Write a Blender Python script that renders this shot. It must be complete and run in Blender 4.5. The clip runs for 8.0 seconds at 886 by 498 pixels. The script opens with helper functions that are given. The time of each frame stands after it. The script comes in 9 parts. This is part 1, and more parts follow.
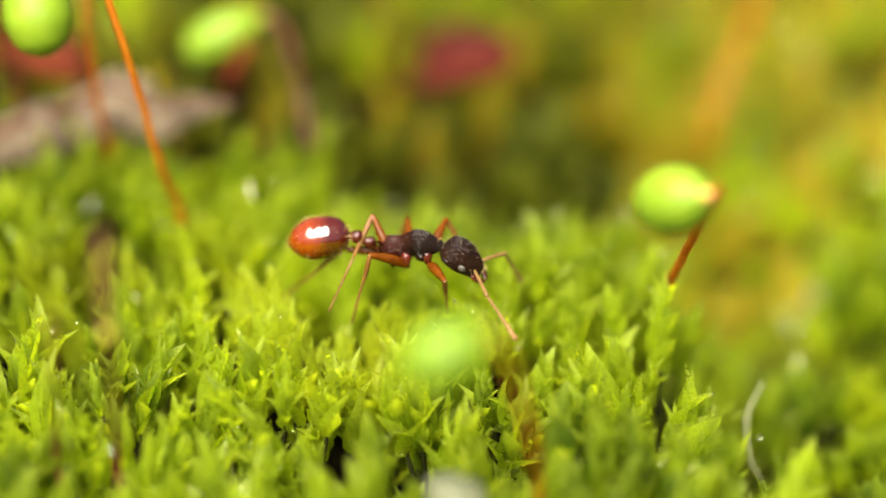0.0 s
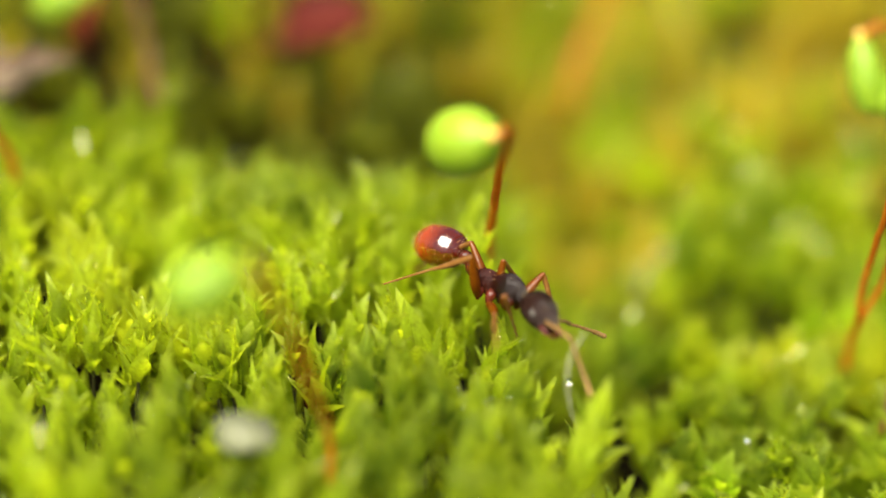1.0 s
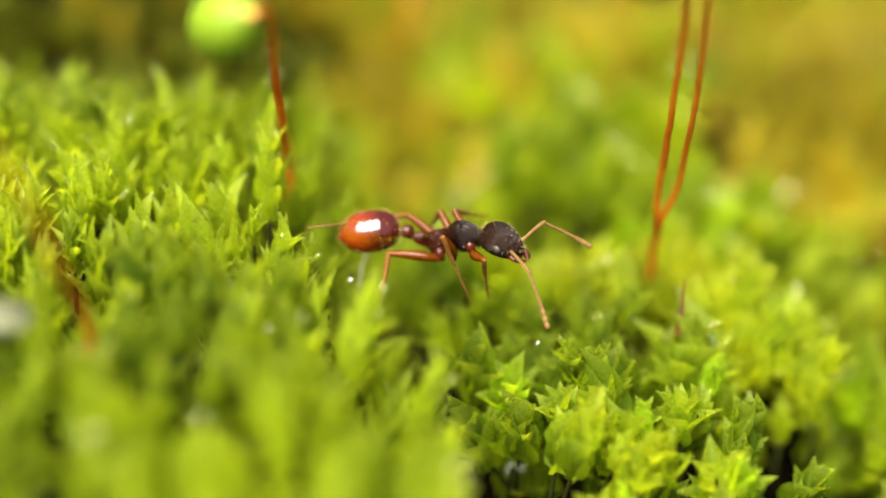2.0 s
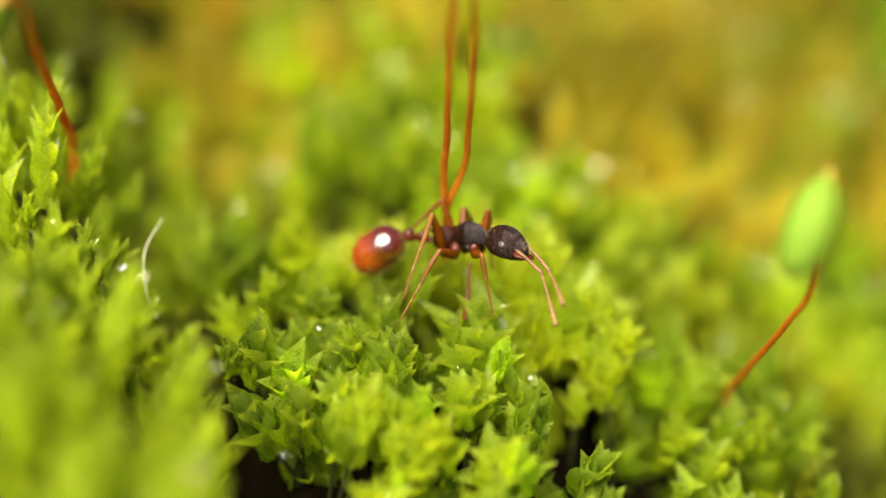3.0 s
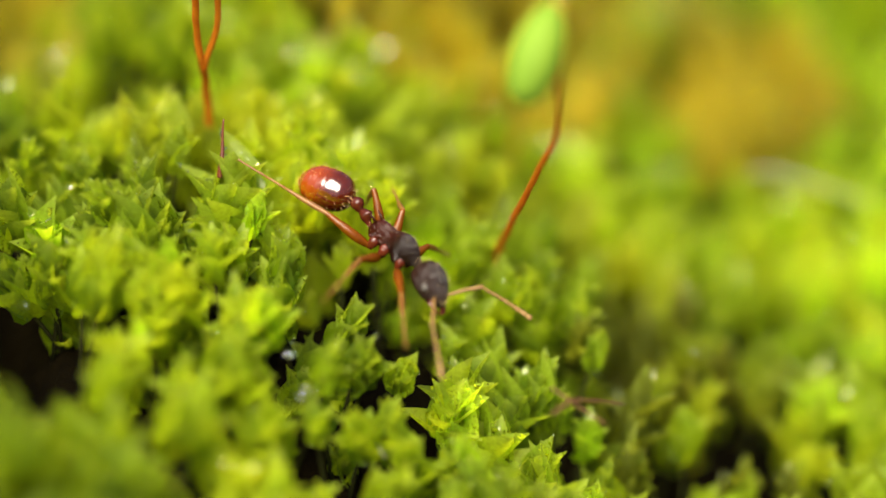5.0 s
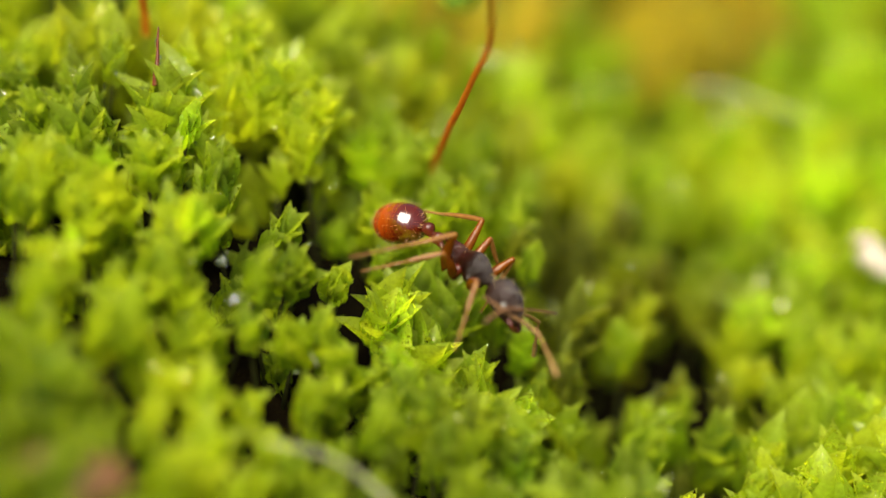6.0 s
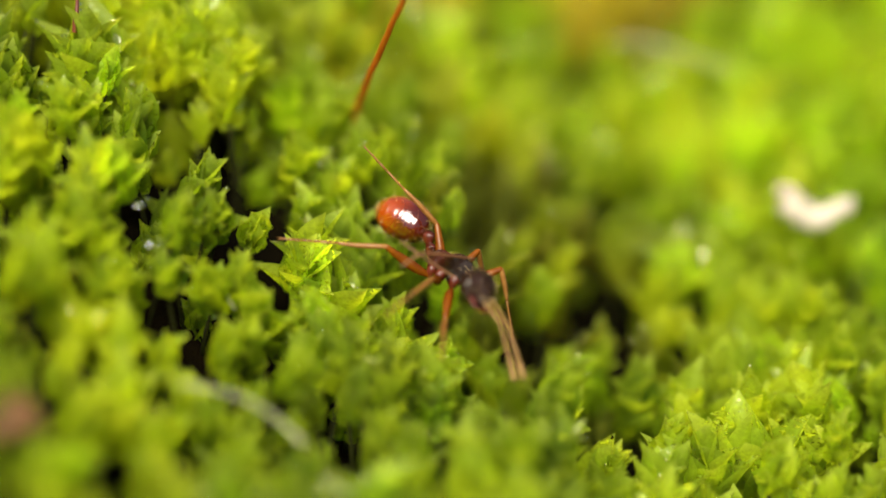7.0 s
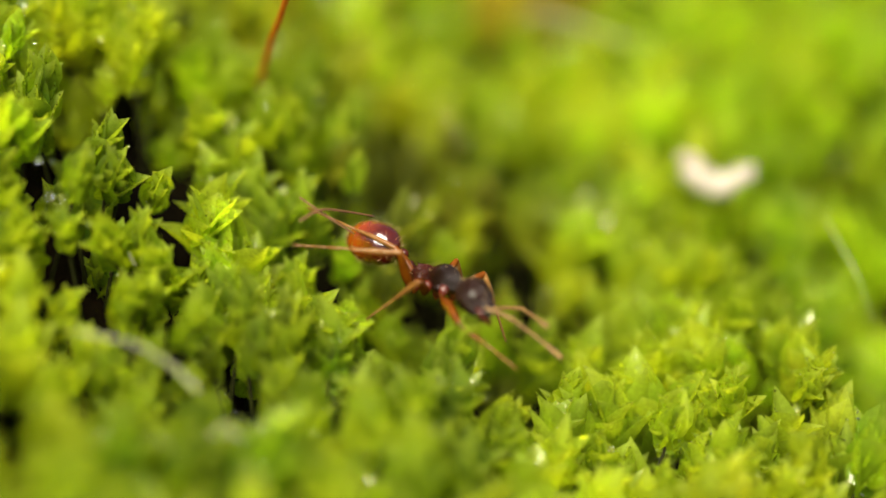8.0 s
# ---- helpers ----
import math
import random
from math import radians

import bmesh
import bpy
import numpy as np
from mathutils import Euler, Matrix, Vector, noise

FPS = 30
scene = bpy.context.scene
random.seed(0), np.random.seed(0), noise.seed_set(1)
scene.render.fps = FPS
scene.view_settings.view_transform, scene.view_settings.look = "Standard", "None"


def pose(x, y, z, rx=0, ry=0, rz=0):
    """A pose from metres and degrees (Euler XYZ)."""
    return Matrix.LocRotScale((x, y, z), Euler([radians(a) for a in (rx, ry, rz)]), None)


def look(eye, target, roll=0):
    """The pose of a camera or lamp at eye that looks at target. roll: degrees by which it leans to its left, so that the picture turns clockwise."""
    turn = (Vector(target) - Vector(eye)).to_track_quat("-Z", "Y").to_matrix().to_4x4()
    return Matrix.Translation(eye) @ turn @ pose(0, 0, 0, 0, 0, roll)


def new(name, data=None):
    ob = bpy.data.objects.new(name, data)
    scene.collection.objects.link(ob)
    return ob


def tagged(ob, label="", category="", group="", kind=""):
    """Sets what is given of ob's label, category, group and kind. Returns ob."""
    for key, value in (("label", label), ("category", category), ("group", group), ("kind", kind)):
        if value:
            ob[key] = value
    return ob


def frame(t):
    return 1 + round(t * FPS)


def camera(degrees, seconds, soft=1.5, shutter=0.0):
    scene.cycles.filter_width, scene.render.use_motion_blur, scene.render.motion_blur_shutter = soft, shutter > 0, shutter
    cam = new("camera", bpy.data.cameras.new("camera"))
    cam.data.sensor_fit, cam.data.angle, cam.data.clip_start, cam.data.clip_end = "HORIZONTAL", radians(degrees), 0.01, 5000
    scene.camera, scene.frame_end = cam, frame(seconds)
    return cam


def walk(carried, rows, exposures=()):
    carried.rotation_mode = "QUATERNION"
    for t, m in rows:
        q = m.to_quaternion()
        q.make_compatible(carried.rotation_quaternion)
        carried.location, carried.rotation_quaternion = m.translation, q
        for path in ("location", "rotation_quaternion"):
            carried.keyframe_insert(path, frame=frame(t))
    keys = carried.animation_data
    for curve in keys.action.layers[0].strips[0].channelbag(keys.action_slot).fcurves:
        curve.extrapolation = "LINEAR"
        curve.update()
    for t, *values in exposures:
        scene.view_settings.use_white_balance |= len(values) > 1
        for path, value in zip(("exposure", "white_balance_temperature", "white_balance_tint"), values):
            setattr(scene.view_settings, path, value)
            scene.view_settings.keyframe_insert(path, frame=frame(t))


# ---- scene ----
import random as rnd
from collections import defaultdict

# The fitted lens and path: macro lens about 6 cm from a five millimetre ant. Millimetres in the tables.
MM = 0.001
cam = camera(21.0, 8.0, soft=1.5, shutter=0.2)
PATH = [
    (0, 0.039, -50.327, 31.484, -0.003, -31.992, 0.029),
    (0.5, 2.400, -50.815, 31.211, 0.224, -32.009, -0.372),
    (1, 5.798, -51.282, 30.361, 1.188, -31.874, -0.675),
    (1.5, 8.819, -52.228, 28.885, 1.548, -31.449, -0.804),
    (2, 11.427, -52.253, 27.097, 1.480, -31.173, -0.665),
    (3.3, 17.711, -50.610, 26.900, 0.727, -32.281, -0.929),
    (3.5, 18.637, -50.521, 26.644, 0.806, -32.243, -0.885),
    (4, 20.147, -51.182, 25.119, 0.674, -31.319, -1.379),
    (4.5, 21.097, -52.699, 23.335, 0.441, -30.433, -1.709),
    (5, 21.973, -53.161, 22.715, 0.421, -31.115, -1.889),
    (6.3, 23.187, -53.833, 21.991, -0.571, -32.921, -0.951),
    (6.5, 23.438, -53.971, 21.916, -0.745, -33.066, -0.899),
    (7, 24.079, -54.382, 21.445, -1.230, -32.983, -0.686),
    (7.5, 24.812, -55.027, 20.898, -1.711, -32.686, -0.582),
    (8, 25.655, -56.330, 19.934, -2.208, -31.805, -0.403),
]
cam.data.dof.use_dof = True
cam.data.dof.focus_distance = 0.0592
cam.data.dof.aperture_fstop = 18.5
cam.data.dof.aperture_blades = 7


def path_pose(x, y, z, yaw, pitch, roll):
    m = Matrix.Rotation(radians(yaw), 4, "Z") @ Matrix.Rotation(radians(90 + pitch), 4, "X") @ Matrix.Rotation(radians(roll), 4, "Z")
    return Matrix.Translation((x * MM, y * MM, z * MM)) @ m


walk(cam, [(t, path_pose(*p)) for t, *p in PATH], exposures=[(0.0, 1.80, 6400, 10), (4.0, 1.70, 6400, 10), (8.0, 1.44, 6400, 10)])

# ---------------------------------------------------------------- light
SUN_ELEV, SUN_AZ = 62.0, 205.0
world = bpy.data.worlds.new("sky")
scene.world = world
world.use_nodes = True
wn = world.node_tree.nodes
sky = wn.new("ShaderNodeTexSky")
sky.sky_type, sky.sun_disc = "NISHITA", False
sky.dust_density, sky.ozone_density = 5.0, 0.0
sky.sun_elevation, sky.sun_rotation = radians(SUN_ELEV), radians(SUN_AZ)
world.node_tree.links.new(sky.outputs[0], wn["Background"].inputs[0])
wn["Background"].inputs[1].default_value = 0.033
sun_data = bpy.data.lights.new("sun", "SUN")
sun_data.energy, sun_data.angle, sun_data.color = 5.0, radians(56.0), (1.0, 0.92, 0.77)
sun = new("sun", sun_data)
sun_dir = Vector((math.sin(radians(SUN_AZ)) * math.cos(radians(SUN_ELEV)), math.cos(radians(SUN_AZ)) * math.cos(radians(SUN_ELEV)), math.sin(radians(SUN_ELEV))))
sun.matrix_world = look(sun_dir * 0.5, (0, 0, 0))


# ---------------------------------------------------------------- materials
def material(name):
    m = bpy.data.materials.new(name)
    m.use_nodes = True
    return m, m.node_tree.nodes, m.node_tree.links, m.node_tree.nodes["Principled BSDF"]


def ramp(nodes, stops):
    r = nodes.new("ShaderNodeValToRGB")
    while len(r.color_ramp.elements) < len(stops):
        r.color_ramp.elements.new(0.5)
    for e, (p, c) in zip(r.color_ramp.elements, stops):
        e.position, e.color = p, (*c, 1)
    return r


def noise_node(nodes, links, scale, detail=4, vec=None):
    n = nodes.new("ShaderNodeTexNoise")
    n.inputs["Scale"].default_value, n.inputs["Detail"].default_value = scale, detail
    if vec is not None:
        links.new(vec, n.inputs["Vector"])
    return n


def math_node(nodes, links, op, a, b):
    n = nodes.new("ShaderNodeMath")
    n.operation = op
    for i, v in enumerate((a, b)):
        if isinstance(v, (int, float)):
            n.inputs[i].default_value = v
        else:
            links.new(v, n.inputs[i])
    return n.outputs[0]


def mix_color(nodes, links, fac, a, b, blend="MIX"):
    n = nodes.new("ShaderNodeMix")
    n.data_type, n.blend_type = "RGBA", blend
    for i, v in ((0, fac), (6, a), (7, b)):
        if isinstance(v, tuple):
            n.inputs[i].default_value = (*v, 1)
        elif isinstance(v, (int, float)):
            n.inputs[i].default_value = v
        else:
            links.new(v, n.inputs[i])
    return n.outputs[2]


def bump(nodes, links, bsdf, height, strength, distance):
    b = nodes.new("ShaderNodeBump")
    b.inputs["Strength"].default_value, b.inputs["Distance"].default_value = strength, distance
    links.new(height, b.inputs["Height"])
    links.new(b.outputs[0], bsdf.inputs["Normal"])


def leaf_material(name, stops, dry, clear, rough=0.48, withered=0.22, pale=(0.46, 0.54, 0.10)):
    """Wet, see-through moss leaf: colour differs from leaf to leaf and from patch to patch."""
    m, n, l, p = material(name)
    geo, info, along = n.new("ShaderNodeNewGeometry"), n.new("ShaderNodeObjectInfo"), n.new("ShaderNodeAttribute")
    along.attribute_name = "along"
    one = math_node(n, l, "FRACT", math_node(n, l, "ADD", geo.outputs["Random Per Island"], info.outputs["Random"]), 0)
    patch = noise_node(n, l, 190, 3, geo.outputs["Position"])
    cells = noise_node(n, l, 9000, 2, geo.outputs["Position"])
    spread = math_node(n, l, "ADD", math_node(n, l, "MULTIPLY", patch.outputs[0], 1.5), -0.45)
    f = math_node(n, l, "ADD", math_node(n, l, "MULTIPLY", one, 0.36), spread)
    col = ramp(n, stops)
    l.new(f, col.inputs[0])
    brown = noise_node(n, l, 120, 4, geo.outputs["Position"])
    edge = ramp(n, [(0.56, (0, 0, 0)), (0.70, (1, 1, 1))])
    l.new(brown.outputs[0], edge.inputs[0])
    c = mix_color(n, l, math_node(n, l, "MULTIPLY", edge.outputs[0], withered), col.outputs[0], dry)
    tips = ramp(n, [(0.3, (0, 0, 0)), (0.8, (0.35, 0.35, 0.35)), (1.0, (1, 1, 1))])
    l.new(along.outputs["Fac"], tips.inputs[0])
    c = mix_color(n, l, math_node(n, l, "MULTIPLY", tips.outputs[0], 0.65), c, pale)
    c = mix_color(n, l, 0.25, c, cells.outputs[0], "OVERLAY")
    l.new(c, p.inputs["Base Color"])
    p.inputs["Roughness"].default_value = rough
    p.inputs["Specular IOR Level"].default_value = 0.4
    bump(n, l, p, cells.outputs[0], 0.6, 0.00004)
    t = n.new("ShaderNodeBsdfTranslucent")
    l.new(mix_color(n, l, 1.0, c, clear, "MULTIPLY"), t.inputs[0])
    mx = n.new("ShaderNodeMixShader")
    mx.inputs[0].default_value = 0.72
    l.new(p.outputs[0], mx.inputs[1])
    l.new(t.outputs[0], mx.inputs[2])
    # a rippled film of water in patches
    film = noise_node(n, l, 8500, 1, geo.outputs["Position"])
    wet = ramp(n, [(0.53, (0, 0, 0)), (0.61, (1, 1, 1))])
    l.new(film.outputs[0], wet.inputs[0])
    ripple = n.new("ShaderNodeBump")
    ripple.inputs["Strength"].default_value, ripple.inputs["Distance"].default_value = 0.8, 0.00003
    l.new(film.outputs[0], ripple.inputs["Height"])
    fres = n.new("ShaderNodeFresnel")
    fres.inputs["IOR"].default_value = 1.75
    l.new(ripple.outputs[0], fres.inputs["Normal"])
    gloss = n.new("ShaderNodeBsdfGlossy")
    gloss.inputs["Color"].default_value = (1.0, 0.98, 0.74, 1)
    gloss.inputs["Roughness"].default_value = 0.09
    l.new(ripple.outputs[0], gloss.inputs["Normal"])
    top = n.new("ShaderNodeMixShader")
    l.new(math_node(n, l, "MULTIPLY", wet.outputs[0], fres.outputs[0]), top.inputs[0])
    l.new(mx.outputs[0], top.inputs[1])
    l.new(gloss.outputs[0], top.inputs[2])
    l.new(top.outputs[0], n["Material Output"].inputs[0])
    return m


def plain_material(name, c1, c2, scale, rough=0.5, relief=0.3, depth=0.00002, sss=0.0, sss_radius=(1, 0.4, 0.1), coat=0.0, spec=0.5, detail=5, thin=0.0):
    """Two colours mixed by noise at a coarse and a fine scale, with relief."""
    m, n, l, p = material(name)
    tc = n.new("ShaderNodeTexCoord")
    a = noise_node(n, l, scale, detail, tc.outputs["Object"])
    b = noise_node(n, l, scale * 7, 3, tc.outputs["Object"])
    f = math_node(n, l, "ADD", math_node(n, l, "MULTIPLY", a.outputs[0], 0.7), math_node(n, l, "MULTIPLY", b.outputs[0], 0.3))
    r = ramp(n, [(0.36, c1), (0.64, c2)])
    l.new(f, r.inputs[0])
    l.new(r.outputs[0], p.inputs["Base Color"])
    p.inputs["Roughness"].default_value = rough
    p.inputs["Specular IOR Level"].default_value = spec
    p.inputs["Coat Weight"].default_value = coat
    p.inputs["Coat Roughness"].default_value = 0.08
    if sss:
        p.inputs["Subsurface Weight"].default_value = sss
        p.inputs["Subsurface Radius"].default_value = sss_radius
        p.inputs["Subsurface Scale"].default_value = 0.0003
    if relief:
        bump(n, l, p, b.outputs[0], relief, depth)
    if thin:
        t = n.new("ShaderNodeBsdfTranslucent")
        l.new(r.outputs[0], t.inputs[0])
        mx = n.new("ShaderNodeMixShader")
        mx.inputs[0].default_value = thin
        l.new(p.outputs[0], mx.inputs[1])
        l.new(t.outputs[0], mx.inputs[2])
        l.new(mx.outputs[0], n["Material Output"].inputs[0])
    return m


M_FINE = leaf_material("fine_moss_leaf", [(0.12, (0.075, 0.14, 0.004)), (0.5, (0.315, 0.41, 0.008)), (0.85, (0.41, 0.52, 0.02))], (0.40, 0.27, 0.03), (1.75, 1.6, 0.45))
M_BROAD = leaf_material("broad_moss_leaf", [(0.12, (0.058, 0.12, 0.004)), (0.5, (0.255, 0.365, 0.008)), (0.85, (0.42, 0.49, 0.015))], (0.42, 0.27, 0.03), (1.8, 1.6, 0.45))
# lime leaf made lighter: stronger sunlight is put into its colour
M_LIT_LIME = leaf_material("lit_lime_leaf", [(0.2, (0.13, 0.23, 0.005)), (0.5, (0.30, 0.43, 0.009)), (0.8, (0.45, 0.56, 0.018))], (0.36, 0.34, 0.03), (1.85, 1.78, 0.5))
M_GOLD = leaf_material("golden_moss_leaf", [(0.2, (0.25, 0.21, 0.010)), (0.5, (0.44, 0.37, 0.035)), (0.8, (0.58, 0.53, 0.06))], (0.30, 0.18, 0.05), (1.65, 1.5, 0.5), withered=0.6)
# darker olive leaf colour that paints shade into the low-lying moss
M_SHADED_OLIVE = leaf_material("shaded_olive_leaf", [(0.12, (0.04, 0.055, 0.004)), (0.5, (0.10, 0.12, 0.006)), (0.85, (0.17, 0.19, 0.012))], (0.16, 0.09, 0.02), (1.8, 1.6, 0.5))
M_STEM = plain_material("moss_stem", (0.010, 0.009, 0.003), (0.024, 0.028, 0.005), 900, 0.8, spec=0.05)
# soil coloured near black: the shade between the shoots is in its colour
M_SHADE_SOIL = plain_material("soil", (0.0010, 0.0008, 0.0003), (0.005, 0.0034, 0.0010), 300, 0.95, 0.8, 0.0003, spec=0.02)
M_SETA = plain_material("seta", (0.46, 0.115, 0.004), (0.64, 0.24, 0.012), 500, 0.38, 0.25, 0.00002, thin=0.5)
M_SETA_DARK = plain_material("old_seta", (0.05, 0.010, 0.004), (0.12, 0.022, 0.006), 500, 0.4, 0.25)
M_CAPSULE = plain_material("green_capsule", (0.115, 0.20, 0.006), (0.17, 0.26, 0.010), 420, 0.5, 0.12, 0.00002, 0.4, (0.8, 1, 0.1), 0.0, 0.3)
M_YOUNG = plain_material("young_capsule", (0.08, 0.15, 0.007), (0.12, 0.20, 0.010), 420, 0.7, 0.12, 0.00002, spec=0.2)
M_CAP_TIP = plain_material("capsule_lid", (0.55, 0.42, 0.08), (0.62, 0.30, 0.06), 900, 0.4)
M_DRY = plain_material("dry_leaf", (0.04, 0.028, 0.017), (0.22, 0.165, 0.11), 520, 0.85, 0.9, 0.0001, spec=0.15, thin=0.15)
M_RED = plain_material("red_bud_scale", (0.025, 0.003, 0.002), (0.09, 0.012, 0.006), 350, 0.7, 0.4, 0.00006, spec=0.1)
M_REDBROWN = plain_material("red_brown_scale", (0.05, 0.008, 0.003), (0.12, 0.022, 0.006), 350, 0.7, 0.4, 0.00006, spec=0.1)
M_TAN = plain_material("tan_chaff", (0.09, 0.036, 0.009), (0.19, 0.095, 0.03), 300, 0.6, 0.5, 0.00006, thin=0.3)
M_WHITE = plain_material("white_husk", (0.17, 0.13, 0.085), (0.40, 0.36, 0.28), 500, 0.6, 0.5, 0.00008)
M_STONE = plain_material("grey_pebble", (0.06, 0.066, 0.034), (0.15, 0.158, 0.09), 450, 0.5, 0.4, 0.00005, spec=0.3)
M_FIBRE = plain_material("pale_fibre", (0.20, 0.22, 0.09), (0.34, 0.34, 0.19), 400, 0.4, 0.3, thin=0.35)
m_drop, dn, dl, dp = material("water")
dp.inputs["Base Color"].default_value = (1, 1, 1, 1)
dp.inputs["Roughness"].default_value, dp.inputs["IOR"].default_value, dp.inputs["Transmission Weight"].default_value = 0.0, 1.33, 1.0
M_WATER = m_drop


def ant_shell(name, c1, c2, ridge, rough, along=0.0, shift=0.0, spec=0.35, ior=1.5):
    """Cuticle: ridged and dark on head and thorax, smooth and amber on the gaster."""
    m, n, l, p = material(name)
    tc = n.new("ShaderNodeTexCoord")
    a = noise_node(n, l, 900, 4, tc.outputs["Object"])
    r = ramp(n, [(0.35, c1), (0.68, c2)])
    if along:
        sep = n.new("ShaderNodeSeparateXYZ")
        l.new(tc.outputs["Object"], sep.inputs[0])
        f = math_node(n, l, "ADD", math_node(n, l, "MULTIPLY", sep.outputs[0], along), math_node(n, l, "ADD", math_node(n, l, "MULTIPLY", a.outputs[0], 0.35), shift))
        l.new(f, r.inputs[0])
    else:
        l.new(a.outputs[0], r.inputs[0])
    l.new(r.outputs[0], p.inputs["Base Color"])
    p.inputs["Roughness"].default_value = rough
    p.inputs["Specular IOR Level"].default_value = spec
    p.inputs["IOR"].default_value = ior
    if ridge:
        w = n.new("ShaderNodeTexWave")
        w.bands_direction = "Y"
        w.inputs["Scale"].default_value = 9000
        w.inputs["Distortion"].default_value = 9.0
        w.inputs["Detail"].default_value = 2.0
        w.inputs["Detail Scale"].default_value = 0.35
        l.new(tc.outputs["Object"], w.inputs["Vector"])
        bump(n, l, p, w.outputs[0], ridge, 0.00002)
    else:
        fine = n.new("ShaderNodeMapping")
        fine.inputs["Scale"].default_value = (1.0, 0.16, 0.16)
        l.new(tc.outputs["Object"], fine.inputs["Vector"])
        b = noise_node(n, l, 5200, 2, fine.outputs[0])
        bump(n, l, p, b.outputs[0], 0.5, 0.00006)
    return m


M_HEAD = ant_shell("dark_ridged_cuticle", (0.006, 0.0028, 0.0018), (0.018, 0.007, 0.004), 0.9, 0.2, spec=0.21)
M_THORAX = ant_shell("thorax_cuticle", (0.027, 0.0048, 0.002), (0.008, 0.003, 0.0018), 0.9, 0.2, 600, 0.36, 0.26)
M_GASTER = ant_shell("gaster_cuticle", (0.17, 0.024, 0.001), (0.050, 0.005, 0.0008), 0, 0.16, 620, 0.80, 1.0, 1.6)
M_WAIST = ant_shell("waist_cuticle", (0.03, 0.0048, 0.002), (0.068, 0.011, 0.004), 0.25, 0.18)
M_LEG = plain_material("amber_leg", (0.10, 0.022, 0.001), (0.24, 0.070, 0.003), 1200, 0.2, 0.3, 0.00001, spec=0.45, thin=0.5)
M_TARSUS = plain_material("tan_shank", (0.16, 0.060, 0.008), (0.32, 0.16, 0.04), 1200, 0.28, 0.3, 0.00001, spec=0.45, thin=0.45)
M_FEELER = plain_material("feeler", (0.13, 0.062, 0.013), (0.28, 0.17, 0.06), 1200, 0.4, 0.3, 0.00001, spec=0.3, thin=0.3)
M_EYE = plain_material("eye", (0.03, 0.026, 0.022), (0.075, 0.066, 0.058), 4000, 0.4, 0.6, 0.00001)
M_HAIR = plain_material("hair", (0.50, 0.36, 0.12), (0.70, 0.52, 0.22), 3000, 0.4, 0)


# ---------------------------------------------------------------- mesh helpers (millimetres in, metres out)
def along_of(me, values):
    me.attributes.new("along", "FLOAT", "POINT").data.foreach_set("value", np.asarray(values, np.float32))


def mesh_from(name, verts, faces, mats, smooth=True):
    me = bpy.data.meshes.new(name)
    me.from_pydata([(v[0] * MM, v[1] * MM, v[2] * MM) for v in verts], [], faces)
    for m in mats if isinstance(mats, (list, tuple)) else [mats]:
        me.materials.append(m)
    me.polygons.foreach_set("use_smooth", [smooth] * len(me.polygons))
    me.update()
    return me


def part(name, me, parent, label="", m=None):
    ob = new(name, me)
    ob.parent = parent
    if m is not None:
        ob.matrix_basis = m
    return tagged(ob, label)


def thing(name, label, category, place=(0, 0, 0), group="", kind=""):
    ob = new(name)
    ob.empty_display_size = 0.0005
    ob.location = [c * MM for c in place]
    return tagged(ob, label, category, group, kind)


def smooth_path(points, n):
    """A rounded line of n points through the given ones."""
    pts = [Vector(p) for p in points]
    ext = [pts[0] * 2 - pts[1], *pts, pts[-1] * 2 - pts[-2]]
    out = []
    for i in range(n):
        s = i / (n - 1) * (len(pts) - 1)
        k = min(int(s), len(pts) - 2)
        u = s - k
        a, b, c, d = ext[k], ext[k + 1], ext[k + 2], ext[k + 3]
        out.append(0.5 * ((2 * b) + (c - a) * u + (2 * a - 5 * b + 4 * c - d) * u * u + (3 * b - a - 3 * c + d) * u * u * u))
    return out


def tube(points, radii, sides=8, flat=1.0, up=(0, 0, 1)):
    """Verts and faces of a closed tube along points; flat squeezes it across the up direction."""
    pts = [Vector(p) for p in points]
    verts, faces = [], []
    for i, p in enumerate(pts):
        d = (pts[min(i + 1, len(pts) - 1)] - pts[max(i - 1, 0)]).normalized()
        side = d.cross(Vector(up))
        if side.length < 1e-4:
            side = d.cross(Vector((0, 1, 0)))
        side.normalize()
        top = side.cross(d)
        r = radii[i]
        ry, rz = r if isinstance(r, tuple) else (r, r * flat)
        for k in range(sides):
            a = 2 * math.pi * k / sides
            verts.append(p + side * (math.cos(a) * ry) + top * (math.sin(a) * rz))
    for i in range(len(pts) - 1):
        for k in range(sides):
            a, b = i * sides + k, i * sides + (k + 1) % sides
            faces.append((a, b, b + sides, a + sides))
    faces.append(tuple(reversed(range(sides))))
    faces.append(tuple(range((len(pts) - 1) * sides, len(pts) * sides)))
    return [tuple(v) for v in verts], faces


def joined(*pieces):
    verts, faces = [], []
    for v, f in pieces:
        k = len(verts)
        verts += v
        faces += [tuple(i + k for i in face) for face in f]
    return verts, faces


def loft(rings, sides=20, top=0.0):
    """A body along x from rings (x, z centre, half width, half height)."""
    verts, faces = [], []
    for x, zc, ry, rz in rings:
        for k in range(sides):
            a = 2 * math.pi * k / sides
            verts.append((x, math.cos(a) * ry, zc + math.sin(a) * rz))
    for i in range(len(rings) - 1):
        for k in range(sides):
            a, b = i * sides + k, i * sides + (k + 1) % sides
            faces.append((a, a + sides, b + sides, b))
    faces.append(tuple(range(sides)))
    faces.append(tuple(reversed(range((len(rings) - 1) * sides, len(rings) * sides))))
    return verts, faces


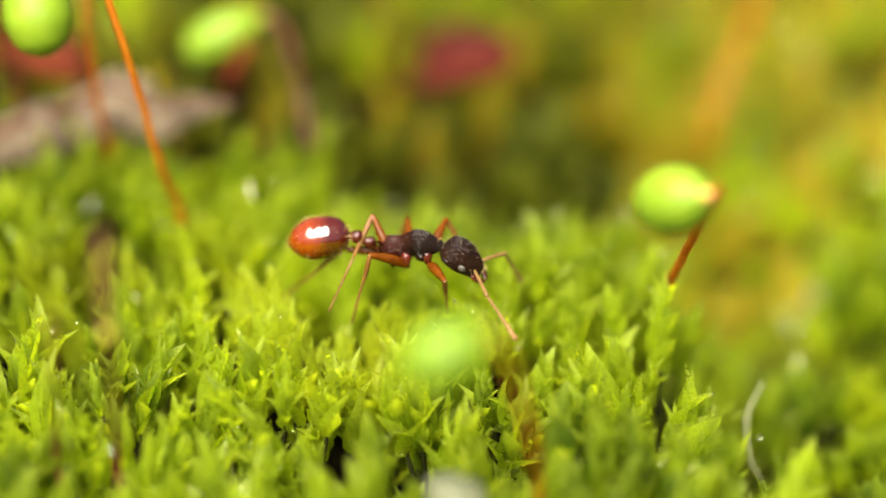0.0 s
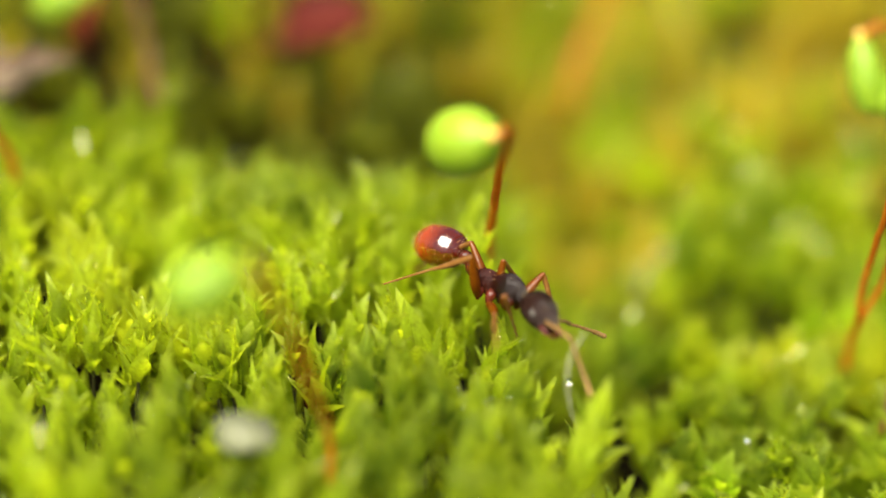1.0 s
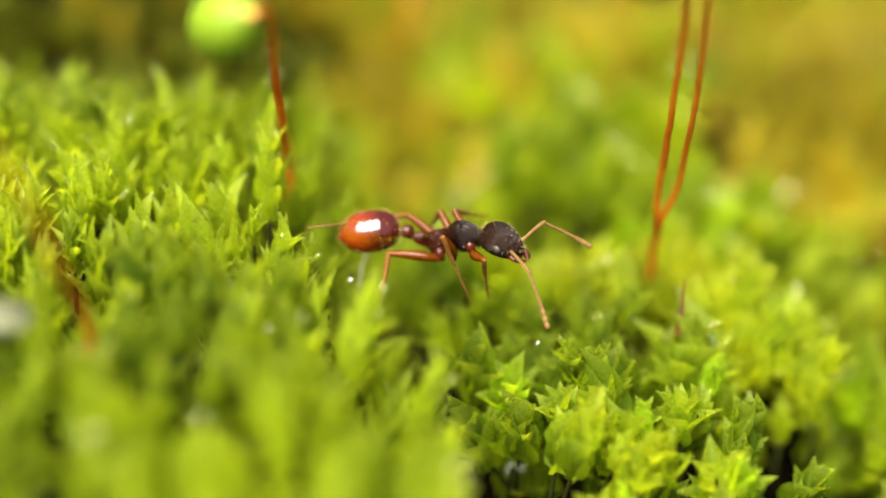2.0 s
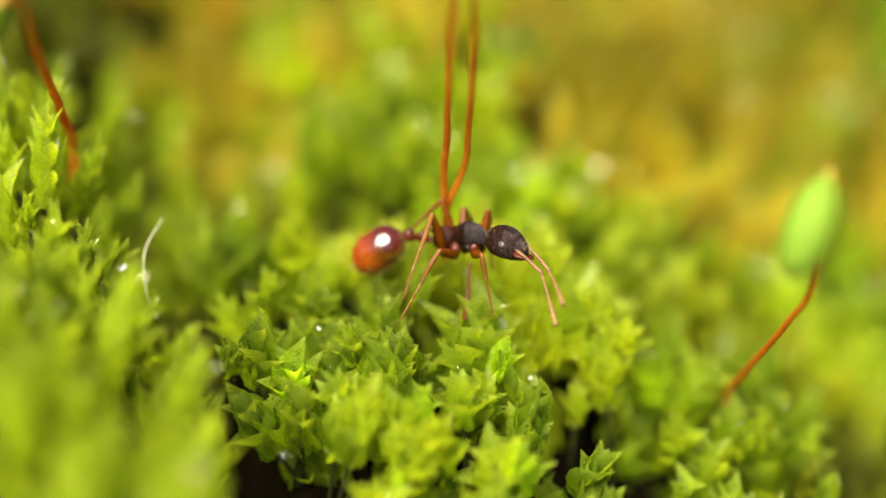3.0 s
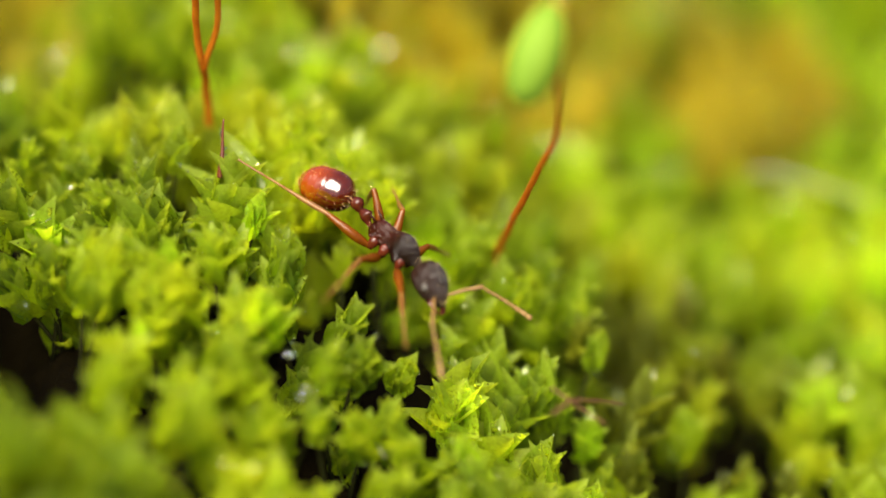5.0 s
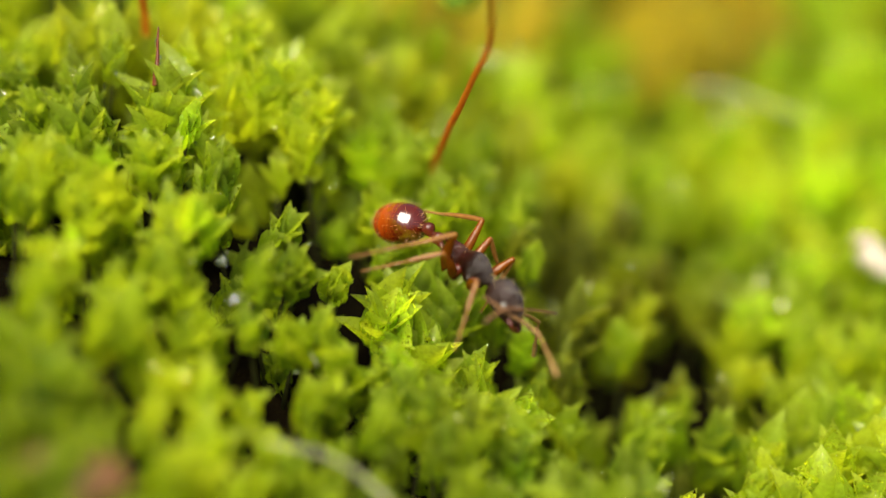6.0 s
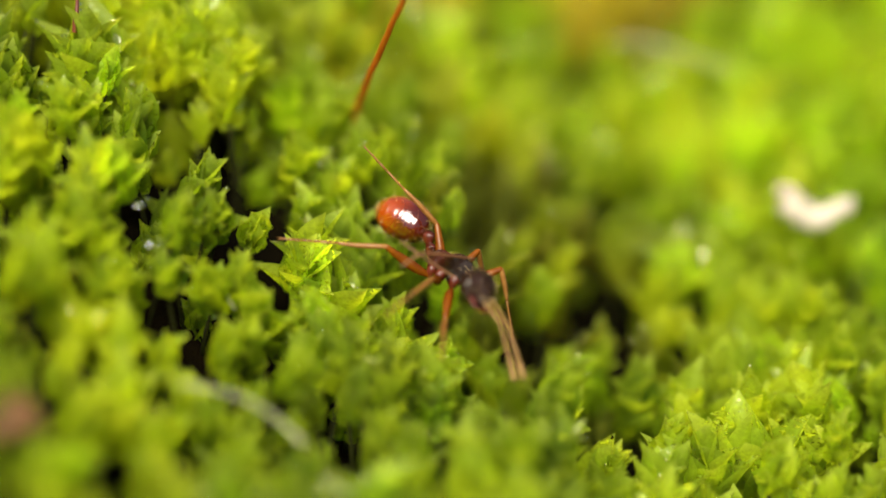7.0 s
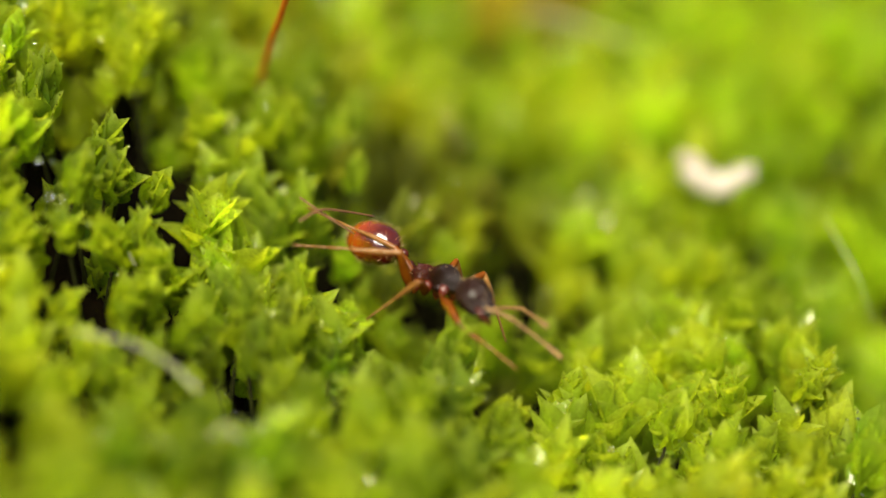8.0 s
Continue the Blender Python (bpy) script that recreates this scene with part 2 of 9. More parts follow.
def ridged(rings, sides, amp, ridges, wander):
    """A loft whose shell carries wandering lengthwise ridges."""
    v, f = loft(rings, sides)
    out = []
    for i, p in enumerate(v):
        x, zc, ry, rz = rings[i // sides]
        a = 2 * math.pi * (i % sides) / sides
        q = Vector(p)
        w = 0.8 * math.sin(ridges * a + wander * noise.noise(q * 2.6) + 3.0 * noise.noise(q * 8.0)) + 1.0 * noise.noise(q * 13.0)
        k = amp * w * min(1.0, ry / 0.2)
        out.append((p[0], p[1] + math.cos(a) * k, p[2] + math.sin(a) * k))
    return out, f


def refine(rings, n):
    """More rings between the given ones, rounded."""
    r = np.array(rings, float)
    s = np.linspace(0, len(r) - 1, n)
    k = np.minimum(s.astype(int), len(r) - 2)
    u = (s - k)[:, None]
    e = np.vstack([2 * r[0] - r[1], r, 2 * r[-1] - r[-2]])
    a, b, c, d = e[k], e[k + 1], e[k + 2], e[k + 3]
    q = 0.5 * (2 * b + (c - a) * u + (2 * a - 5 * b + 4 * c - d) * u**2 + (3 * b - a - 3 * c + d) * u**3)
    q[:, 2:] = np.maximum(q[:, 2:], 0.004)
    return [tuple(map(float, x)) for x in q]


def ball(center, r, squash=(1, 1, 1), sub=2):
    bm = bmesh.new()
    bmesh.ops.create_icosphere(bm, subdivisions=sub, radius=1.0)
    v = [(center[0] + p.co.x * r * squash[0], center[1] + p.co.y * r * squash[1], center[2] + p.co.z * r * squash[2]) for p in bm.verts]
    f = [tuple(x.index for x in face.verts) for face in bm.faces]
    bm.free()
    return v, f


def lump(r, squash, rough, seed, sub=3):
    """A worn pebble or crumb."""
    v, f = ball((0, 0, 0), 1.0, (1, 1, 1), sub)
    out = []
    for p in v:
        q = Vector(p)
        d = 1 + rough * noise.noise(q * 1.7 + Vector((seed, 0, 0))) + 0.4 * rough * noise.noise(q * 4.3 + Vector((0, seed, 0)))
        out.append((q.x * r * squash[0] * d, q.y * r * squash[1] * d, q.z * r * squash[2] * d))
    return out, f


# ---------------------------------------------------------------- the moss carpet
def ease(a, b, x):
    s = np.clip((x - a) / (b - a), 0, 1)
    return s * s * (3 - 2 * s)


def surface(x, y):
    """Height of the moss tips: a hummock, a step down, a long slope to the right, and an edge at its end."""
    rim = np.interp(y, [-13, -10, -7, -5, -2.5, 0, 5], [9.3, 9.0, 8.2, 7.4, 6.2, 5.2, 4.2])
    return (-1.8 - 4.2 * ease(rim, rim + 3.0, x) - 8.2 * ease(14, 33, x) - 6 * ease(37.0, 39.6, x) * (1 - ease(2, 9, y))
            - 2.6 * ease(2.5, 9, y) * ease(-7, 0, x) * (1 - ease(8.5, 14, x)) + 1.5 * ease(20, 60, y)
            - 0.9 * np.exp(-(((x - 8.8) / 2.2) ** 2) - ((y + 3) / 2.6) ** 2) - 1.0 * np.exp(-(((x - 24.5) / 4.5) ** 2) - ((y + 5) / 3) ** 2)
            - 3.0 * (1 - ease(-9.5, -4, y)) * np.exp(-(((x - 18) / 5) ** 2))
            - 1.5 * np.exp(-(((x - 29) / 3) ** 2) - ((y + 2.5) / 5) ** 2)
            - 1.3 * np.exp(-(((x - 21.5) / 3) ** 2) - ((y + 12) / 2) ** 2)
            + 0.4 * np.exp(-(((x - rim + 0.2) / 1.2) ** 2)) * ease(-12, -9, y) * (1 - ease(-4, -1, y))
            - 2.0 * np.exp(-(((x - rim - 3.2) / 1.2) ** 2)) * ease(-9, -6, y) * (1 - ease(5, 10, y)))


SOIL_DEPTH = 4.2


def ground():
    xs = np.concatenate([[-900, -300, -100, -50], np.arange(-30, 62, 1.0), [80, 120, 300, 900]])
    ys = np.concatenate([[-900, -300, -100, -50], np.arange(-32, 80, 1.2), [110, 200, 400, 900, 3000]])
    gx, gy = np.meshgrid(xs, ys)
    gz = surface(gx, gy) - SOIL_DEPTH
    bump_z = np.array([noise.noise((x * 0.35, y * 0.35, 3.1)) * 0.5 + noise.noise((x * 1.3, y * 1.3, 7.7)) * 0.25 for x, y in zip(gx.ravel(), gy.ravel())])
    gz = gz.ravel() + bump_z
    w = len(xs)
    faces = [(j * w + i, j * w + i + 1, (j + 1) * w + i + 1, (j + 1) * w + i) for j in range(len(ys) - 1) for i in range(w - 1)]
    ob = new("ground", mesh_from("ground", list(zip(gx.ravel(), gy.ravel(), gz)), faces, M_SHADE_SOIL))
    tagged(ob, "near-black soil under the moss carpet, shade of the gaps in its colour", "ground", kind="structure")


S_ALONG = (0.0, 0.14, 0.34, 0.56, 0.78, 1.0)


def leaf_shape(width, curl, cup, twist, narrow, across):
    """One pointed, spoon-shaped leaf, one millimetre long, from the origin up z, bulging towards x; with how far along each point lies."""
    verts, faces, far = [], [], []
    x = z = 0.0
    for i, s in enumerate(S_ALONG):
        if i:
            a = curl * (s * s - 0.15)
            x += math.sin(a) * (s - S_ALONG[i - 1])
            z += math.cos(a) * (s - S_ALONG[i - 1])
        half = width * (1.9 * (s + 0.06) ** 0.5 * (1 - s) ** narrow) * 0.5
        if s == 1:
            verts.append((x, 0, z))
            far.append(1.0)
            continue
        for k in range(across):
            u = 2 * k / (across - 1) - 1
            wave = 1 + (0.02 if (i + (u > 0)) % 2 else -0.02) * abs(u)
            verts.append((x - cup * half * u * u + twist * (s - 0.4) * u * half, u * half * wave, z - 0.03 * abs(u)))
            far.append(s)
    for i in range(len(S_ALONG) - 2):
        a = i * across
        faces += [(a + k, a + k + 1, a + k + 1 + across, a + k + across) for k in range(across - 1)]
    a = (len(S_ALONG) - 2) * across
    faces += [(a + k, a + k + 1, a + across) for k in range(across - 1)]
    return np.array(verts), faces, np.array(far)


R = np.random.RandomState(11)
SHAPES = {}
for kind_name, w0, w1, curls, point in (("fine", 0.40, 0.53, (-0.2, 0.6), (0.95, 1.3)), ("broad", 0.60, 0.80, (-0.35, 0.45), (0.78, 1.05))):
    rows = [(R.uniform(w0, w1), R.uniform(*curls), R.uniform(0.7, 1.1), R.uniform(-0.22, 0.22), R.uniform(*point)) for _ in range(9)]
    SHAPES[kind_name, 0] = [leaf_shape(*row, 5) for row in rows]
    SHAPES[kind_name, 1] = [leaf_shape(*row, 3) for row in rows]
SHAPES["pale", 0] = SHAPES["pale", 1] = SHAPES["broad", 1]
SHAPES["olive", 0] = SHAPES["olive", 1] = SHAPES["gold", 0] = SHAPES["gold", 1] = SHAPES["fine", 1]

# Hollows left without shoots, where the near-black soil stands for deep shade: x, y, radius
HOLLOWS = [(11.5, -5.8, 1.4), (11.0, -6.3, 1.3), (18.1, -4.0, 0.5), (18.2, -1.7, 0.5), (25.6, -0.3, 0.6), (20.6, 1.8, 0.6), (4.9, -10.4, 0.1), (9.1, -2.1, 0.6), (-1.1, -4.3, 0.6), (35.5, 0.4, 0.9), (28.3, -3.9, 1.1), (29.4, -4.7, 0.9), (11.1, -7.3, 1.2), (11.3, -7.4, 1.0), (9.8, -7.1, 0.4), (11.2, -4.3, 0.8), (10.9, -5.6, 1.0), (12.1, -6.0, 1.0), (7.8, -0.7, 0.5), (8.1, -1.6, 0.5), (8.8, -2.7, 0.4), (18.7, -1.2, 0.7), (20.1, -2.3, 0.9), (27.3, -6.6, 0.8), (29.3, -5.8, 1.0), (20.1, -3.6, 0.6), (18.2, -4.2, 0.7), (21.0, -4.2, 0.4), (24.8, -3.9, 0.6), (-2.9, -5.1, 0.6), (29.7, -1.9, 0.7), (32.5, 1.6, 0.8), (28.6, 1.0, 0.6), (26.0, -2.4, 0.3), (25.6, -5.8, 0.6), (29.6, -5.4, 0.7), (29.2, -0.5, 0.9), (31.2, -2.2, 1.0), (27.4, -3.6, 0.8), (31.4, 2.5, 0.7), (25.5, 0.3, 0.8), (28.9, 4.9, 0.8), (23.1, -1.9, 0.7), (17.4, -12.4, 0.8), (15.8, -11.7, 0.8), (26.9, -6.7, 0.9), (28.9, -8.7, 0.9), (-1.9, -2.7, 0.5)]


def spots():
    """Places of the shoots: a jittered grid over the strip that the walk passes and the slope behind it."""
    out = []
    rows = [(y, 1.06) for y in np.arange(-23, 9, 1.06)] + [(y, 1.2) for y in np.arange(9, 58, 1.2)]
    for j, (y, step) in enumerate(rows):
        for x in np.arange(-22, 56, step):
            if y > 34 and (x + y * 3.1) % 2.6 < 0.8:
                continue
            px, py = x + R.uniform(-0.5, 0.5) * step + (j % 2) * step / 2, y + R.uniform(-0.42, 0.42) * step
            reach = 16 + max(0.0, py + 10) * 0.30
            if px < -reach + 2 or px > 30 + reach:
                continue
            thin = noise.noise((px * 0.42, py * 0.42, 1.3))
            if (thin < -0.46 and py < 9) or R.rand() < 0.03:
                continue
            # sparser shoots here: the blackened soil between them serves as shade
            if px < 7 and py > 9 and R.rand() < 0.42:
                continue
            if 8.0 < px < 11.5 and -6 < py < 3 and R.rand() < 0.3:
                continue
            if 26 < px < 32 and -4 < py < 3 and R.rand() < 0.15:
                continue
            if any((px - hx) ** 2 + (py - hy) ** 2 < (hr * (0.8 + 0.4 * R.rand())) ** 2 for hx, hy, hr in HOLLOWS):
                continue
            out.append((px, py))
    return out


# The ant's way over the tips: x, y, height
WAY = [(-0.8, 0.6, -0.2), (1.6, 0.4, -0.1), (3.8, -0.9, -0.5), (5.7, -1.8, -1.1), (7.4, -2.6, -2.3), (8.8, -2.4, -3.7), (9.3, -1.2, -3.5), (11.1, -0.7, -3.9), (13.5, -0.3, -4.5), (15.6, 0.1, -4.8), (17.1, 0.1, -5.0), (17.9, -0.4, -5.3), (18.4, -1.2, -5.6), (19.6, -2.0, -6.3), (20.4, -2.9, -7.5), (21.4, -3.5, -8.5), (23.0, -4.1, -9.5), (24.5, -4.8, -10.3), (25.1, -5.2, -10.6), (25.8, -5.7, -11.1), (26.5, -6.4, -11.7), (27.4, -6.9, -11.6)]


def pressed(px, py):
    """Highest tip that the ant's way leaves at this place: shoots under it are bent low, those before it less so."""
    best = 99.0
    for (ax, ay, az), (bx, by, bz) in zip(WAY, WAY[1:]):
        for u in (0.0, 0.25, 0.5, 0.75):
            dx, dy, z = px - ax - (bx - ax) * u, py - ay - (by - ay) * u, az + (bz - az) * u
            if abs(dx) < 1.9 and -4.5 < dy < 1.6:
                best = min(best, z - 0.55 + 0.9 * max(0.0, -dy - 0.5))
    return best


def shoot(px, py, low=0.0, scale=1.0, tip=None):
    """A shoot as its base, axis, kind and leaves (matrix, shape number)."""
    kind = "fine" if px + 1.2 * noise.noise((px * 0.3, py * 0.3, 9.0)) + 0.10 * py < 10.3 else "broad"
    far = noise.noise((px * 0.16, py * 0.16, 5.0))
    if py > max(9.0, (13.5 if px < 14 else 10.5) + 7 * far) and px < 32.5 + 8 * far and R.rand() < (0.25 if px < 5 else 0.6 if px < 14 else 0.85):
        kind = "gold"
    # olive kind: shade behind the hummock, in gully and valley, as leaf colour
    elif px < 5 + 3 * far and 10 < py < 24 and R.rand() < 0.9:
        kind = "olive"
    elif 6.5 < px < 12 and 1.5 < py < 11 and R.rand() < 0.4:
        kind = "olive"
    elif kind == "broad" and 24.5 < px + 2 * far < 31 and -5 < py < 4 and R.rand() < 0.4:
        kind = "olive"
    # lightened kind gathers at the far right, painting that patch as brightly lit
    elif kind == "broad" and R.rand() < 0.05 + 0.65 * float(ease(30.5, 36.0, px + 2 * far) * ease(-6.0, 2.0, py)):
        kind = "pale"
    big = 1.0 + 0.40 * noise.noise((px * 0.55, py * 0.55, 4.0)) + R.uniform(-0.32, 0.22)
    big *= scale
    top = float(surface(px, py)) + 1.0 * noise.noise((px * 0.36, py * 0.36, 0.0)) + 0.7 * noise.noise((px * 0.8, py * 0.8, 6.0)) + (R.uniform(-0.75, 0.4) if py < 9 else R.uniform(-1.5, 0.9)) - low - 1.0 * math.exp(-(((px - 26) / 4) ** 2) - ((py + 5.3) / 2) ** 2) + 0.6 * math.exp(-(((px - 25) / 2.8) ** 4) - ((py + 8.7) / 1.1) ** 2)
    top = min(top, pressed(px, py) + R.uniform(-0.25, 0.25))
    top = top if tip is None else tip
    e = 0.4
    slope = Vector((float(surface(px - e, py) - surface(px + e, py)) / (2 * e), float(surface(px, py - e) - surface(px, py + e)) / (2 * e), 1.0)).normalized()
    axis = (Vector((0, 0, 1)) * 0.75 + slope * 0.25 + Vector((R.uniform(-0.28, 0.28), R.uniform(-0.28, 0.28), 0))).normalized()
    base_z = float(surface(px, py)) - SOIL_DEPTH - 0.3
    long = max(1.4, (top - base_z) / axis.z)
    base = Vector((px, py, base_z)) - Vector((axis.x, axis.y, 0)) * long * 0.5
    turn = axis.to_track_quat("Z", "Y").to_matrix()
    count = 7 if scale < 1 else R.randint(12, 15) if kind in ("fine", "gold", "olive") else R.randint(9, 12)
    az = R.uniform(0, 6.28)
    wide = R.uniform(0, 18) if kind in ("broad", "pale") and R.rand() < 0.6 else 0.0
    leaves = []
    for k in range(count):
        s = k / (count - 1)
        az += 2.4 + R.uniform(-0.2, 0.2)
        if kind in ("fine", "gold", "olive"):
            size, lean, at = big * R.uniform(1.45, 2.05), radians(27 - 22 * s + R.uniform(-7, 7)), long - (1.5 + 1.3 * (1 - s)) * big
        else:
            size, lean, at = big * R.uniform(1.35, 1.9) * (1 - 0.12 * s), radians(25 + wide - 20 * s + R.uniform(-9, 9)), long - (1.25 + 1.0 * (1 - s)) * big
        m = turn @ Matrix.Rotation(az, 3, "Z") @ Matrix.Rotation(lean, 3, "Y") @ Matrix.Diagonal((size, size * R.uniform(0.85, 1.15), size))
        leaves.append((base + axis * at, m, R.randint(9)))
    return kind, base, axis, long, leaves


def dew(shoots, chosen):
    """Fine beads of water on the leaves beside the ant's way."""
    bv, bf = ball((0, 0, 0), 1.0, (1, 1, 1), 1)
    pieces = []
    for i in chosen:
        kind, base, axis, long, leaves = shoots[i]
        for at, m, k in leaves[-9:]:
            shape = SHAPES[kind, 0][k][0]
            for _ in range(R.randint(1, 4)):
                p = at + m @ Vector(shape[R.randint(8, len(shape))])
                r = 0.013 + 0.034 * R.rand() ** 2
                pieces.append(([(p.x + v[0] * r, p.y + v[1] * r, p.z + v[2] * r) for v in bv], bf))
    v, f = joined(*pieces)
    tagged(new("dew", mesh_from("dew", v, f, M_WATER)), "fine clear dew beads on the moss leaves", "dew", kind="stuff")


def moss():
    places = spots()
    pit = lambda x, y: ((x - 11.0) / 1.6) ** 2 + ((y + 6.5) / 1.9) ** 2 < 1  # noqa: E731
    places = [p for p in places if not pit(*p)]
    shoots = [shoot(*p) for p in places]
    # tall shoots round the feet of two stalks
    feet = [(16.05, -1.15, -5.9), (16.45, -1.3, -6.0), (15.75, -1.25, -5.95), (22.7, -0.3, -9.8), (23.15, -0.2, -9.7), (23.6, 0.0, -9.9)]
    places += [(x, y) for x, y, _ in feet]
    shoots += [shoot(x, y, 0.0, 1.0, z) for x, y, z in feet]
    # short dark undergrowth between the shoots near the ant's way
    shoots += [shoot(x + R.uniform(0.5, 0.9), y + R.uniform(0.5, 0.9), R.uniform(1.8, 3.0)) for x, y in places if y < 11 and R.rand() < 0.42 and not pit(x, y)]
    # small buds that fill the carpet between the large shoots
    shoots += [shoot(x + R.uniform(-0.7, 0.7), y + R.uniform(-0.7, 0.7), R.uniform(0.6, 2.6), R.uniform(0.45, 0.8)) for x, y in places if -9 < x < 41 and -14 < y < 11 and R.rand() < 0.5 and not pit(x - 0.5, y + 0.5)]
    # the shoots along the ant's way are things of their own, the rest one carpet of each kind
    mid = lambda s: abs(s[1].y + 2.6 + 0.10 * (s[1].x - 5))  # noqa: E731
    order = sorted((i for i, s in enumerate(shoots) if i < len(places) and -6 < s[1].x < 38 and s[0] not in ("gold", "olive")), key=lambda i: mid(shoots[i]))
    own = set(order[:290])
    meshes = {}
    kinds = (("fine", M_FINE, "dense carpet of fine yellow-green pointed moss"), ("broad", M_BROAD, "dense carpet of broad-leaved bright green moss"),
             ("pale", M_LIT_LIME, "lime-green moss with broad pointed leaves, lightened as if in stronger sun"), ("gold", M_GOLD, "dry golden-brown moss behind the green carpet"), ("olive", M_SHADED_OLIVE, "olive-green moss behind the hummock and in the valley, darkened as shade"))
    for kind, mat, _ in kinds:
        meshes[kind] = [mesh_from("moss_leaf", v, f, mat) for v, f, _ in SHAPES[kind, 0]]
        for me, (_, _, far) in zip(meshes[kind], SHAPES[kind, 0]):
            along_of(me, far)
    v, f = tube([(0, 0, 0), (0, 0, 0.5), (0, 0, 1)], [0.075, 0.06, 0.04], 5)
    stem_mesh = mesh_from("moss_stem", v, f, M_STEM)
    labels = {"pale": "lime-green moss shoot with broad pointed leaves, sunlit tone in its colour", "fine": "slender yellow-green moss shoot with narrow pointed wet leaves", "broad": "bright green moss shoot with broad pointed glistening leaves"}
    for i in sorted(own):
        kind, base, axis, long, leaves = shoots[i]
        top = thing("moss_shoot", labels[kind], "moss", base, "moss shoots along the ant's way")
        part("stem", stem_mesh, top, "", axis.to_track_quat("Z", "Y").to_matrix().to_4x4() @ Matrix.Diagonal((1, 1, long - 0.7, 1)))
        for at, m, k in leaves:
            mm = m.to_4x4()
            mm.translation = (at - base) * MM
            part("leaf", meshes[kind][k], top, "", mm)
    stem_v, stem_f = np.array(v), f
    dew(shoots, order[:800])
    for kind, mat, label in kinds:
        groups = defaultdict(list)
        stems = []
        for i, (k2, base, axis, long, leaves) in enumerate(shoots):
            if k2 != kind or i in own:
                continue
            for at, m, k in leaves:
                groups[int(base.y > 8.5), k].append((at, m))
            stems.append((base, axis.to_track_quat("Z", "Y").to_matrix() @ Matrix.Diagonal((1, 1, long - 0.7))))
        all_v, all_l, all_n, all_m, start = [], [], [], [], 0
        jobs = [(*SHAPES[kind, lod][k], g, 0) for (lod, k), g in sorted(groups.items())] + [(stem_v, stem_f, np.zeros(len(stem_v)), stems, 1)]
        for sv, sf, far, g, slot in jobs:
            mats = np.array([np.array(m) for _, m in g])
            offs = np.array([tuple(a) for a, _ in g])
            vv = np.einsum("nij,vj->nvi", mats, sv) + offs[:, None]
            loops = np.concatenate([np.array(face) for face in sf])
            counts = np.array([len(face) for face in sf])
            all_l.append((loops[None] + (start + np.arange(len(g)) * len(sv))[:, None]).ravel())
            all_n.append(np.tile(counts, len(g)))
            all_m.append(np.full(len(g) * len(sf), slot))
            all_v.append(vv.reshape(-1, 3))
            start += len(g) * len(sv)
        vv, ll, nn, mm = np.concatenate(all_v) * MM, np.concatenate(all_l), np.concatenate(all_n), np.concatenate(all_m)
        me = bpy.data.meshes.new("moss_carpet")
        me.vertices.add(len(vv))
        me.loops.add(len(ll))
        me.polygons.add(len(nn))
        me.vertices.foreach_set("co", vv.ravel().astype(np.float32))
        me.loops.foreach_set("vertex_index", ll.astype(np.int32))
        me.polygons.foreach_set("loop_start", np.concatenate([[0], np.cumsum(nn)[:-1]]).astype(np.int32))
        me.polygons.foreach_set("material_index", mm.astype(np.int32))
        me.polygons.foreach_set("use_smooth", np.ones(len(nn), bool))
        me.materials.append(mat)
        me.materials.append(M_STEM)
        along_of(me, np.concatenate([np.tile(far, len(g)) for sv, sf, far, g, slot in jobs]))
        me.update(calc_edges=True)
        me.validate()
        tagged(new("moss_carpet", me), label, "moss", kind="stuff")


# ---------------------------------------------------------------- spore stalks
def stalk(name, label, line, r0, r1, mat=None, group="spore stalks"):
    """A thing at the stalk's foot with one wiry, slightly wavy stem; line runs from the foot up."""
    foot = Vector(line[0])
    top = thing(name, label, "moss sporophyte", foot, group)
    pts = smooth_path([Vector(p) - foot for p in line], 40)
    pts = [p + Vector((noise.noise(p * 1.4 + foot), noise.noise(p * 1.4 - foot), 0)) * 0.045 for p in pts]
    rad = [r0 + (r1 - r0) * i / 39 + 0.006 * noise.noise(Vector((i * 0.5, foot.x, 0))) for i in range(40)]
    v, f = tube(pts, rad, 9)
    part("seta", mesh_from("seta", v, f, mat or M_SETA), top, "wiry orange-red stalk")
    return top


def capsule(top, foot, neck, far, fat, green=None, label="plump green spore capsule", neck_r=0.09):
    """An egg-shaped capsule from its neck to its blunt far end, with a lid tip and a yellow neck."""
    a, b = Vector(neck) - Vector(foot), Vector(far) - Vector(foot)
    d = b - a
    prof = [(0.0, 0.18), (0.06, 0.40), (0.14, 0.64), (0.28, 0.88), (0.45, 0.98), (0.6, 1.0), (0.75, 0.88), (0.87, 0.72), (0.95, 0.47), (1.0, 0.16)]
    rings = refine([(s, 0, k * fat, k * fat) for s, k in prof], 26)
    pts = [a + d * r[0] for r in rings]
    v, f = tube(pts, [r[2] for r in rings], 24)
    body = part("capsule", mesh_from("capsule", v, f, green or M_CAPSULE), top, label)
    v, f = tube([a - d * 0.08, a, a + d * 0.07], [neck_r * 0.67, neck_r, neck_r + 0.12 * fat], 14)
    part("neck", mesh_from("neck", v, f, M_CAP_TIP), body, "yellow capsule neck")
    v, f = tube([b - d * 0.035, b - d * 0.005, b + d * 0.008], [0.30 * fat, 0.18 * fat, 0.04], 14)
    part("lid", mesh_from("lid", v, f, green or M_CAPSULE), body)


def down(p, deep=1.6):
    """The same foot sunk into the moss."""
    return (p[0], p[1], p[2] - deep)


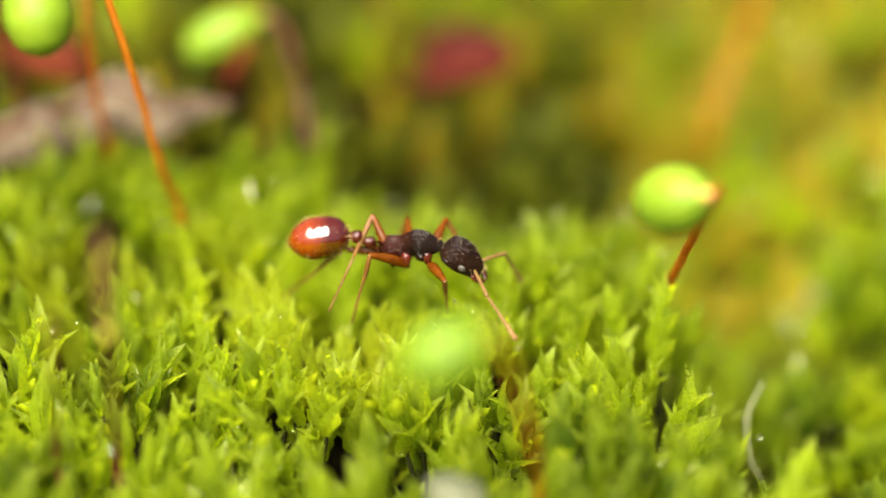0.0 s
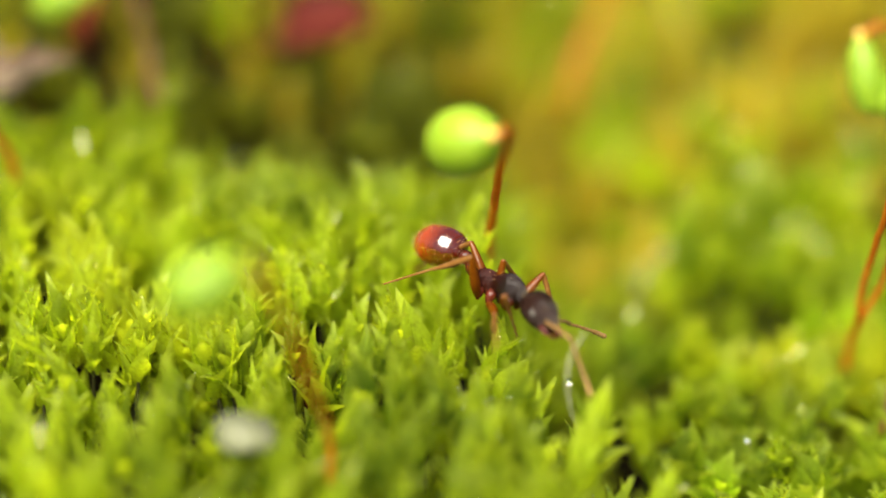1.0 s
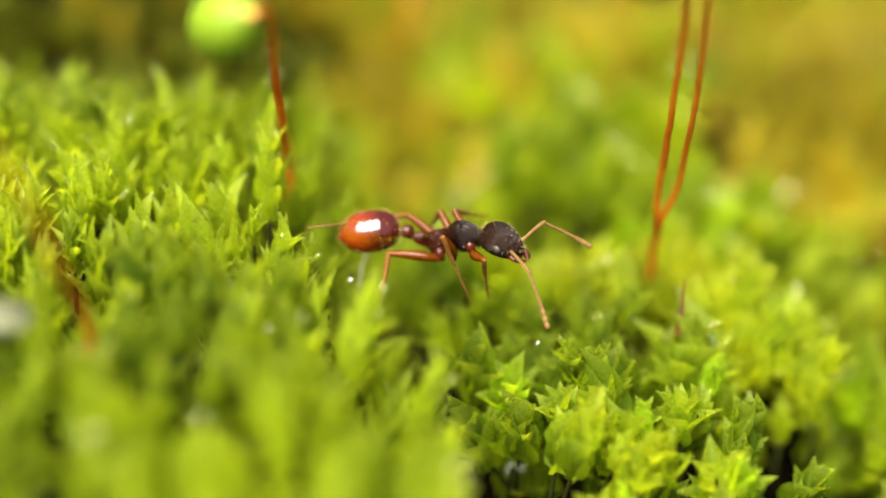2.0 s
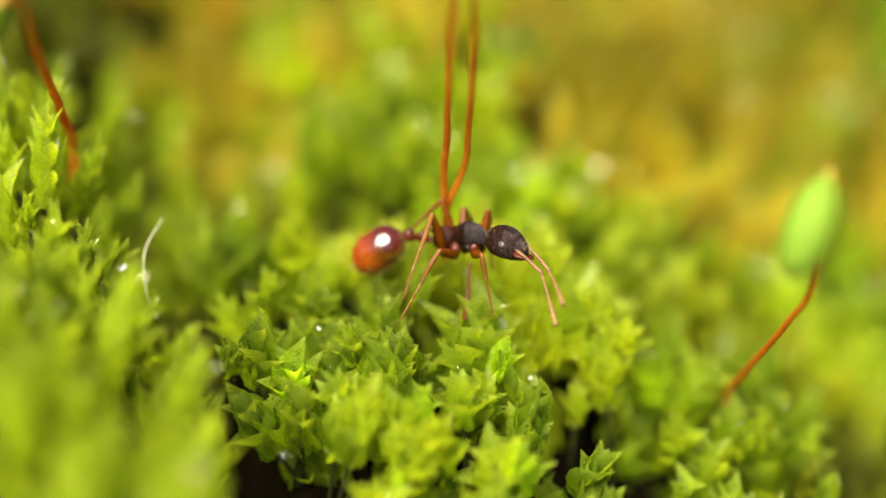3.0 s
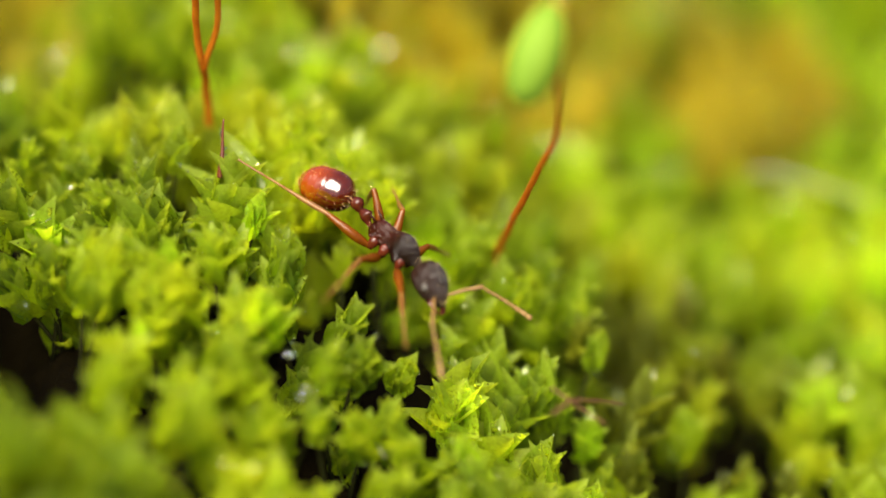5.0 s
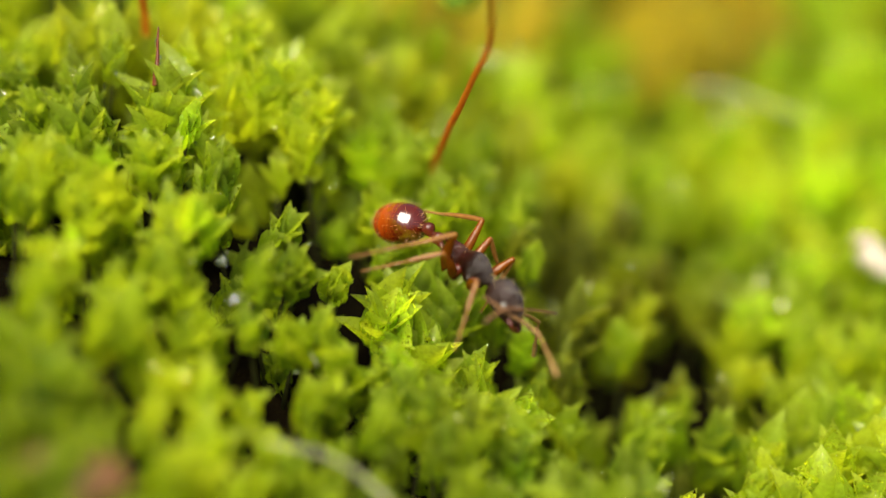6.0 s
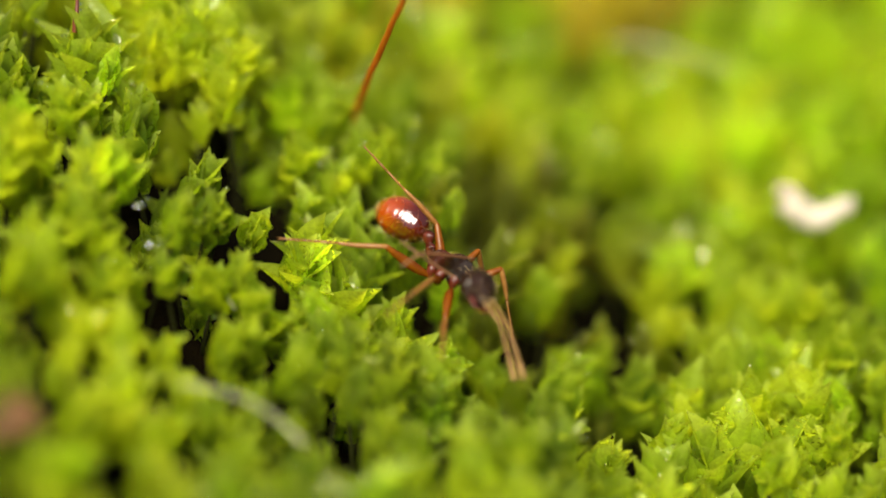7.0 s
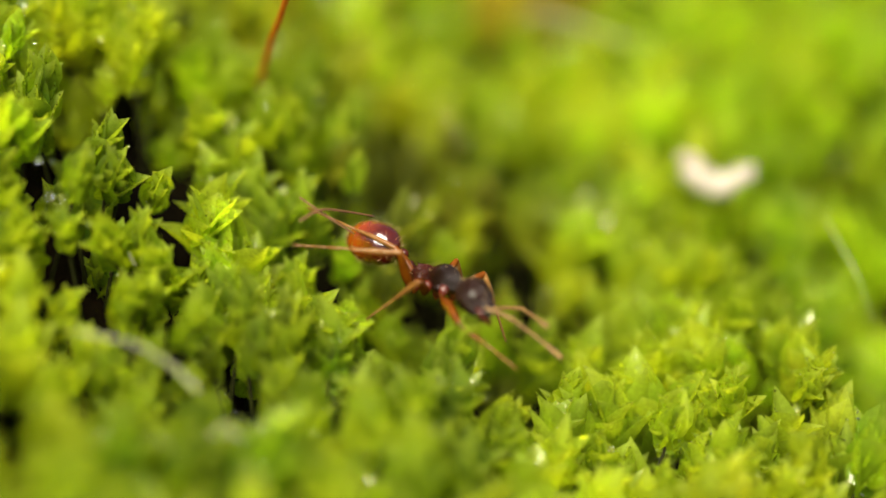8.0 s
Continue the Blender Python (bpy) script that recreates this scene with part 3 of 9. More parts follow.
def sporophytes():
    foot = down((5.90, 3.0, -3.4))
    t = stalk("spore_stalk", "orange-red moss stalk with a drooping round green capsule", [foot, (5.90, 3.0, -3.4), (5.95, 1.9, -2.1), (6.02, 0.6, -0.7), (6.1, -0.75, 0.74), (6.25, -2.4, 2.6), (6.32, -3.5, 3.75), (6.22, -4.02, 4.12), (5.95, -4.14, 4.08)], 0.13, 0.085)
    capsule(t, foot, (5.95, -4.13, 4.06), (4.72, -2.62, 2.90), 0.80, neck_r=0.14)
    foot = down((-9.27, 7.97, -1.84))
    stalk("spore_stalk", "thin rusty moss stalk standing upright", [foot, (-9.27, 7.97, -1.84), (-9.41, 7.23, 0.28), (-9.48, 7.32, 2.3), (-9.46, 7.37, 4.6)], 0.11, 0.09)
    foot = down((-7.08, 5.03, -1.82))
    t = stalk("spore_stalk", "tall orange moss stalk with a nodding green capsule", [foot, (-7.08, 5.03, -1.82), (-7.42, 4.45, -0.22), (-7.79, 4.24, 2.00), (-8.29, 4.36, 4.13), (-8.86, 4.80, 5.60), (-9.92, 5.76, 5.89), (-10.64, 5.92, 5.12)], 0.11, 0.09)
    capsule(t, foot, (-10.64, 5.88, 4.93), (-10.28, 4.86, 2.89), 0.90)
    foot = down((-3.79, 10.45, -2.97))
    t = stalk("spore_stalk", "brown moss stalk with a bent pale green capsule", [foot, (-3.79, 10.45, -2.97), (-4.1, 11.64, -2.11), (-4.35, 12.25, -1.12), (-4.75, 12.83, -0.15), (-5.43, 12.94, -0.0)], 0.09, 0.08, M_SETA_DARK)
    capsule(t, foot, (-5.3, 12.94, 0.02), (-7.55, 12.36, -0.96), 0.72)
    foot = down((2.23, -7.35, -1.83))
    t = stalk("spore_stalk", "short orange moss stalk with a hanging bright green capsule", [foot, (2.23, -7.35, -1.83), (2.02, -8.68, 0.28), (1.66, -9.26, 2.19), (1.27, -9.99, 3.85), (0.78, -10.22, 4.5)], 0.10, 0.07)
    capsule(t, foot, (0.95, -10.22, 4.42), (-0.75, -10.6, 3.75), 0.66)
    foot = down((-7.51, -5.83, -1.86))
    t = stalk("spore_stalk", "young orange moss stalk with a slim rusty-brown tip", [foot, (-7.51, -5.83, -1.86), (-7.25, -7.23, 1.66), (-7.22, -7.4, 2.6)], 0.11, 0.09, M_SETA_DARK)
    capsule(t, foot, (-7.22, -7.42, 2.5), (-7.17, -7.37, 5.2), 0.20, M_TAN, label="slim rusty-brown capsule tip")
    foot = down((-8.93, -5.68, -1.81))
    stalk("spore_stalk", "short dark red moss stalk among the leaves", [foot, (-8.93, -5.68, -1.81), (-8.48, -7.5, 1.24), (-8.44, -7.54, 3.05)], 0.10, 0.06, M_SETA_DARK)
    foot = down((15.56, 2.3, -6.18), 1.0)
    t = stalk("forked_spore_stalk", "two orange-red moss stalks rising from one dark foot", [foot, (15.60, 1.9, -5.6), (15.65, 1.22, -4.41), (15.59, 1.1, -3.7), (15.69, 0.56, -2.01), (15.76, -0.37, -0.08), (15.87, -1.36, 3.11), (15.6, -1.9, 5.2), (14.8, -2.3, 5.9), (14.36, -2.4, 5.6)], 0.105, 0.07)
    pts = smooth_path([Vector(p) - Vector(foot) for p in [(15.66, 1.25, -4.6), (15.75, 1.2, -4.25), (16.10, 1.1, -3.3), (16.22, 0.65, -1.9), (16.31, -0.36, -0.09), (16.40, -1.35, 3.11), (16.42, -2.0, 5.2), (16.3, -2.4, 5.7)]], 34)
    v, f = tube(pts, [0.09 - 0.0008 * i for i in range(34)], 9)
    part("second_seta", mesh_from("second_seta", v, f, M_SETA), t, "wiry orange-red stalk")
    capsule(t, foot, (14.34, -2.34, 5.63), (14.64, -3.06, 3.95), 0.42)
    capsule(t, foot, (16.2, -2.44, 5.6), (14.85, -3.09, 3.95), 0.50)
    foot = down((23.03, 0.52, -9.87), 0.6)
    t = stalk("spore_stalk", "leaning orange-red moss stalk with a pale green capsule", [foot, (23.03, 0.52, -9.87), (23.35, -0.8, -8.14), (23.99, -2.22, -5.9), (24.39, -3.11, -4.33), (24.42, -3.95, -2.47), (24.52, -4.62, -0.72), (24.35, -4.7, -0.25)], 0.10, 0.055)
    capsule(t, foot, (24.28, -4.62, -0.25), (23.45, -5.88, -2.15), 0.60, M_YOUNG, neck_r=0.05)
    foot = (16.1, -1.05, -6.45)
    stalk("spore_stalk", "short withered dark red moss stalk", [foot, (16.13, -0.95, -6.1), (16.17, -0.75, -5.7), (16.22, -0.52, -5.1)], 0.085, 0.02, M_SETA_DARK)
    foot = down((8.6, 16.3, -5.3))
    stalk("spore_stalk", "far tall orange-brown moss stalk leaning over", [foot, (8.6, 16.3, -5.3), (9.23, 17.2, -3.8), (10.3, 18.3, -1.0), (11.0, 19.0, 1.6)], 0.13, 0.10)
    for x, y, h, lean in ((-13.0, 13.5, 5.0, 0.1), (-1.9, 17.5, 5.5, -0.2), (-6.4, 14.5, 4.2, 0.5), (-12.0, 10.2, 4.0, -0.2)):
        z = float(surface(x, y))
        stalk("spore_stalk", "rusty red moss stalk standing behind the hummock", [(x, y, z - 1.6), (x, y, z), (x + lean * 0.4, y - 0.2, z + h * 0.5), (x + lean, y - 0.4, z + h)], 0.15, 0.11, M_SETA_DARK)


# ---------------------------------------------------------------- litter
def blade(points, widths, mat, thick=0.03, curl=0.0):
    """A thin strip with thickness along a rounded line, widths in millimetres, folded a little along its middle."""
    pts = smooth_path(points, 4 * len(points))
    n = len(pts)
    verts, faces = [], []
    for i, p in enumerate(pts):
        d = (pts[min(i + 1, n - 1)] - pts[max(i - 1, 0)]).normalized()
        side = d.cross(Vector((0, -0.5, 0.85))).normalized()
        up = side.cross(d)
        w = float(np.interp(i / (n - 1), np.linspace(0, 1, len(widths)), widths)) * (1 + 0.12 * noise.noise(p * 1.3))
        for k in range(5):
            u = k / 2 - 1
            h = -abs(u) * curl * w + 0.55 * w * noise.noise(Vector((i * 0.6, u * 2.1, p.x)))
            verts.append(p + side * (u * w) + up * h)
        for k in range(5):
            verts.append(verts[-5] - up * thick)
    for i in range(n - 1):
        a, b = i * 10, (i + 1) * 10
        for k in range(4):
            faces += [(a + k, a + k + 1, b + k + 1, b + k), (a + k + 6, a + k + 5, b + k + 5, b + k + 6)]
        faces += [(a, b, b + 5, a + 5), (a + 4, a + 9, b + 9, b + 4)]
    for a in (0, (n - 1) * 10):
        faces += [(a + k, a + k + 1, a + k + 6, a + k + 5) for k in range(4)]
    return [tuple(v) for v in verts], faces


def loose(name, label, category, vf, mat, place=(0, 0, 0), turn=(0, 0, 0), group=""):
    ob = new(name, mesh_from(name, vf[0], vf[1], mat))
    ob.matrix_basis = pose(place[0] * MM, place[1] * MM, place[2] * MM, *turn)
    return tagged(ob, label, category, group)


def fibre(name, label, line, r, mat=None):
    pts = smooth_path(line, 30)
    o = Vector(pts[0])
    v, f = tube([p - o for p in pts], [(r * (1.3 - 0.5 * abs(i / 15 - 1)), r * 0.5) for i in range(30)], 7)
    loose(name, label, "fibre", (v, f), mat or M_FIBRE, o)


def litter():
    spine = [(-13.2, 8.6, -1.9), (-11.6, 8.7, -1.1), (-10.4, 9.1, -0.9), (-9.2, 9.2, -0.35), (-8.2, 9.0, -0.9), (-7.2, 9.0, -0.7), (-5.75, 8.7, -0.55)]
    leaf = thing("dry_leaf", "curled grey-brown dry leaf lying on the moss", "leaf")
    v, f = blade(spine, [0.5, 1.0, 0.8, 1.25, 0.75, 0.5, 0.04], M_DRY, 0.06, 0.75)
    part("blade", mesh_from("blade", v, f, M_DRY), leaf, "crumpled grey-brown leaf blade")
    v, f = tube(smooth_path([(x, y, z + 0.05) for x, y, z in spine], 24), [0.10 - 0.0035 * i for i in range(24)], 7)
    part("midrib", mesh_from("midrib", v, f, M_REDBROWN), leaf, "darker leaf rib")
    for label, place, turn, mat, r in (("dull pink-red bud lying in the moss", (0.8, 16.6, -3.1), 12, M_RED, 1.3), ("dark red-brown bud behind the dry leaf", (-11.5, 13.0, -1.2), -20, M_REDBROWN, 1.1), ("narrow dark red-brown bud behind the dry leaf", (-6.2, 12.5, -0.8), 60, M_REDBROWN, 0.75)):
        bud = thing("bud", label, "plant debris", place)
        bud.rotation_euler = (0, radians(-turn), radians(turn * 0.5))
        for k in range(4):
            v, f = lump(r * (1 - 0.08 * k), (1.2 - 0.1 * k, 0.55, 0.36), 0.4, 2.0 + k)
            part("bud_scale", mesh_from("bud_scale", v, f, mat), bud, "", Matrix.Translation(((k % 2 * 0.35 - 0.2) * r * MM, (0.25 * k - 0.4) * r * MM, (0.22 * (k % 3) - 0.2) * r * MM)) @ Matrix.Rotation(0.5 * k, 4, "X"))
    loose("pebble", "smooth pale grey-green pebble half sunk in moss", "stone", lump(0.72, (1.0, 0.85, 0.55), 0.25, 1.0), M_STONE, (0.32, -7.3, -1.95), (0, 10, 0))
    arc = smooth_path([(-0.78, 0.05, 0.42), (-0.88, 0.0, 0.08), (-0.55, -0.05, -0.30), (-0.05, 0.0, -0.42), (0.45, 0.05, -0.28), (0.82, 0.05, 0.02), (0.92, 0.1, 0.24)], 26)
    v, f = tube(arc, [0.10 + 0.42 * math.sin(min(1.0, (i + 1) / 7) * 1.57) * (1 - 0.028 * i) * (1 if i < 22 else 1 - 0.2 * (i - 21)) for i in range(26)], 14)
    v = [tuple(Vector(p) * (0.92 + 0.2 * noise.noise(Vector(p) * 2.3) + 0.12 * noise.noise(Vector(p) * 6))) for p in v]
    loose("seed_husk", "curved chalky white seed husk on bright moss", "plant debris", (v, f), M_WHITE, (35.69, 1.46, -13.6), (-25, 8, 0))
    fibre("plant_fibre", "thin pale bent fibre standing in the moss", [(8.42, 0.89, -4.6), (7.98, 0.22, -5.2), (8.01, -0.4, -6.0), (8.3, -0.87, -6.5)], 0.032)
    fibre("grass_fibre", "long pale green dry grass fibre lying over the moss", [(19.1, -10.9, -10.2), (20.52, -11.13, -10.5), (21.65, -11.62, -11.2), (22.42, -12.6, -11.8), (23.68, -12.95, -12.3)], 0.06)
    fibre("plant_fibre", "short pale splinter stuck between moss leaves", [(19.6, -6.71, -10.0), (19.85, -6.9, -10.4), (20.1, -7.03, -10.9)], 0.045)
    fibre("plant_fibre", "long pale fibre hanging down the moss edge", [(37.9, -2.3, -12.9), (38.3, -2.9, -13.5), (38.6, -3.7, -13.9), (39.0, -4.2, -15.0)], 0.02)
    fibre("grass_fibre", "pale dry grass fibre lying on the far moss", [(30.6, 8.0, -11.9), (31.3, 7.9, -11.8), (32.3, 7.6, -12.0), (33.8, 7.4, -12.6)], 0.09)
    fibre("plant_fibre", "thin tan dry stem caught in the moss", [(24.1, -6.8, -9.9), (24.6, -6.3, -9.9), (25.2, -5.9, -10.2), (25.9, -5.5, -10.6)], 0.05, M_TAN)
    fibre("plant_fibre", "thin tan dry stem caught in the moss", [(24.1, -6.0, -9.7), (24.7, -6.2, -10.1), (25.4, -6.3, -10.6)], 0.04, M_TAN)
    v, f = blade([(13.4, -14.2, -9.0), (14.5, -13.9, -8.7), (15.8, -13.8, -8.7), (16.5, -13.6, -9.2)], [0.3, 0.7, 0.6, 0.1], M_TAN, 0.05, 0.3)
    loose("dry_leaf", "small orange-brown dry leaf scrap on the moss", "leaf", (v, f), M_TAN)
    loose("seed", "tiny pale tan seed caught between moss shoots", "seed", lump(0.2, (0.7, 0.7, 1.2), 0.3, 8.0, 2), M_TAN, (20.0, 1.2, -8.3), (20, 30, 0))


DROPS = [(7.86, -2.76, -3.69, 0.098), (11.8, -5.94, -6.93, 0.07), (8.65, -2.7, -5.11, 0.045), (11.7, -5.91, -7.1, 0.05), (12.46, -2.01, -6.03, 0.075), (23.15, -0.71, -9.95, 0.054), (17.66, -3.29, -6.67, 0.06), (23.12, -0.78, -9.93, 0.027), (18.26, -7.11, -8.8, 0.075), (18.0, -6.53, -8.15, 0.075), (17.91, -6.53, -8.16, 0.068), (18.17, -7.21, -8.83, 0.075), (31.32, -11.09, -13.83, 0.045), (25.71, -14.09, -11.62, 0.045), (-1.78, -0.46, -1.74, 0.032), (-9.13, -0.58, -1.75, 0.036), (23.13, -0.64, -10.03, 0.027), (28.16, -0.17, -12.74, 0.059), (-7.69, -6.05, -1.64, 0.054), (12.02, -6.82, -6.43, 0.05)]


def drops():
    v, f = ball((0, 0, 0), 1.0, (1, 1, 0.9), 3)
    me = mesh_from("water_drop", v, f, M_WATER)
    for x, y, z, r in DROPS:
        ob = new("water_drop", me)
        ob.matrix_basis = Matrix.Translation((x * MM, y * MM, z * MM)) @ Matrix.Diagonal((r, r, r, 1))
        tagged(ob, "clear round water drop held by moss leaves", "water drop", "water drops on the moss")


# ---------------------------------------------------------------- the ant
HIPS = {"front": (0.42, 0.22, -0.40), "middle": (-0.12, 0.24, -0.42), "hind": (-0.48, 0.22, -0.38)}
FEMUR = {"front": 1.05, "middle": 1.10, "hind": 1.35}
SHANK = {"front": 1.75, "middle": 2.00, "hind": 2.60}


def hairs(spots_normals, long, r):
    pieces = []
    for p, n in spots_normals:
        p, n = Vector(p), Vector(n)
        q = n + Vector((R.uniform(-0.3, 0.3), R.uniform(-0.3, 0.3), R.uniform(-0.2, 0.3)))
        pieces.append(tube([p - n * 0.01, p + q.normalized() * long * R.uniform(0.6, 1.15)], [r, r * 0.3], 3))
    return joined(*pieces)


def shell_points(rings, count, top_only=True):
    out = []
    for _ in range(count):
        i = R.randint(1, len(rings) - 1)
        x, zc, ry, rz = rings[i]
        a = R.uniform(0.05, math.pi - 0.05) if top_only else R.uniform(0, 2 * math.pi)
        nx = (rings[i - 1][2] - rings[min(i + 1, len(rings) - 1)][2]) / max(1e-3, abs(rings[min(i + 1, len(rings) - 1)][0] - rings[i - 1][0]))
        s = 1 if rings[-1][0] > rings[0][0] else -1
        out.append(((x, math.cos(a) * ry, zc + math.sin(a) * rz), Vector((nx * s * 0.8, math.cos(a), math.sin(a))).normalized()))
    return out


def build_ant():
    ant = thing("ant", "small reddish-brown ant with dark head and shiny amber gaster", "ant")
    ring = refine([(-0.840, -0.040, 0.056, 0.073), (-0.780, -0.030, 0.157, 0.183), (-0.620, 0.000, 0.269, 0.317), (-0.380, 0.030, 0.285, 0.310), (-0.180, 0.030, 0.262, 0.285), (0.020, 0.070, 0.302, 0.329), (0.260, 0.090, 0.358, 0.354), (0.500, 0.040, 0.302, 0.305), (0.700, -0.020, 0.168, 0.183), (0.820, -0.030, 0.101, 0.110), (0.900, -0.030, 0.056, 0.061)], 70)
    spines = [tube([(-0.66, s * 0.13, 0.20), (-0.80, s * 0.16, 0.30), (-0.92, s * 0.18, 0.36)], [0.045, 0.03, 0.006], 7) for s in (-1, 1)]
    flank = [ball((0.30, s * 0.21, -0.19), 0.15, (1.3, 0.75, 1.0), 2) for s in (-1, 1)]
    ring = [(x, z, ry * 0.88, rz * 0.93) for x, z, ry, rz in ring]
    v, f = joined(ridged(ring, 180, 0.019, 26, 12.0), *spines, *flank)
    thorax = part("thorax", mesh_from("thorax", v, f, M_THORAX), ant, "dark ridged thorax with two small spines")
    v, f = hairs(shell_points(ring, 46), 0.10, 0.004)
    part("bristles", mesh_from("bristles", v, f, M_HAIR), thorax)

    waist = refine([(0.0, 0.0, 0.06, 0.06), (-0.12, 0.02, 0.08, 0.09), (-0.27, 0.07, 0.14, 0.18), (-0.40, 0.05, 0.11, 0.12), (-0.47, 0.03, 0.07, 0.08)], 18)
    v, f = loft(waist, 18)
    part("petiole", mesh_from("petiole", v, f, M_WAIST), ant, "round reddish waist knot")
    post = refine([(0.0, 0.0, 0.06, 0.07), (-0.10, 0.03, 0.14, 0.15), (-0.20, 0.04, 0.18, 0.18), (-0.31, 0.02, 0.14, 0.15), (-0.38, 0.0, 0.08, 0.09)], 18)
    v, f = loft(post, 18)
    part("postpetiole", mesh_from("postpetiole", v, f, M_WAIST), ant, "round reddish waist knot")
    gr = refine([(0.000, 0.0, 0.076, 0.090), (-0.060, 0.0, 0.235, 0.240), (-0.20, 0.0, 0.405, 0.408), (-0.44, 0.0, 0.510, 0.508), (-0.72, -0.01, 0.545, 0.535), (-1.008, -0.02, 0.528, 0.515), (-1.036, -0.02, 0.510, 0.502), (-1.064, -0.02, 0.514, 0.505), (-1.254, -0.03, 0.435, 0.420), (-1.422, -0.04, 0.292, 0.280), (-1.523, -0.05, 0.140, 0.134), (-1.579, -0.05, 0.032, 0.034)], 110)
    v, f = loft([(x * 1.02, z, ry, rz) for x, z, ry, rz in gr], 48)
    # faint wavy cross-grain of the shell
    v = [(x, y * (1 + k), z * (1 + k)) for x, y, z in v for k in [0.02 * noise.noise((x * 9, y * 1.6, z * 1.6)) + 0.008 * noise.noise((x * 3.5, y * 3, z * 3))]]
    gaster = part("gaster", mesh_from("gaster", v, f, M_GASTER), ant, "glossy amber-brown gaster")
    v, f = hairs(shell_points(gr, 230, False), 0.12, 0.0036)
    part("bristles", mesh_from("bristles", v, f, M_HAIR), gaster)

    hr = refine([(0.000, 0.000, 0.112, 0.120), (0.042, 0.020, 0.269, 0.264), (0.170, 0.030, 0.426, 0.396), (0.403, 0.040, 0.504, 0.444), (0.657, 0.030, 0.474, 0.419), (0.890, 0.000, 0.358, 0.339), (1.060, -0.040, 0.249, 0.251), (1.145, -0.060, 0.177, 0.175), (1.177, -0.070, 0.112, 0.096)], 64)
    hr = [(x, z, ry * 0.87, rz * 0.90) for x, z, ry, rz in hr]
    v, f = ridged(hr, 230, 0.016, 40, 9.0)
    head = part("head", mesh_from("head", v, f, M_HEAD), ant, "dark brown finely ridged head")
    v, f = hairs(shell_points(hr, 80), 0.11, 0.0035)
    part("bristles", mesh_from("bristles", v, f, M_HAIR), head)
    for s in (-1, 1):
        v, f = ball((0.70, s * 0.408, 0.05), 0.095, (1.1, 0.5, 0.9), 2)
        part("eye", mesh_from("eye", v, f, M_EYE), head, "small grey compound eye")
        v, f = tube(smooth_path([(1.0, s * 0.22, -0.10), (1.16, s * 0.21, -0.13), (1.30, s * 0.10, -0.16), (1.36, s * 0.0, -0.17)], 10), [(0.09, 0.06), (0.095, 0.06), (0.1, 0.06), (0.1, 0.055), (0.095, 0.05), (0.085, 0.045), (0.07, 0.04), (0.05, 0.03), (0.03, 0.02), (0.008, 0.008)], 8)
        part("mandible", mesh_from("mandible", v, f, M_WAIST), head, "reddish toothed jaw")

    parts = {"head": head, "gaster": gaster}
    v, f = tube(smooth_path([(0, 0, 0), (0.06, 0, 0.0), (0.45, 0, 0.03), (0.86, 0, 0.02), (0.92, 0, 0.0)], 16), [0.035, 0.035, 0.03, 0.035, 0.04, 0.042, 0.044, 0.046, 0.048, 0.05, 0.052, 0.054, 0.055, 0.055, 0.05, 0.03], 9)
    scape = mesh_from("scape", v, f, M_FEELER)
    pts, rad, x = [], [], 0.0
    for k in range(11):
        w = 0.075 + (0.012 * k if k < 8 else 0.095)
        r = 0.036 + 0.0015 * k + (0.016 if k > 7 else 0)
        for s, q in ((0.04, 0.72), (0.25, 0.98), (0.65, 1.05), (0.93, 0.82)):
            pts.append((x + w * s, 0, -0.05 * (x + w * s) ** 2))
            rad.append(r * q)
        x += w
    v, f = tube(pts, rad, 9)
    funic = mesh_from("funiculus", v, f, M_FEELER)
    for side in ("right", "left"):
        a = part("antenna", scape, ant, "tan elbowed antenna")
        parts["antenna", side] = a
        parts["funiculus", side] = part("funiculus", funic, a, "beaded club of the antenna")

    for pair in HIPS:
        n = FEMUR[pair]
        v, f = tube(smooth_path([(-0.06, 0, 0), (0.10, 0, 0.0), (0.34 * n, 0, 0.05), (0.7 * n, 0, 0.035), (0.97 * n, 0, 0), (n + 0.02, 0, -0.01)], 18), [0.05, 0.055, 0.06, 0.07, 0.09, 0.11, 0.122, 0.127, 0.125, 0.118, 0.106, 0.094, 0.084, 0.076, 0.07, 0.065, 0.058, 0.03], 10)
        femur = mesh_from("leg", v, f, M_LEG)
        n = SHANK[pair]
        tib = 0.46 * n
        shin = tube(smooth_path([(-0.03, 0, 0), (0.05, 0, 0), (0.6 * tib, 0, 0.02), (tib, 0, 0)], 14), [0.035, 0.045, 0.05, 0.055, 0.062, 0.067, 0.07, 0.07, 0.066, 0.06, 0.055, 0.05, 0.045, 0.03], 9)
        toes, x = [], tib - 0.01
        for k, w in enumerate((0.24, 0.10, 0.08, 0.06, 0.08)):
            w *= n
            toes.append(tube([(x, 0, 0), (x + 0.02, 0, 0), (x + w - 0.02, 0, -0.004), (x + w, 0, -0.004)], [0.02, 0.030 - 0.002 * k, 0.032 - 0.002 * k, 0.018], 7))
            x += w - 0.008
        claws = [tube([(x - 0.01, 0, 0), (x + 0.03, s * 0.03, 0.01), (x + 0.06, s * 0.045, -0.03)], [0.012, 0.010, 0.003], 5) for s in (-1, 1)]
        fuzz = [tube([(d, 0, 0), (d + 0.05, math.cos(g) * 0.085, math.sin(g) * 0.085)], [0.005, 0.002], 3) for d, g in zip(R.uniform(0.1, 0.9 * n, 46), R.uniform(0, 6.28, 46))]
        v, f = joined(shin, *toes, *claws, *fuzz)
        shank = mesh_from("shin", v, f, M_TARSUS)
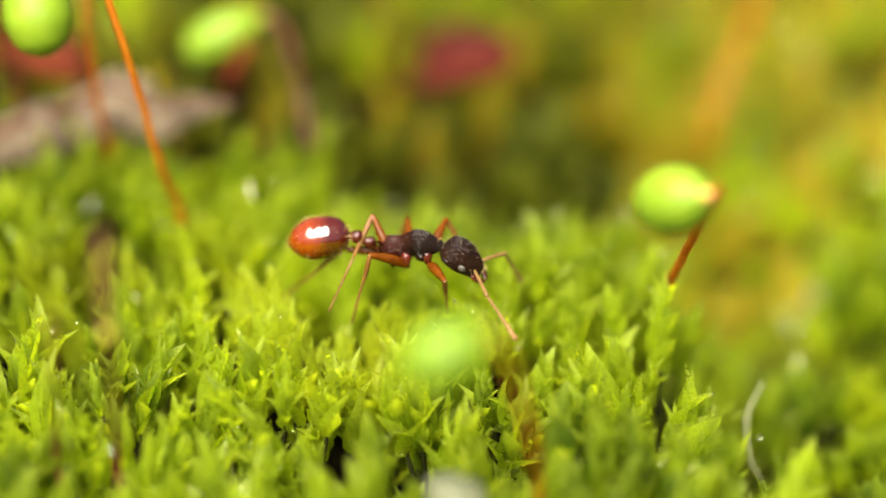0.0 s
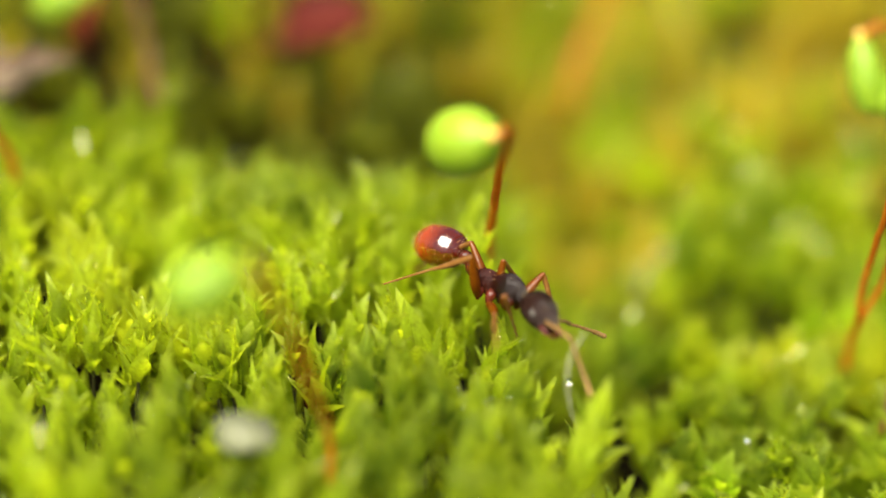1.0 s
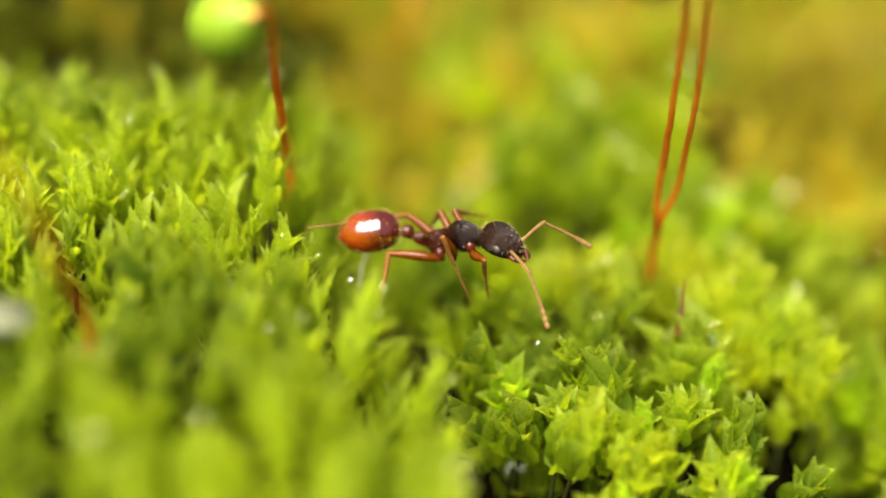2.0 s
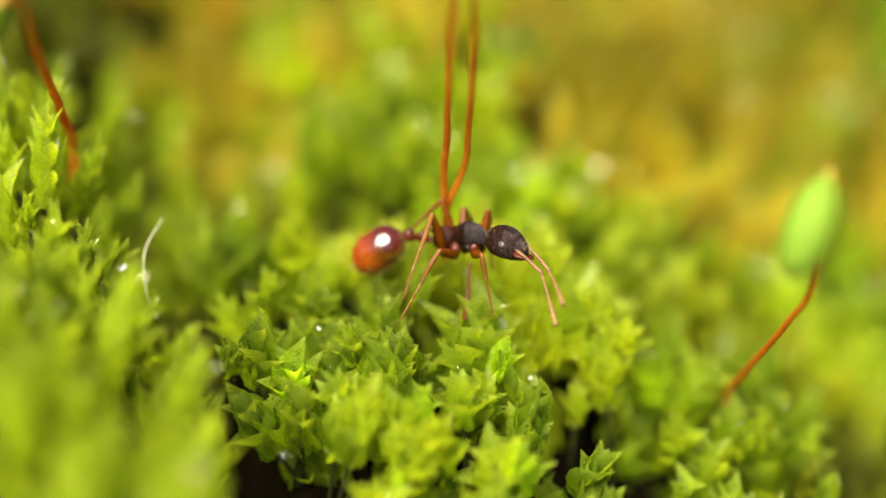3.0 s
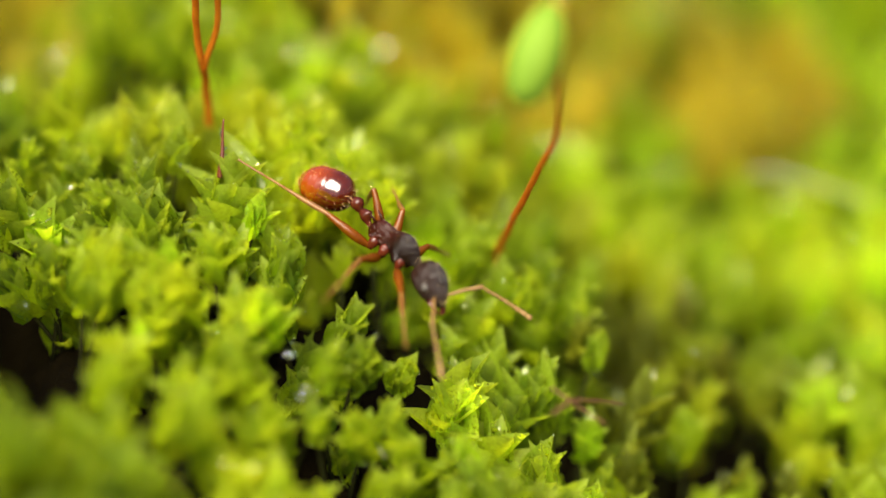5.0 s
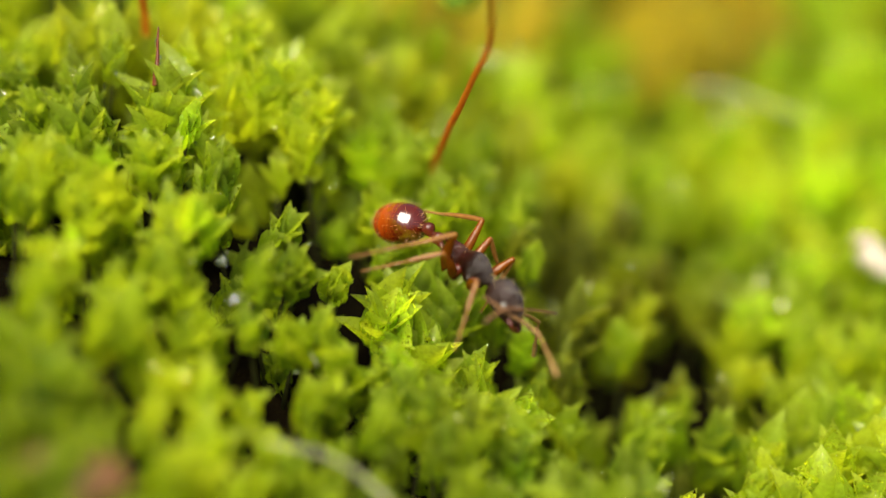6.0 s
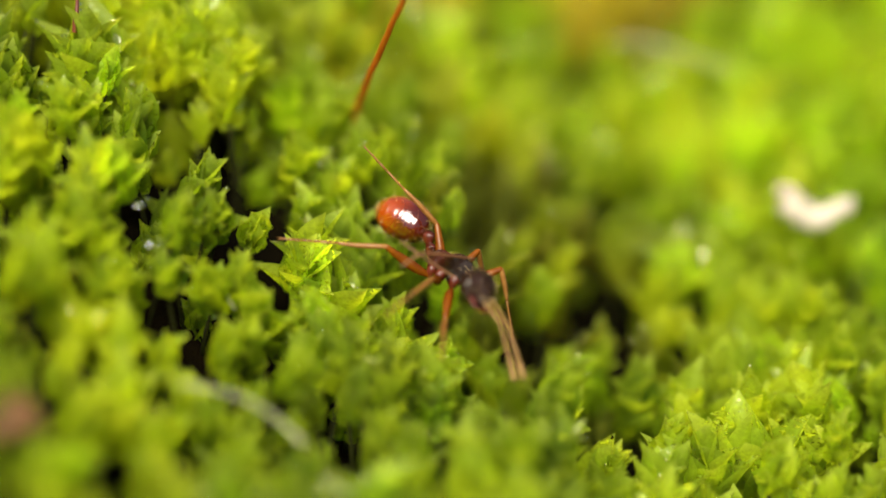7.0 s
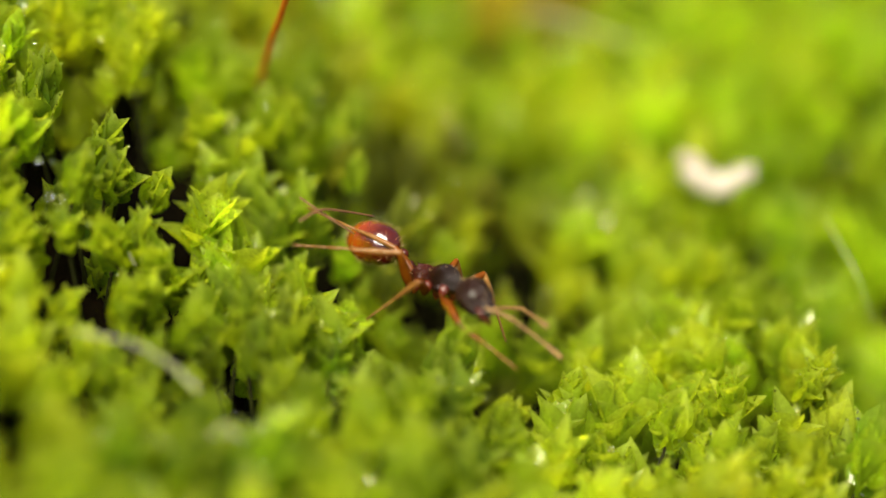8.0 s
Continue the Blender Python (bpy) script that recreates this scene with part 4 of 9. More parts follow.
        for side, s in (("right", -1), ("left", 1)):
            hx, hy, hz = HIPS[pair]
            v, f = tube([(hx * 0.96, s * 0.12, -0.10), (hx, s * 0.19, -0.22), (hx, s * hy, hz + 0.02), (hx, s * hy * 1.05, hz - 0.03)], [0.13, 0.145, 0.09, 0.05], 12)
            part("coxa", mesh_from("coxa", v, f, M_WAIST), ant, "reddish leg base")
            a = part("leg", femur, ant, "amber jointed leg")
            parts["leg", pair, side] = a
            parts["shin", pair, side] = part("shin", shank, a, "thin tan shin and foot")
    for ob in ant.children:
        if ob.name.split(".")[0] in ("petiole", "postpetiole"):
            parts[ob.name.split(".")[0]] = ob
    return ant, parts


def motions(ant, p):
    """The ant's way over the moss and the swing of its parts, row by row."""
    walk(ant, [
        (0, pose(-0.000773185, 0.000555288, -0.000218548, 0.0, -10.7, -10.0)),
        (0.1, pose(8.93439e-06, 0.00054706, -0.000179884, 0.0, -11.3, -9.1)),
        (0.2, pose(0.000791053, 0.000538832, -0.000141219, 0.0, -12.0, -8.3)),
        (0.3, pose(0.00155951, 0.000384937, -0.000143197, 0.0, -12.9, -8.6)),
        (0.4, pose(0.0023077, -5.67526e-07, -0.000196325, 0.0, -14.6, -10.3)),
        (0.5, pose(0.00304633, -0.000456972, -0.000296173, 0.0, -15.8, -13.7)),
        (0.6, pose(0.00381376, -0.0009075, -0.000463778, -3.0, -15.8, -21.1)),
        (0.7, pose(0.00457575, -0.00135416, -0.000684181, -6.2, -14.8, -30.7)),
        (0.8, pose(0.00523575, -0.00169082, -0.000921623, -9.8, -12.2, -37.2)),
        (0.9, pose(0.00571932, -0.00183402, -0.00114429, -14.6, -6.6, -38.0)),
        (1, pose(0.00618543, -0.00196338, -0.00142379, -20.2, -1.2, -37.8)),
        (1.1, pose(0.00679208, -0.00227927, -0.00184177, -25.1, 0.9, -40.2)),
        (1.2, pose(0.00740338, -0.00256516, -0.00231239, -29.6, 0.9, -42.0)),
        (1.3, pose(0.00794075, -0.0026446, -0.00283341, -30.0, -1.3, -40.7)),
        (1.4, pose(0.00842036, -0.00258171, -0.0033631, -26.0, -5.1, -37.4)),
        (1.5, pose(0.00879706, -0.00240036, -0.00371027, -21.1, -8.2, -33.3)),
        (1.6, pose(0.0089657, -0.00203691, -0.00372336, -14.5, -8.8, -27.7)),
        (1.7, pose(0.00903142, -0.00155499, -0.00355392, -6.8, -9.2, -21.2)),
        (1.8, pose(0.00926453, -0.00116943, -0.00346552, -2.0, -12.0, -17.6)),
        (1.9, pose(0.00978622, -0.000969491, -0.00355573, -1.0, -19.1, -19.1)),
        (2, pose(0.0104131, -0.000830603, -0.00370748, -0.7, -24.9, -21.2)),
        (2.1, pose(0.0110693, -0.000704196, -0.00390676, -1.3, -24.0, -20.0)),
        (2.2, pose(0.0117337, -0.000594706, -0.00411771, -1.9, -21.0, -18.2)),
        (2.3, pose(0.0123578, -0.000481745, -0.00428492, -2.7, -19.4, -17.5)),
        (2.4, pose(0.0129612, -0.000365421, -0.00441772, -3.7, -18.4, -17.3)),
        (2.5, pose(0.0135417, -0.000250033, -0.00452198, -5.0, -17.8, -17.7)),
        (2.6, pose(0.0140971, -0.000139881, -0.00460359, -6.5, -17.5, -18.6)),
        (2.7, pose(0.014625, -3.92634e-05, -0.00466842, -8.0, -17.3, -19.9)),
        (2.8, pose(0.0151233, 4.75195e-05, -0.00472235, -9.7, -17.1, -21.4)),
        (2.9, pose(0.0155896, 0.000116168, -0.00477126, -11.2, -16.8, -23.3)),
        (3, pose(0.0160217, 0.000162384, -0.00482103, -12.8, -16.3, -25.4)),
        (3.1, pose(0.0164173, 0.000181867, -0.00487755, -16.9, -15.3, -27.6)),
        (3.2, pose(0.0167741, 0.000170319, -0.00494668, -21.0, -13.8, -30.0)),
        (3.3, pose(0.01709, 0.000123438, -0.00503431, -24.9, -11.5, -32.4)),
        (3.4, pose(0.0173683, 4.67649e-05, -0.00513859, -25.4, -8.6, -35.1)),
        (3.5, pose(0.0176093, -5.62525e-05, -0.00523762, -26.0, -5.5, -37.6)),
        (3.6, pose(0.0177816, -0.00020001, -0.00530635, -26.4, -2.0, -38.7)),
        (3.7, pose(0.0178864, -0.000383269, -0.00534881, -24.0, 2.2, -38.7)),
        (3.8, pose(0.0179654, -0.00059001, -0.00538439, -21.5, 6.4, -38.0)),
        (3.9, pose(0.0180605, -0.000804212, -0.00543247, -18.8, 10.2, -37.2)),
        (4, pose(0.0182134, -0.00100986, -0.00551242, -16.2, 13.0, -36.7)),
        (4.1, pose(0.0184437, -0.00121012, -0.00562461, -15.9, 14.6, -36.5)),
        (4.2, pose(0.0187236, -0.00141567, -0.00575614, -15.5, 15.4, -36.2)),
        (4.3, pose(0.0190236, -0.00162176, -0.00590643, -15.2, 15.7, -36.0)),
        (4.4, pose(0.0193144, -0.00182362, -0.00607491, -14.9, 15.8, -36.0)),
        (4.5, pose(0.0195665, -0.00201649, -0.00626103, -14.7, 16.1, -36.3)),
        (4.6, pose(0.0197711, -0.00219932, -0.00646786, -14.9, 16.9, -36.9)),
        (4.7, pose(0.0199476, -0.00237527, -0.00669578, -15.1, 17.9, -37.9)),
        (4.8, pose(0.0201096, -0.00254593, -0.00694017, -15.3, 18.7, -39.0)),
        (4.9, pose(0.0202705, -0.00271289, -0.0071964, -15.7, 18.8, -40.3)),
        (5, pose(0.0204438, -0.00287771, -0.00745986, -16.1, 17.5, -41.6)),
        (5.1, pose(0.0206244, -0.00304025, -0.00773592, -16.5, 14.5, -43.0)),
        (5.2, pose(0.0208183, -0.00319993, -0.00801156, -16.9, 11.3, -44.2)),
        (5.3, pose(0.021068, -0.00335679, -0.00827361, -17.6, 9.2, -45.1)),
        (5.4, pose(0.0213848, -0.00351043, -0.00852917, -18.2, 8.1, -45.9)),
        (5.5, pose(0.0217523, -0.0036611, -0.0087765, -18.7, 7.9, -46.3)),
        (5.6, pose(0.0221541, -0.00380905, -0.00901386, -19.1, 8.2, -46.6)),
        (5.7, pose(0.0225737, -0.00395453, -0.0092395, -19.5, 8.8, -46.5)),
        (5.8, pose(0.0229946, -0.00409779, -0.0094517, -19.8, 9.6, -46.2)),
        (5.9, pose(0.0234005, -0.00423906, -0.00964872, -20.1, 10.2, -45.6)),
        (6, pose(0.0237748, -0.00437861, -0.0098288, -20.2, 10.4, -44.7)),
        (6.1, pose(0.0241012, -0.00451668, -0.00999023, -21.8, 10.0, -43.4)),
        (6.2, pose(0.024363, -0.0046535, -0.0101312, -23.4, 8.7, -41.8)),
        (6.3, pose(0.024544, -0.00478935, -0.0102501, -25.1, 6.3, -39.9)),
        (6.4, pose(0.0246482, -0.00493274, -0.0103466, -26.6, 2.7, -36.8)),
        (6.5, pose(0.0247401, -0.00505692, -0.0104296, -26.6, -0.7, -35.1)),
        (6.6, pose(0.0248633, -0.00511044, -0.0104938, -27.4, -1.9, -38.6)),
        (6.7, pose(0.0249989, -0.00512715, -0.0105484, -28.5, -2.2, -45.1)),
        (6.8, pose(0.0251266, -0.00518225, -0.0106275, -29.5, -3.3, -50.1)),
        (6.9, pose(0.0252276, -0.00531061, -0.0107474, -30.0, -6.5, -51.5)),
        (7, pose(0.0253452, -0.00545769, -0.0108812, -30.2, -8.9, -52.2)),
        (7.1, pose(0.0255289, -0.00558687, -0.0110102, -30.6, -6.8, -53.5)),
        (7.2, pose(0.0257535, -0.00571513, -0.0111429, -31.0, -2.2, -54.8)),
        (7.3, pose(0.0259799, -0.00586395, -0.011289, -31.4, 1.0, -55.5)),
        (7.4, pose(0.0262054, -0.00605094, -0.0114712, -31.7, 0.7, -55.4)),
        (7.5, pose(0.0264121, -0.00623761, -0.0116285, -32.1, 0.2, -54.6)),
        (7.6, pose(0.0265283, -0.00638503, -0.0116864, -32.7, 2.7, -53.0)),
        (7.7, pose(0.026605, -0.00651125, -0.011681, -33.1, 6.0, -50.8)),
        (7.8, pose(0.026765, -0.00663908, -0.0116622, -33.1, 5.2, -48.0)),
        (7.9, pose(0.0270699, -0.00677652, -0.0116435, -33.0, -2.5, -44.7)),
        (8, pose(0.0274165, -0.00691477, -0.0116181, -33.3, -12.2, -41.1)),
    ])
    walk(p["head"], [
        (0, pose(0.00086, 0, -3e-05, 0.0, 38.9, -13.2)),
        (0.2, pose(0.00086, 0, -3e-05, -1.0, 27.6, -20.1)),
        (0.4, pose(0.00086, 0, -3e-05, -2.0, 37.8, -18.7)),
        (0.6, pose(0.00086, 0, -3e-05, -3.0, 40.0, -19.5)),
        (0.8, pose(0.00086, 0, -3e-05, -4.0, 13.4, -26.3)),
        (1, pose(0.00086, 0, -3e-05, -10.0, 16.1, -18.1)),
        (1.2, pose(0.00086, 0, -3e-05, -10.0, 2.1, -14.0)),
        (1.4, pose(0.00086, 0, -3e-05, -10.0, 11.3, -18.1)),
        (1.6, pose(0.00086, 0, -3e-05, -10.0, 14.5, -21.9)),
        (1.8, pose(0.00086, 0, -3e-05, -9.0, 11.4, -22.6)),
        (2, pose(0.00086, 0, -3e-05, -8.0, 29.5, -20.0)),
        (2.2, pose(0.00086, 0, -3e-05, -9.4, 22.6, -27.7)),
        (2.4, pose(0.00086, 0, -3e-05, -10.8, 17.4, -29.6)),
        (2.6, pose(0.00086, 0, -3e-05, -12.2, 13.8, -26.3)),
        (2.8, pose(0.00086, 0, -3e-05, -13.6, 12.4, -20.9)),
        (3, pose(0.00086, 0, -3e-05, -15.0, 13.5, -16.4)),
        (3.2, pose(0.00086, 0, -3e-05, -22.3, 18.1, -15.6)),
        (3.4, pose(0.00086, 0, -3e-05, -26.0, 27.2, -22.0)),
        (3.6, pose(0.00086, 0, -3e-05, -26.0, 36.3, -26.6)),
        (3.8, pose(0.00086, 0, -3e-05, -20.0, 41.8, -18.3)),
        (4, pose(0.00086, 0, -3e-05, -14.0, 41.8, -11.2)),
        (4.2, pose(0.00086, 0, -3e-05, -13.3, 33.4, -15.7)),
        (4.4, pose(0.00086, 0, -3e-05, -12.7, 21.0, -21.7)),
        (4.6, pose(0.00086, 0, -3e-05, -12.0, 15.7, -22.0)),
        (4.8, pose(0.00086, 0, -3e-05, -11.3, 16.0, -18.4)),
        (5, pose(0.00086, 0, -3e-05, -10.7, 18.8, -11.6)),
        (5.2, pose(0.00086, 0, -3e-05, -10.0, 23.0, -1.0)),
        (5.4, pose(0.00086, 0, -3e-05, -11.0, 24.9, 5.9)),
        (5.6, pose(0.00086, 0, -3e-05, -12.0, 25.0, 8.7)),
        (5.8, pose(0.00086, 0, -3e-05, -13.0, 24.5, 7.6)),
        (6, pose(0.00086, 0, -3e-05, -14.0, 24.6, 2.6)),
        (6.2, pose(0.00086, 0, -3e-05, -20.7, 26.0, -7.4)),
        (6.4, pose(0.00086, 0, -3e-05, -23.4, 29.1, -26.3)),
        (6.6, pose(0.00086, 0, -3e-05, -22.3, 22.8, -31.8)),
        (6.8, pose(0.00086, 0, -3e-05, -21.1, 8.5, -17.5)),
        (7, pose(0.00086, 0, -3e-05, -20.0, 16.1, -24.7)),
        (7.2, pose(0.00086, 0, -3e-05, -20.4, 9.1, -18.0)),
        (7.4, pose(0.00086, 0, -3e-05, -20.8, 6.5, -13.5)),
        (7.6, pose(0.00086, 0, -3e-05, -21.2, 5.2, -10.0)),
        (7.8, pose(0.00086, 0, -3e-05, -21.6, 3.6, -4.7)),
        (8, pose(0.00086, 0, -3e-05, -22.0, 28.0, -7.3)),
    ])
    walk(p["petiole"], [
        (0, pose(-0.00084, 0, -4e-05, 0.0, 41.0, 6.5)),
        (0.2, pose(-0.00084, 0, -4e-05, 0.0, 42.6, 7.7)),
        (0.4, pose(-0.00084, 0, -4e-05, -0.0, 40.9, -6.7)),
        (0.6, pose(-0.00084, 0, -4e-05, -0.0, 40.1, -10.5)),
        (0.8, pose(-0.00084, 0, -4e-05, 0.0, 42.4, 6.3)),
        (1, pose(-0.00084, 0, -4e-05, -0.0, 32.4, -22.8)),
        (1.2, pose(-0.00084, 0, -4e-05, 0.0, 41.3, 3.8)),
        (1.4, pose(-0.00084, 0, -4e-05, 0.0, 45.9, 9.8)),
        (1.6, pose(-0.00084, 0, -4e-05, -0.0, 42.7, -0.2)),
        (1.8, pose(-0.00084, 0, -4e-05, -0.0, 36.2, -11.8)),
        (2, pose(-0.00084, 0, -4e-05, 0.0, 55.4, 18.7)),
        (2.2, pose(-0.00084, 0, -4e-05, 0.0, 36.5, 23.2)),
        (2.4, pose(-0.00084, 0, -4e-05, 0.0, 24.2, 23.8)),
        (2.6, pose(-0.00084, 0, -4e-05, 0.0, 18.0, 21.4)),
        (2.8, pose(-0.00084, 0, -4e-05, 0.0, 15.4, 17.7)),
        (3, pose(-0.00084, 0, -4e-05, 0.0, 15.1, 13.9)),
        (3.2, pose(-0.00084, 0, -4e-05, 0.0, 16.1, 11.8)),
        (3.4, pose(-0.00084, 0, -4e-05, 0.0, 17.7, 13.5)),
        (3.6, pose(-0.00084, 0, -4e-05, 0.0, 19.3, 12.5)),
        (3.8, pose(-0.00084, 0, -4e-05, 0.0, 19.5, 3.0)),
        (4, pose(-0.00084, 0, -4e-05, -0.0, 21.0, -4.1)),
        (4.2, pose(-0.00084, 0, -4e-05, -0.0, 27.2, -2.7)),
        (4.4, pose(-0.00084, 0, -4e-05, 0.0, 34.2, 2.1)),
        (4.6, pose(-0.00084, 0, -4e-05, 0.0, 34.6, 4.6)),
        (4.8, pose(-0.00084, 0, -4e-05, 0.0, 28.2, 5.9)),
        (5, pose(-0.00084, 0, -4e-05, 0.0, 25.0, 3.7)),
        (5.2, pose(-0.00084, 0, -4e-05, -0.0, 29.2, -3.6)),
        (5.4, pose(-0.00084, 0, -4e-05, -0.0, 28.8, -7.3)),
        (5.6, pose(-0.00084, 0, -4e-05, -0.0, 23.5, -7.4)),
        (5.8, pose(-0.00084, 0, -4e-05, -0.0, 16.9, -5.5)),
        (6, pose(-0.00084, 0, -4e-05, -0.0, 12.6, -3.2)),
        (6.2, pose(-0.00084, 0, -4e-05, -0.0, 13.9, -2.2)),
        (6.4, pose(-0.00084, 0, -4e-05, -0.0, 24.6, -3.6)),
        (6.6, pose(-0.00084, 0, -4e-05, -0.0, 31.8, -5.4)),
        (6.8, pose(-0.00084, 0, -4e-05, -0.0, 31.9, -7.7)),
        (7, pose(-0.00084, 0, -4e-05, -0.0, 46.3, -15.7)),
        (7.2, pose(-0.00084, 0, -4e-05, -0.0, 42.4, -11.6)),
        (7.4, pose(-0.00084, 0, -4e-05, -0.0, 33.4, -12.1)),
        (7.6, pose(-0.00084, 0, -4e-05, -0.0, 27.5, -11.9)),
        (7.8, pose(-0.00084, 0, -4e-05, -0.0, 29.9, -5.3)),
        (8, pose(-0.00084, 0, -4e-05, -0.0, 44.9, -2.9)),
    ])
    walk(p["postpetiole"], [
        (0, pose(-0.00117765, -3.82139e-05, 0.000255017, 0.0, 41.0, 6.5)),
        (0.2, pose(-0.00116819, -4.42176e-05, 0.000264687, 0.0, 42.6, 7.7)),
        (0.4, pose(-0.00117774, 3.97977e-05, 0.000254704, -0.0, 40.9, -6.7)),
        (0.6, pose(-0.00117853, 6.25361e-05, 0.000249806, -0.0, 40.1, -10.5)),
        (0.8, pose(-0.00117018, -3.62123e-05, 0.00026359, 0.0, 42.4, 6.3)),
        (1, pose(-0.00119017, 0.000146971, 0.000201411, -0.0, 32.4, -22.8)),
        (1.2, pose(-0.0011771, -2.24725e-05, 0.000257249, 0.0, 41.3, 3.8)),
        (1.4, pose(-0.00114859, -5.33739e-05, 0.00028315, 0.0, 45.9, 9.8)),
        (1.6, pose(-0.00117076, 1.07171e-06, 0.000265113, -0.0, 42.7, -0.2)),
        (1.8, pose(-0.00119548, 7.44075e-05, 0.000225704, -0.0, 36.2, -11.8)),
        (2, pose(-0.00108219, -8.20783e-05, 0.000330281, 0.0, 55.4, 18.7)),
        (2.2, pose(-0.00117264, -0.000142388, 0.000227536, 0.0, 36.5, 23.2)),
        (2.4, pose(-0.00121552, -0.00016531, 0.00014481, 0.0, 24.2, 23.8)),
        (2.6, pose(-0.00123848, -0.00015636, 9.87849e-05, 0.0, 18.0, 21.4)),
        (2.8, pose(-0.00125347, -0.000131718, 7.9136e-05, 0.0, 15.4, 17.7)),
        (3, pose(-0.00126178, -0.000104238, 7.72167e-05, 0.0, 15.1, 13.9)),
        (3.2, pose(-0.00126311, -8.86073e-05, 8.50231e-05, 0.0, 16.1, 11.8)),
        (3.4, pose(-0.00125687, -0.000100016, 9.68116e-05, 0.0, 17.7, 13.5)),
        (3.6, pose(-0.00125468, -9.18705e-05, 0.000108655, 0.0, 19.3, 12.5)),
        (3.8, pose(-0.00126372, -2.24221e-05, 0.000109854, 0.0, 19.5, 3.0)),
        (4, pose(-0.00125897, 3.02036e-05, 0.000121412, -0.0, 21.0, -4.1)),
        (4.2, pose(-0.00123986, 1.85337e-05, 0.000165595, -0.0, 27.2, -2.7)),
        (4.4, pose(-0.00121201, -1.34975e-05, 0.000212831, 0.0, 34.2, 2.1)),
        (4.6, pose(-0.00120905, -2.9507e-05, 0.000215795, 0.0, 34.6, 4.6)),
        (4.8, pose(-0.00123433, -4.09386e-05, 0.0001729, 0.0, 28.2, 5.9)),
        (5, pose(-0.00124707, -2.64729e-05, 0.000149993, 0.0, 25.0, 3.7)),
        (5.2, pose(-0.00123201, 2.44255e-05, 0.000179621, -0.0, 29.2, -3.6)),
        (5.4, pose(-0.0012312, 5.04186e-05, 0.000176617, -0.0, 28.8, -7.3)),
        (5.6, pose(-0.00124925, 5.32205e-05, 0.000139387, -0.0, 23.5, -7.4)),
        (5.8, pose(-0.0012686, 4.11269e-05, 9.08238e-05, -0.0, 16.9, -5.5)),
        (6, pose(-0.00127849, 2.46078e-05, 5.80944e-05, -0.0, 12.6, -3.2)),
        (6.2, pose(-0.00127647, 1.65886e-05, 6.82428e-05, -0.0, 13.9, -2.2)),
        (6.4, pose(-0.00124834, 2.59585e-05, 0.000147316, -0.0, 24.6, -3.6)),
        (6.6, pose(-0.00122073, 3.61856e-05, 0.000197146, -0.0, 31.8, -5.4)),
        (6.8, pose(-0.00121871, 5.11997e-05, 0.00019761, -0.0, 31.9, -7.7)),
        (7, pose(-0.00113963, 8.39777e-05, 0.000285065, -0.0, 46.3, -15.7)),
        (7.2, pose(-0.00116538, 6.6812e-05, 0.000263582, -0.0, 42.4, -11.6)),
        (7.4, pose(-0.00120743, 7.86532e-05, 0.000207607, -0.0, 33.4, -12.1)),
        (7.6, pose(-0.00123063, 8.26683e-05, 0.000167537, -0.0, 27.5, -11.9)),
        (7.8, pose(-0.00122848, 3.58854e-05, 0.000184259, -0.0, 29.9, -5.3)),
        (8, pose(-0.00115852, 1.6244e-05, 0.000277458, -0.0, 44.9, -2.9)),
    ])
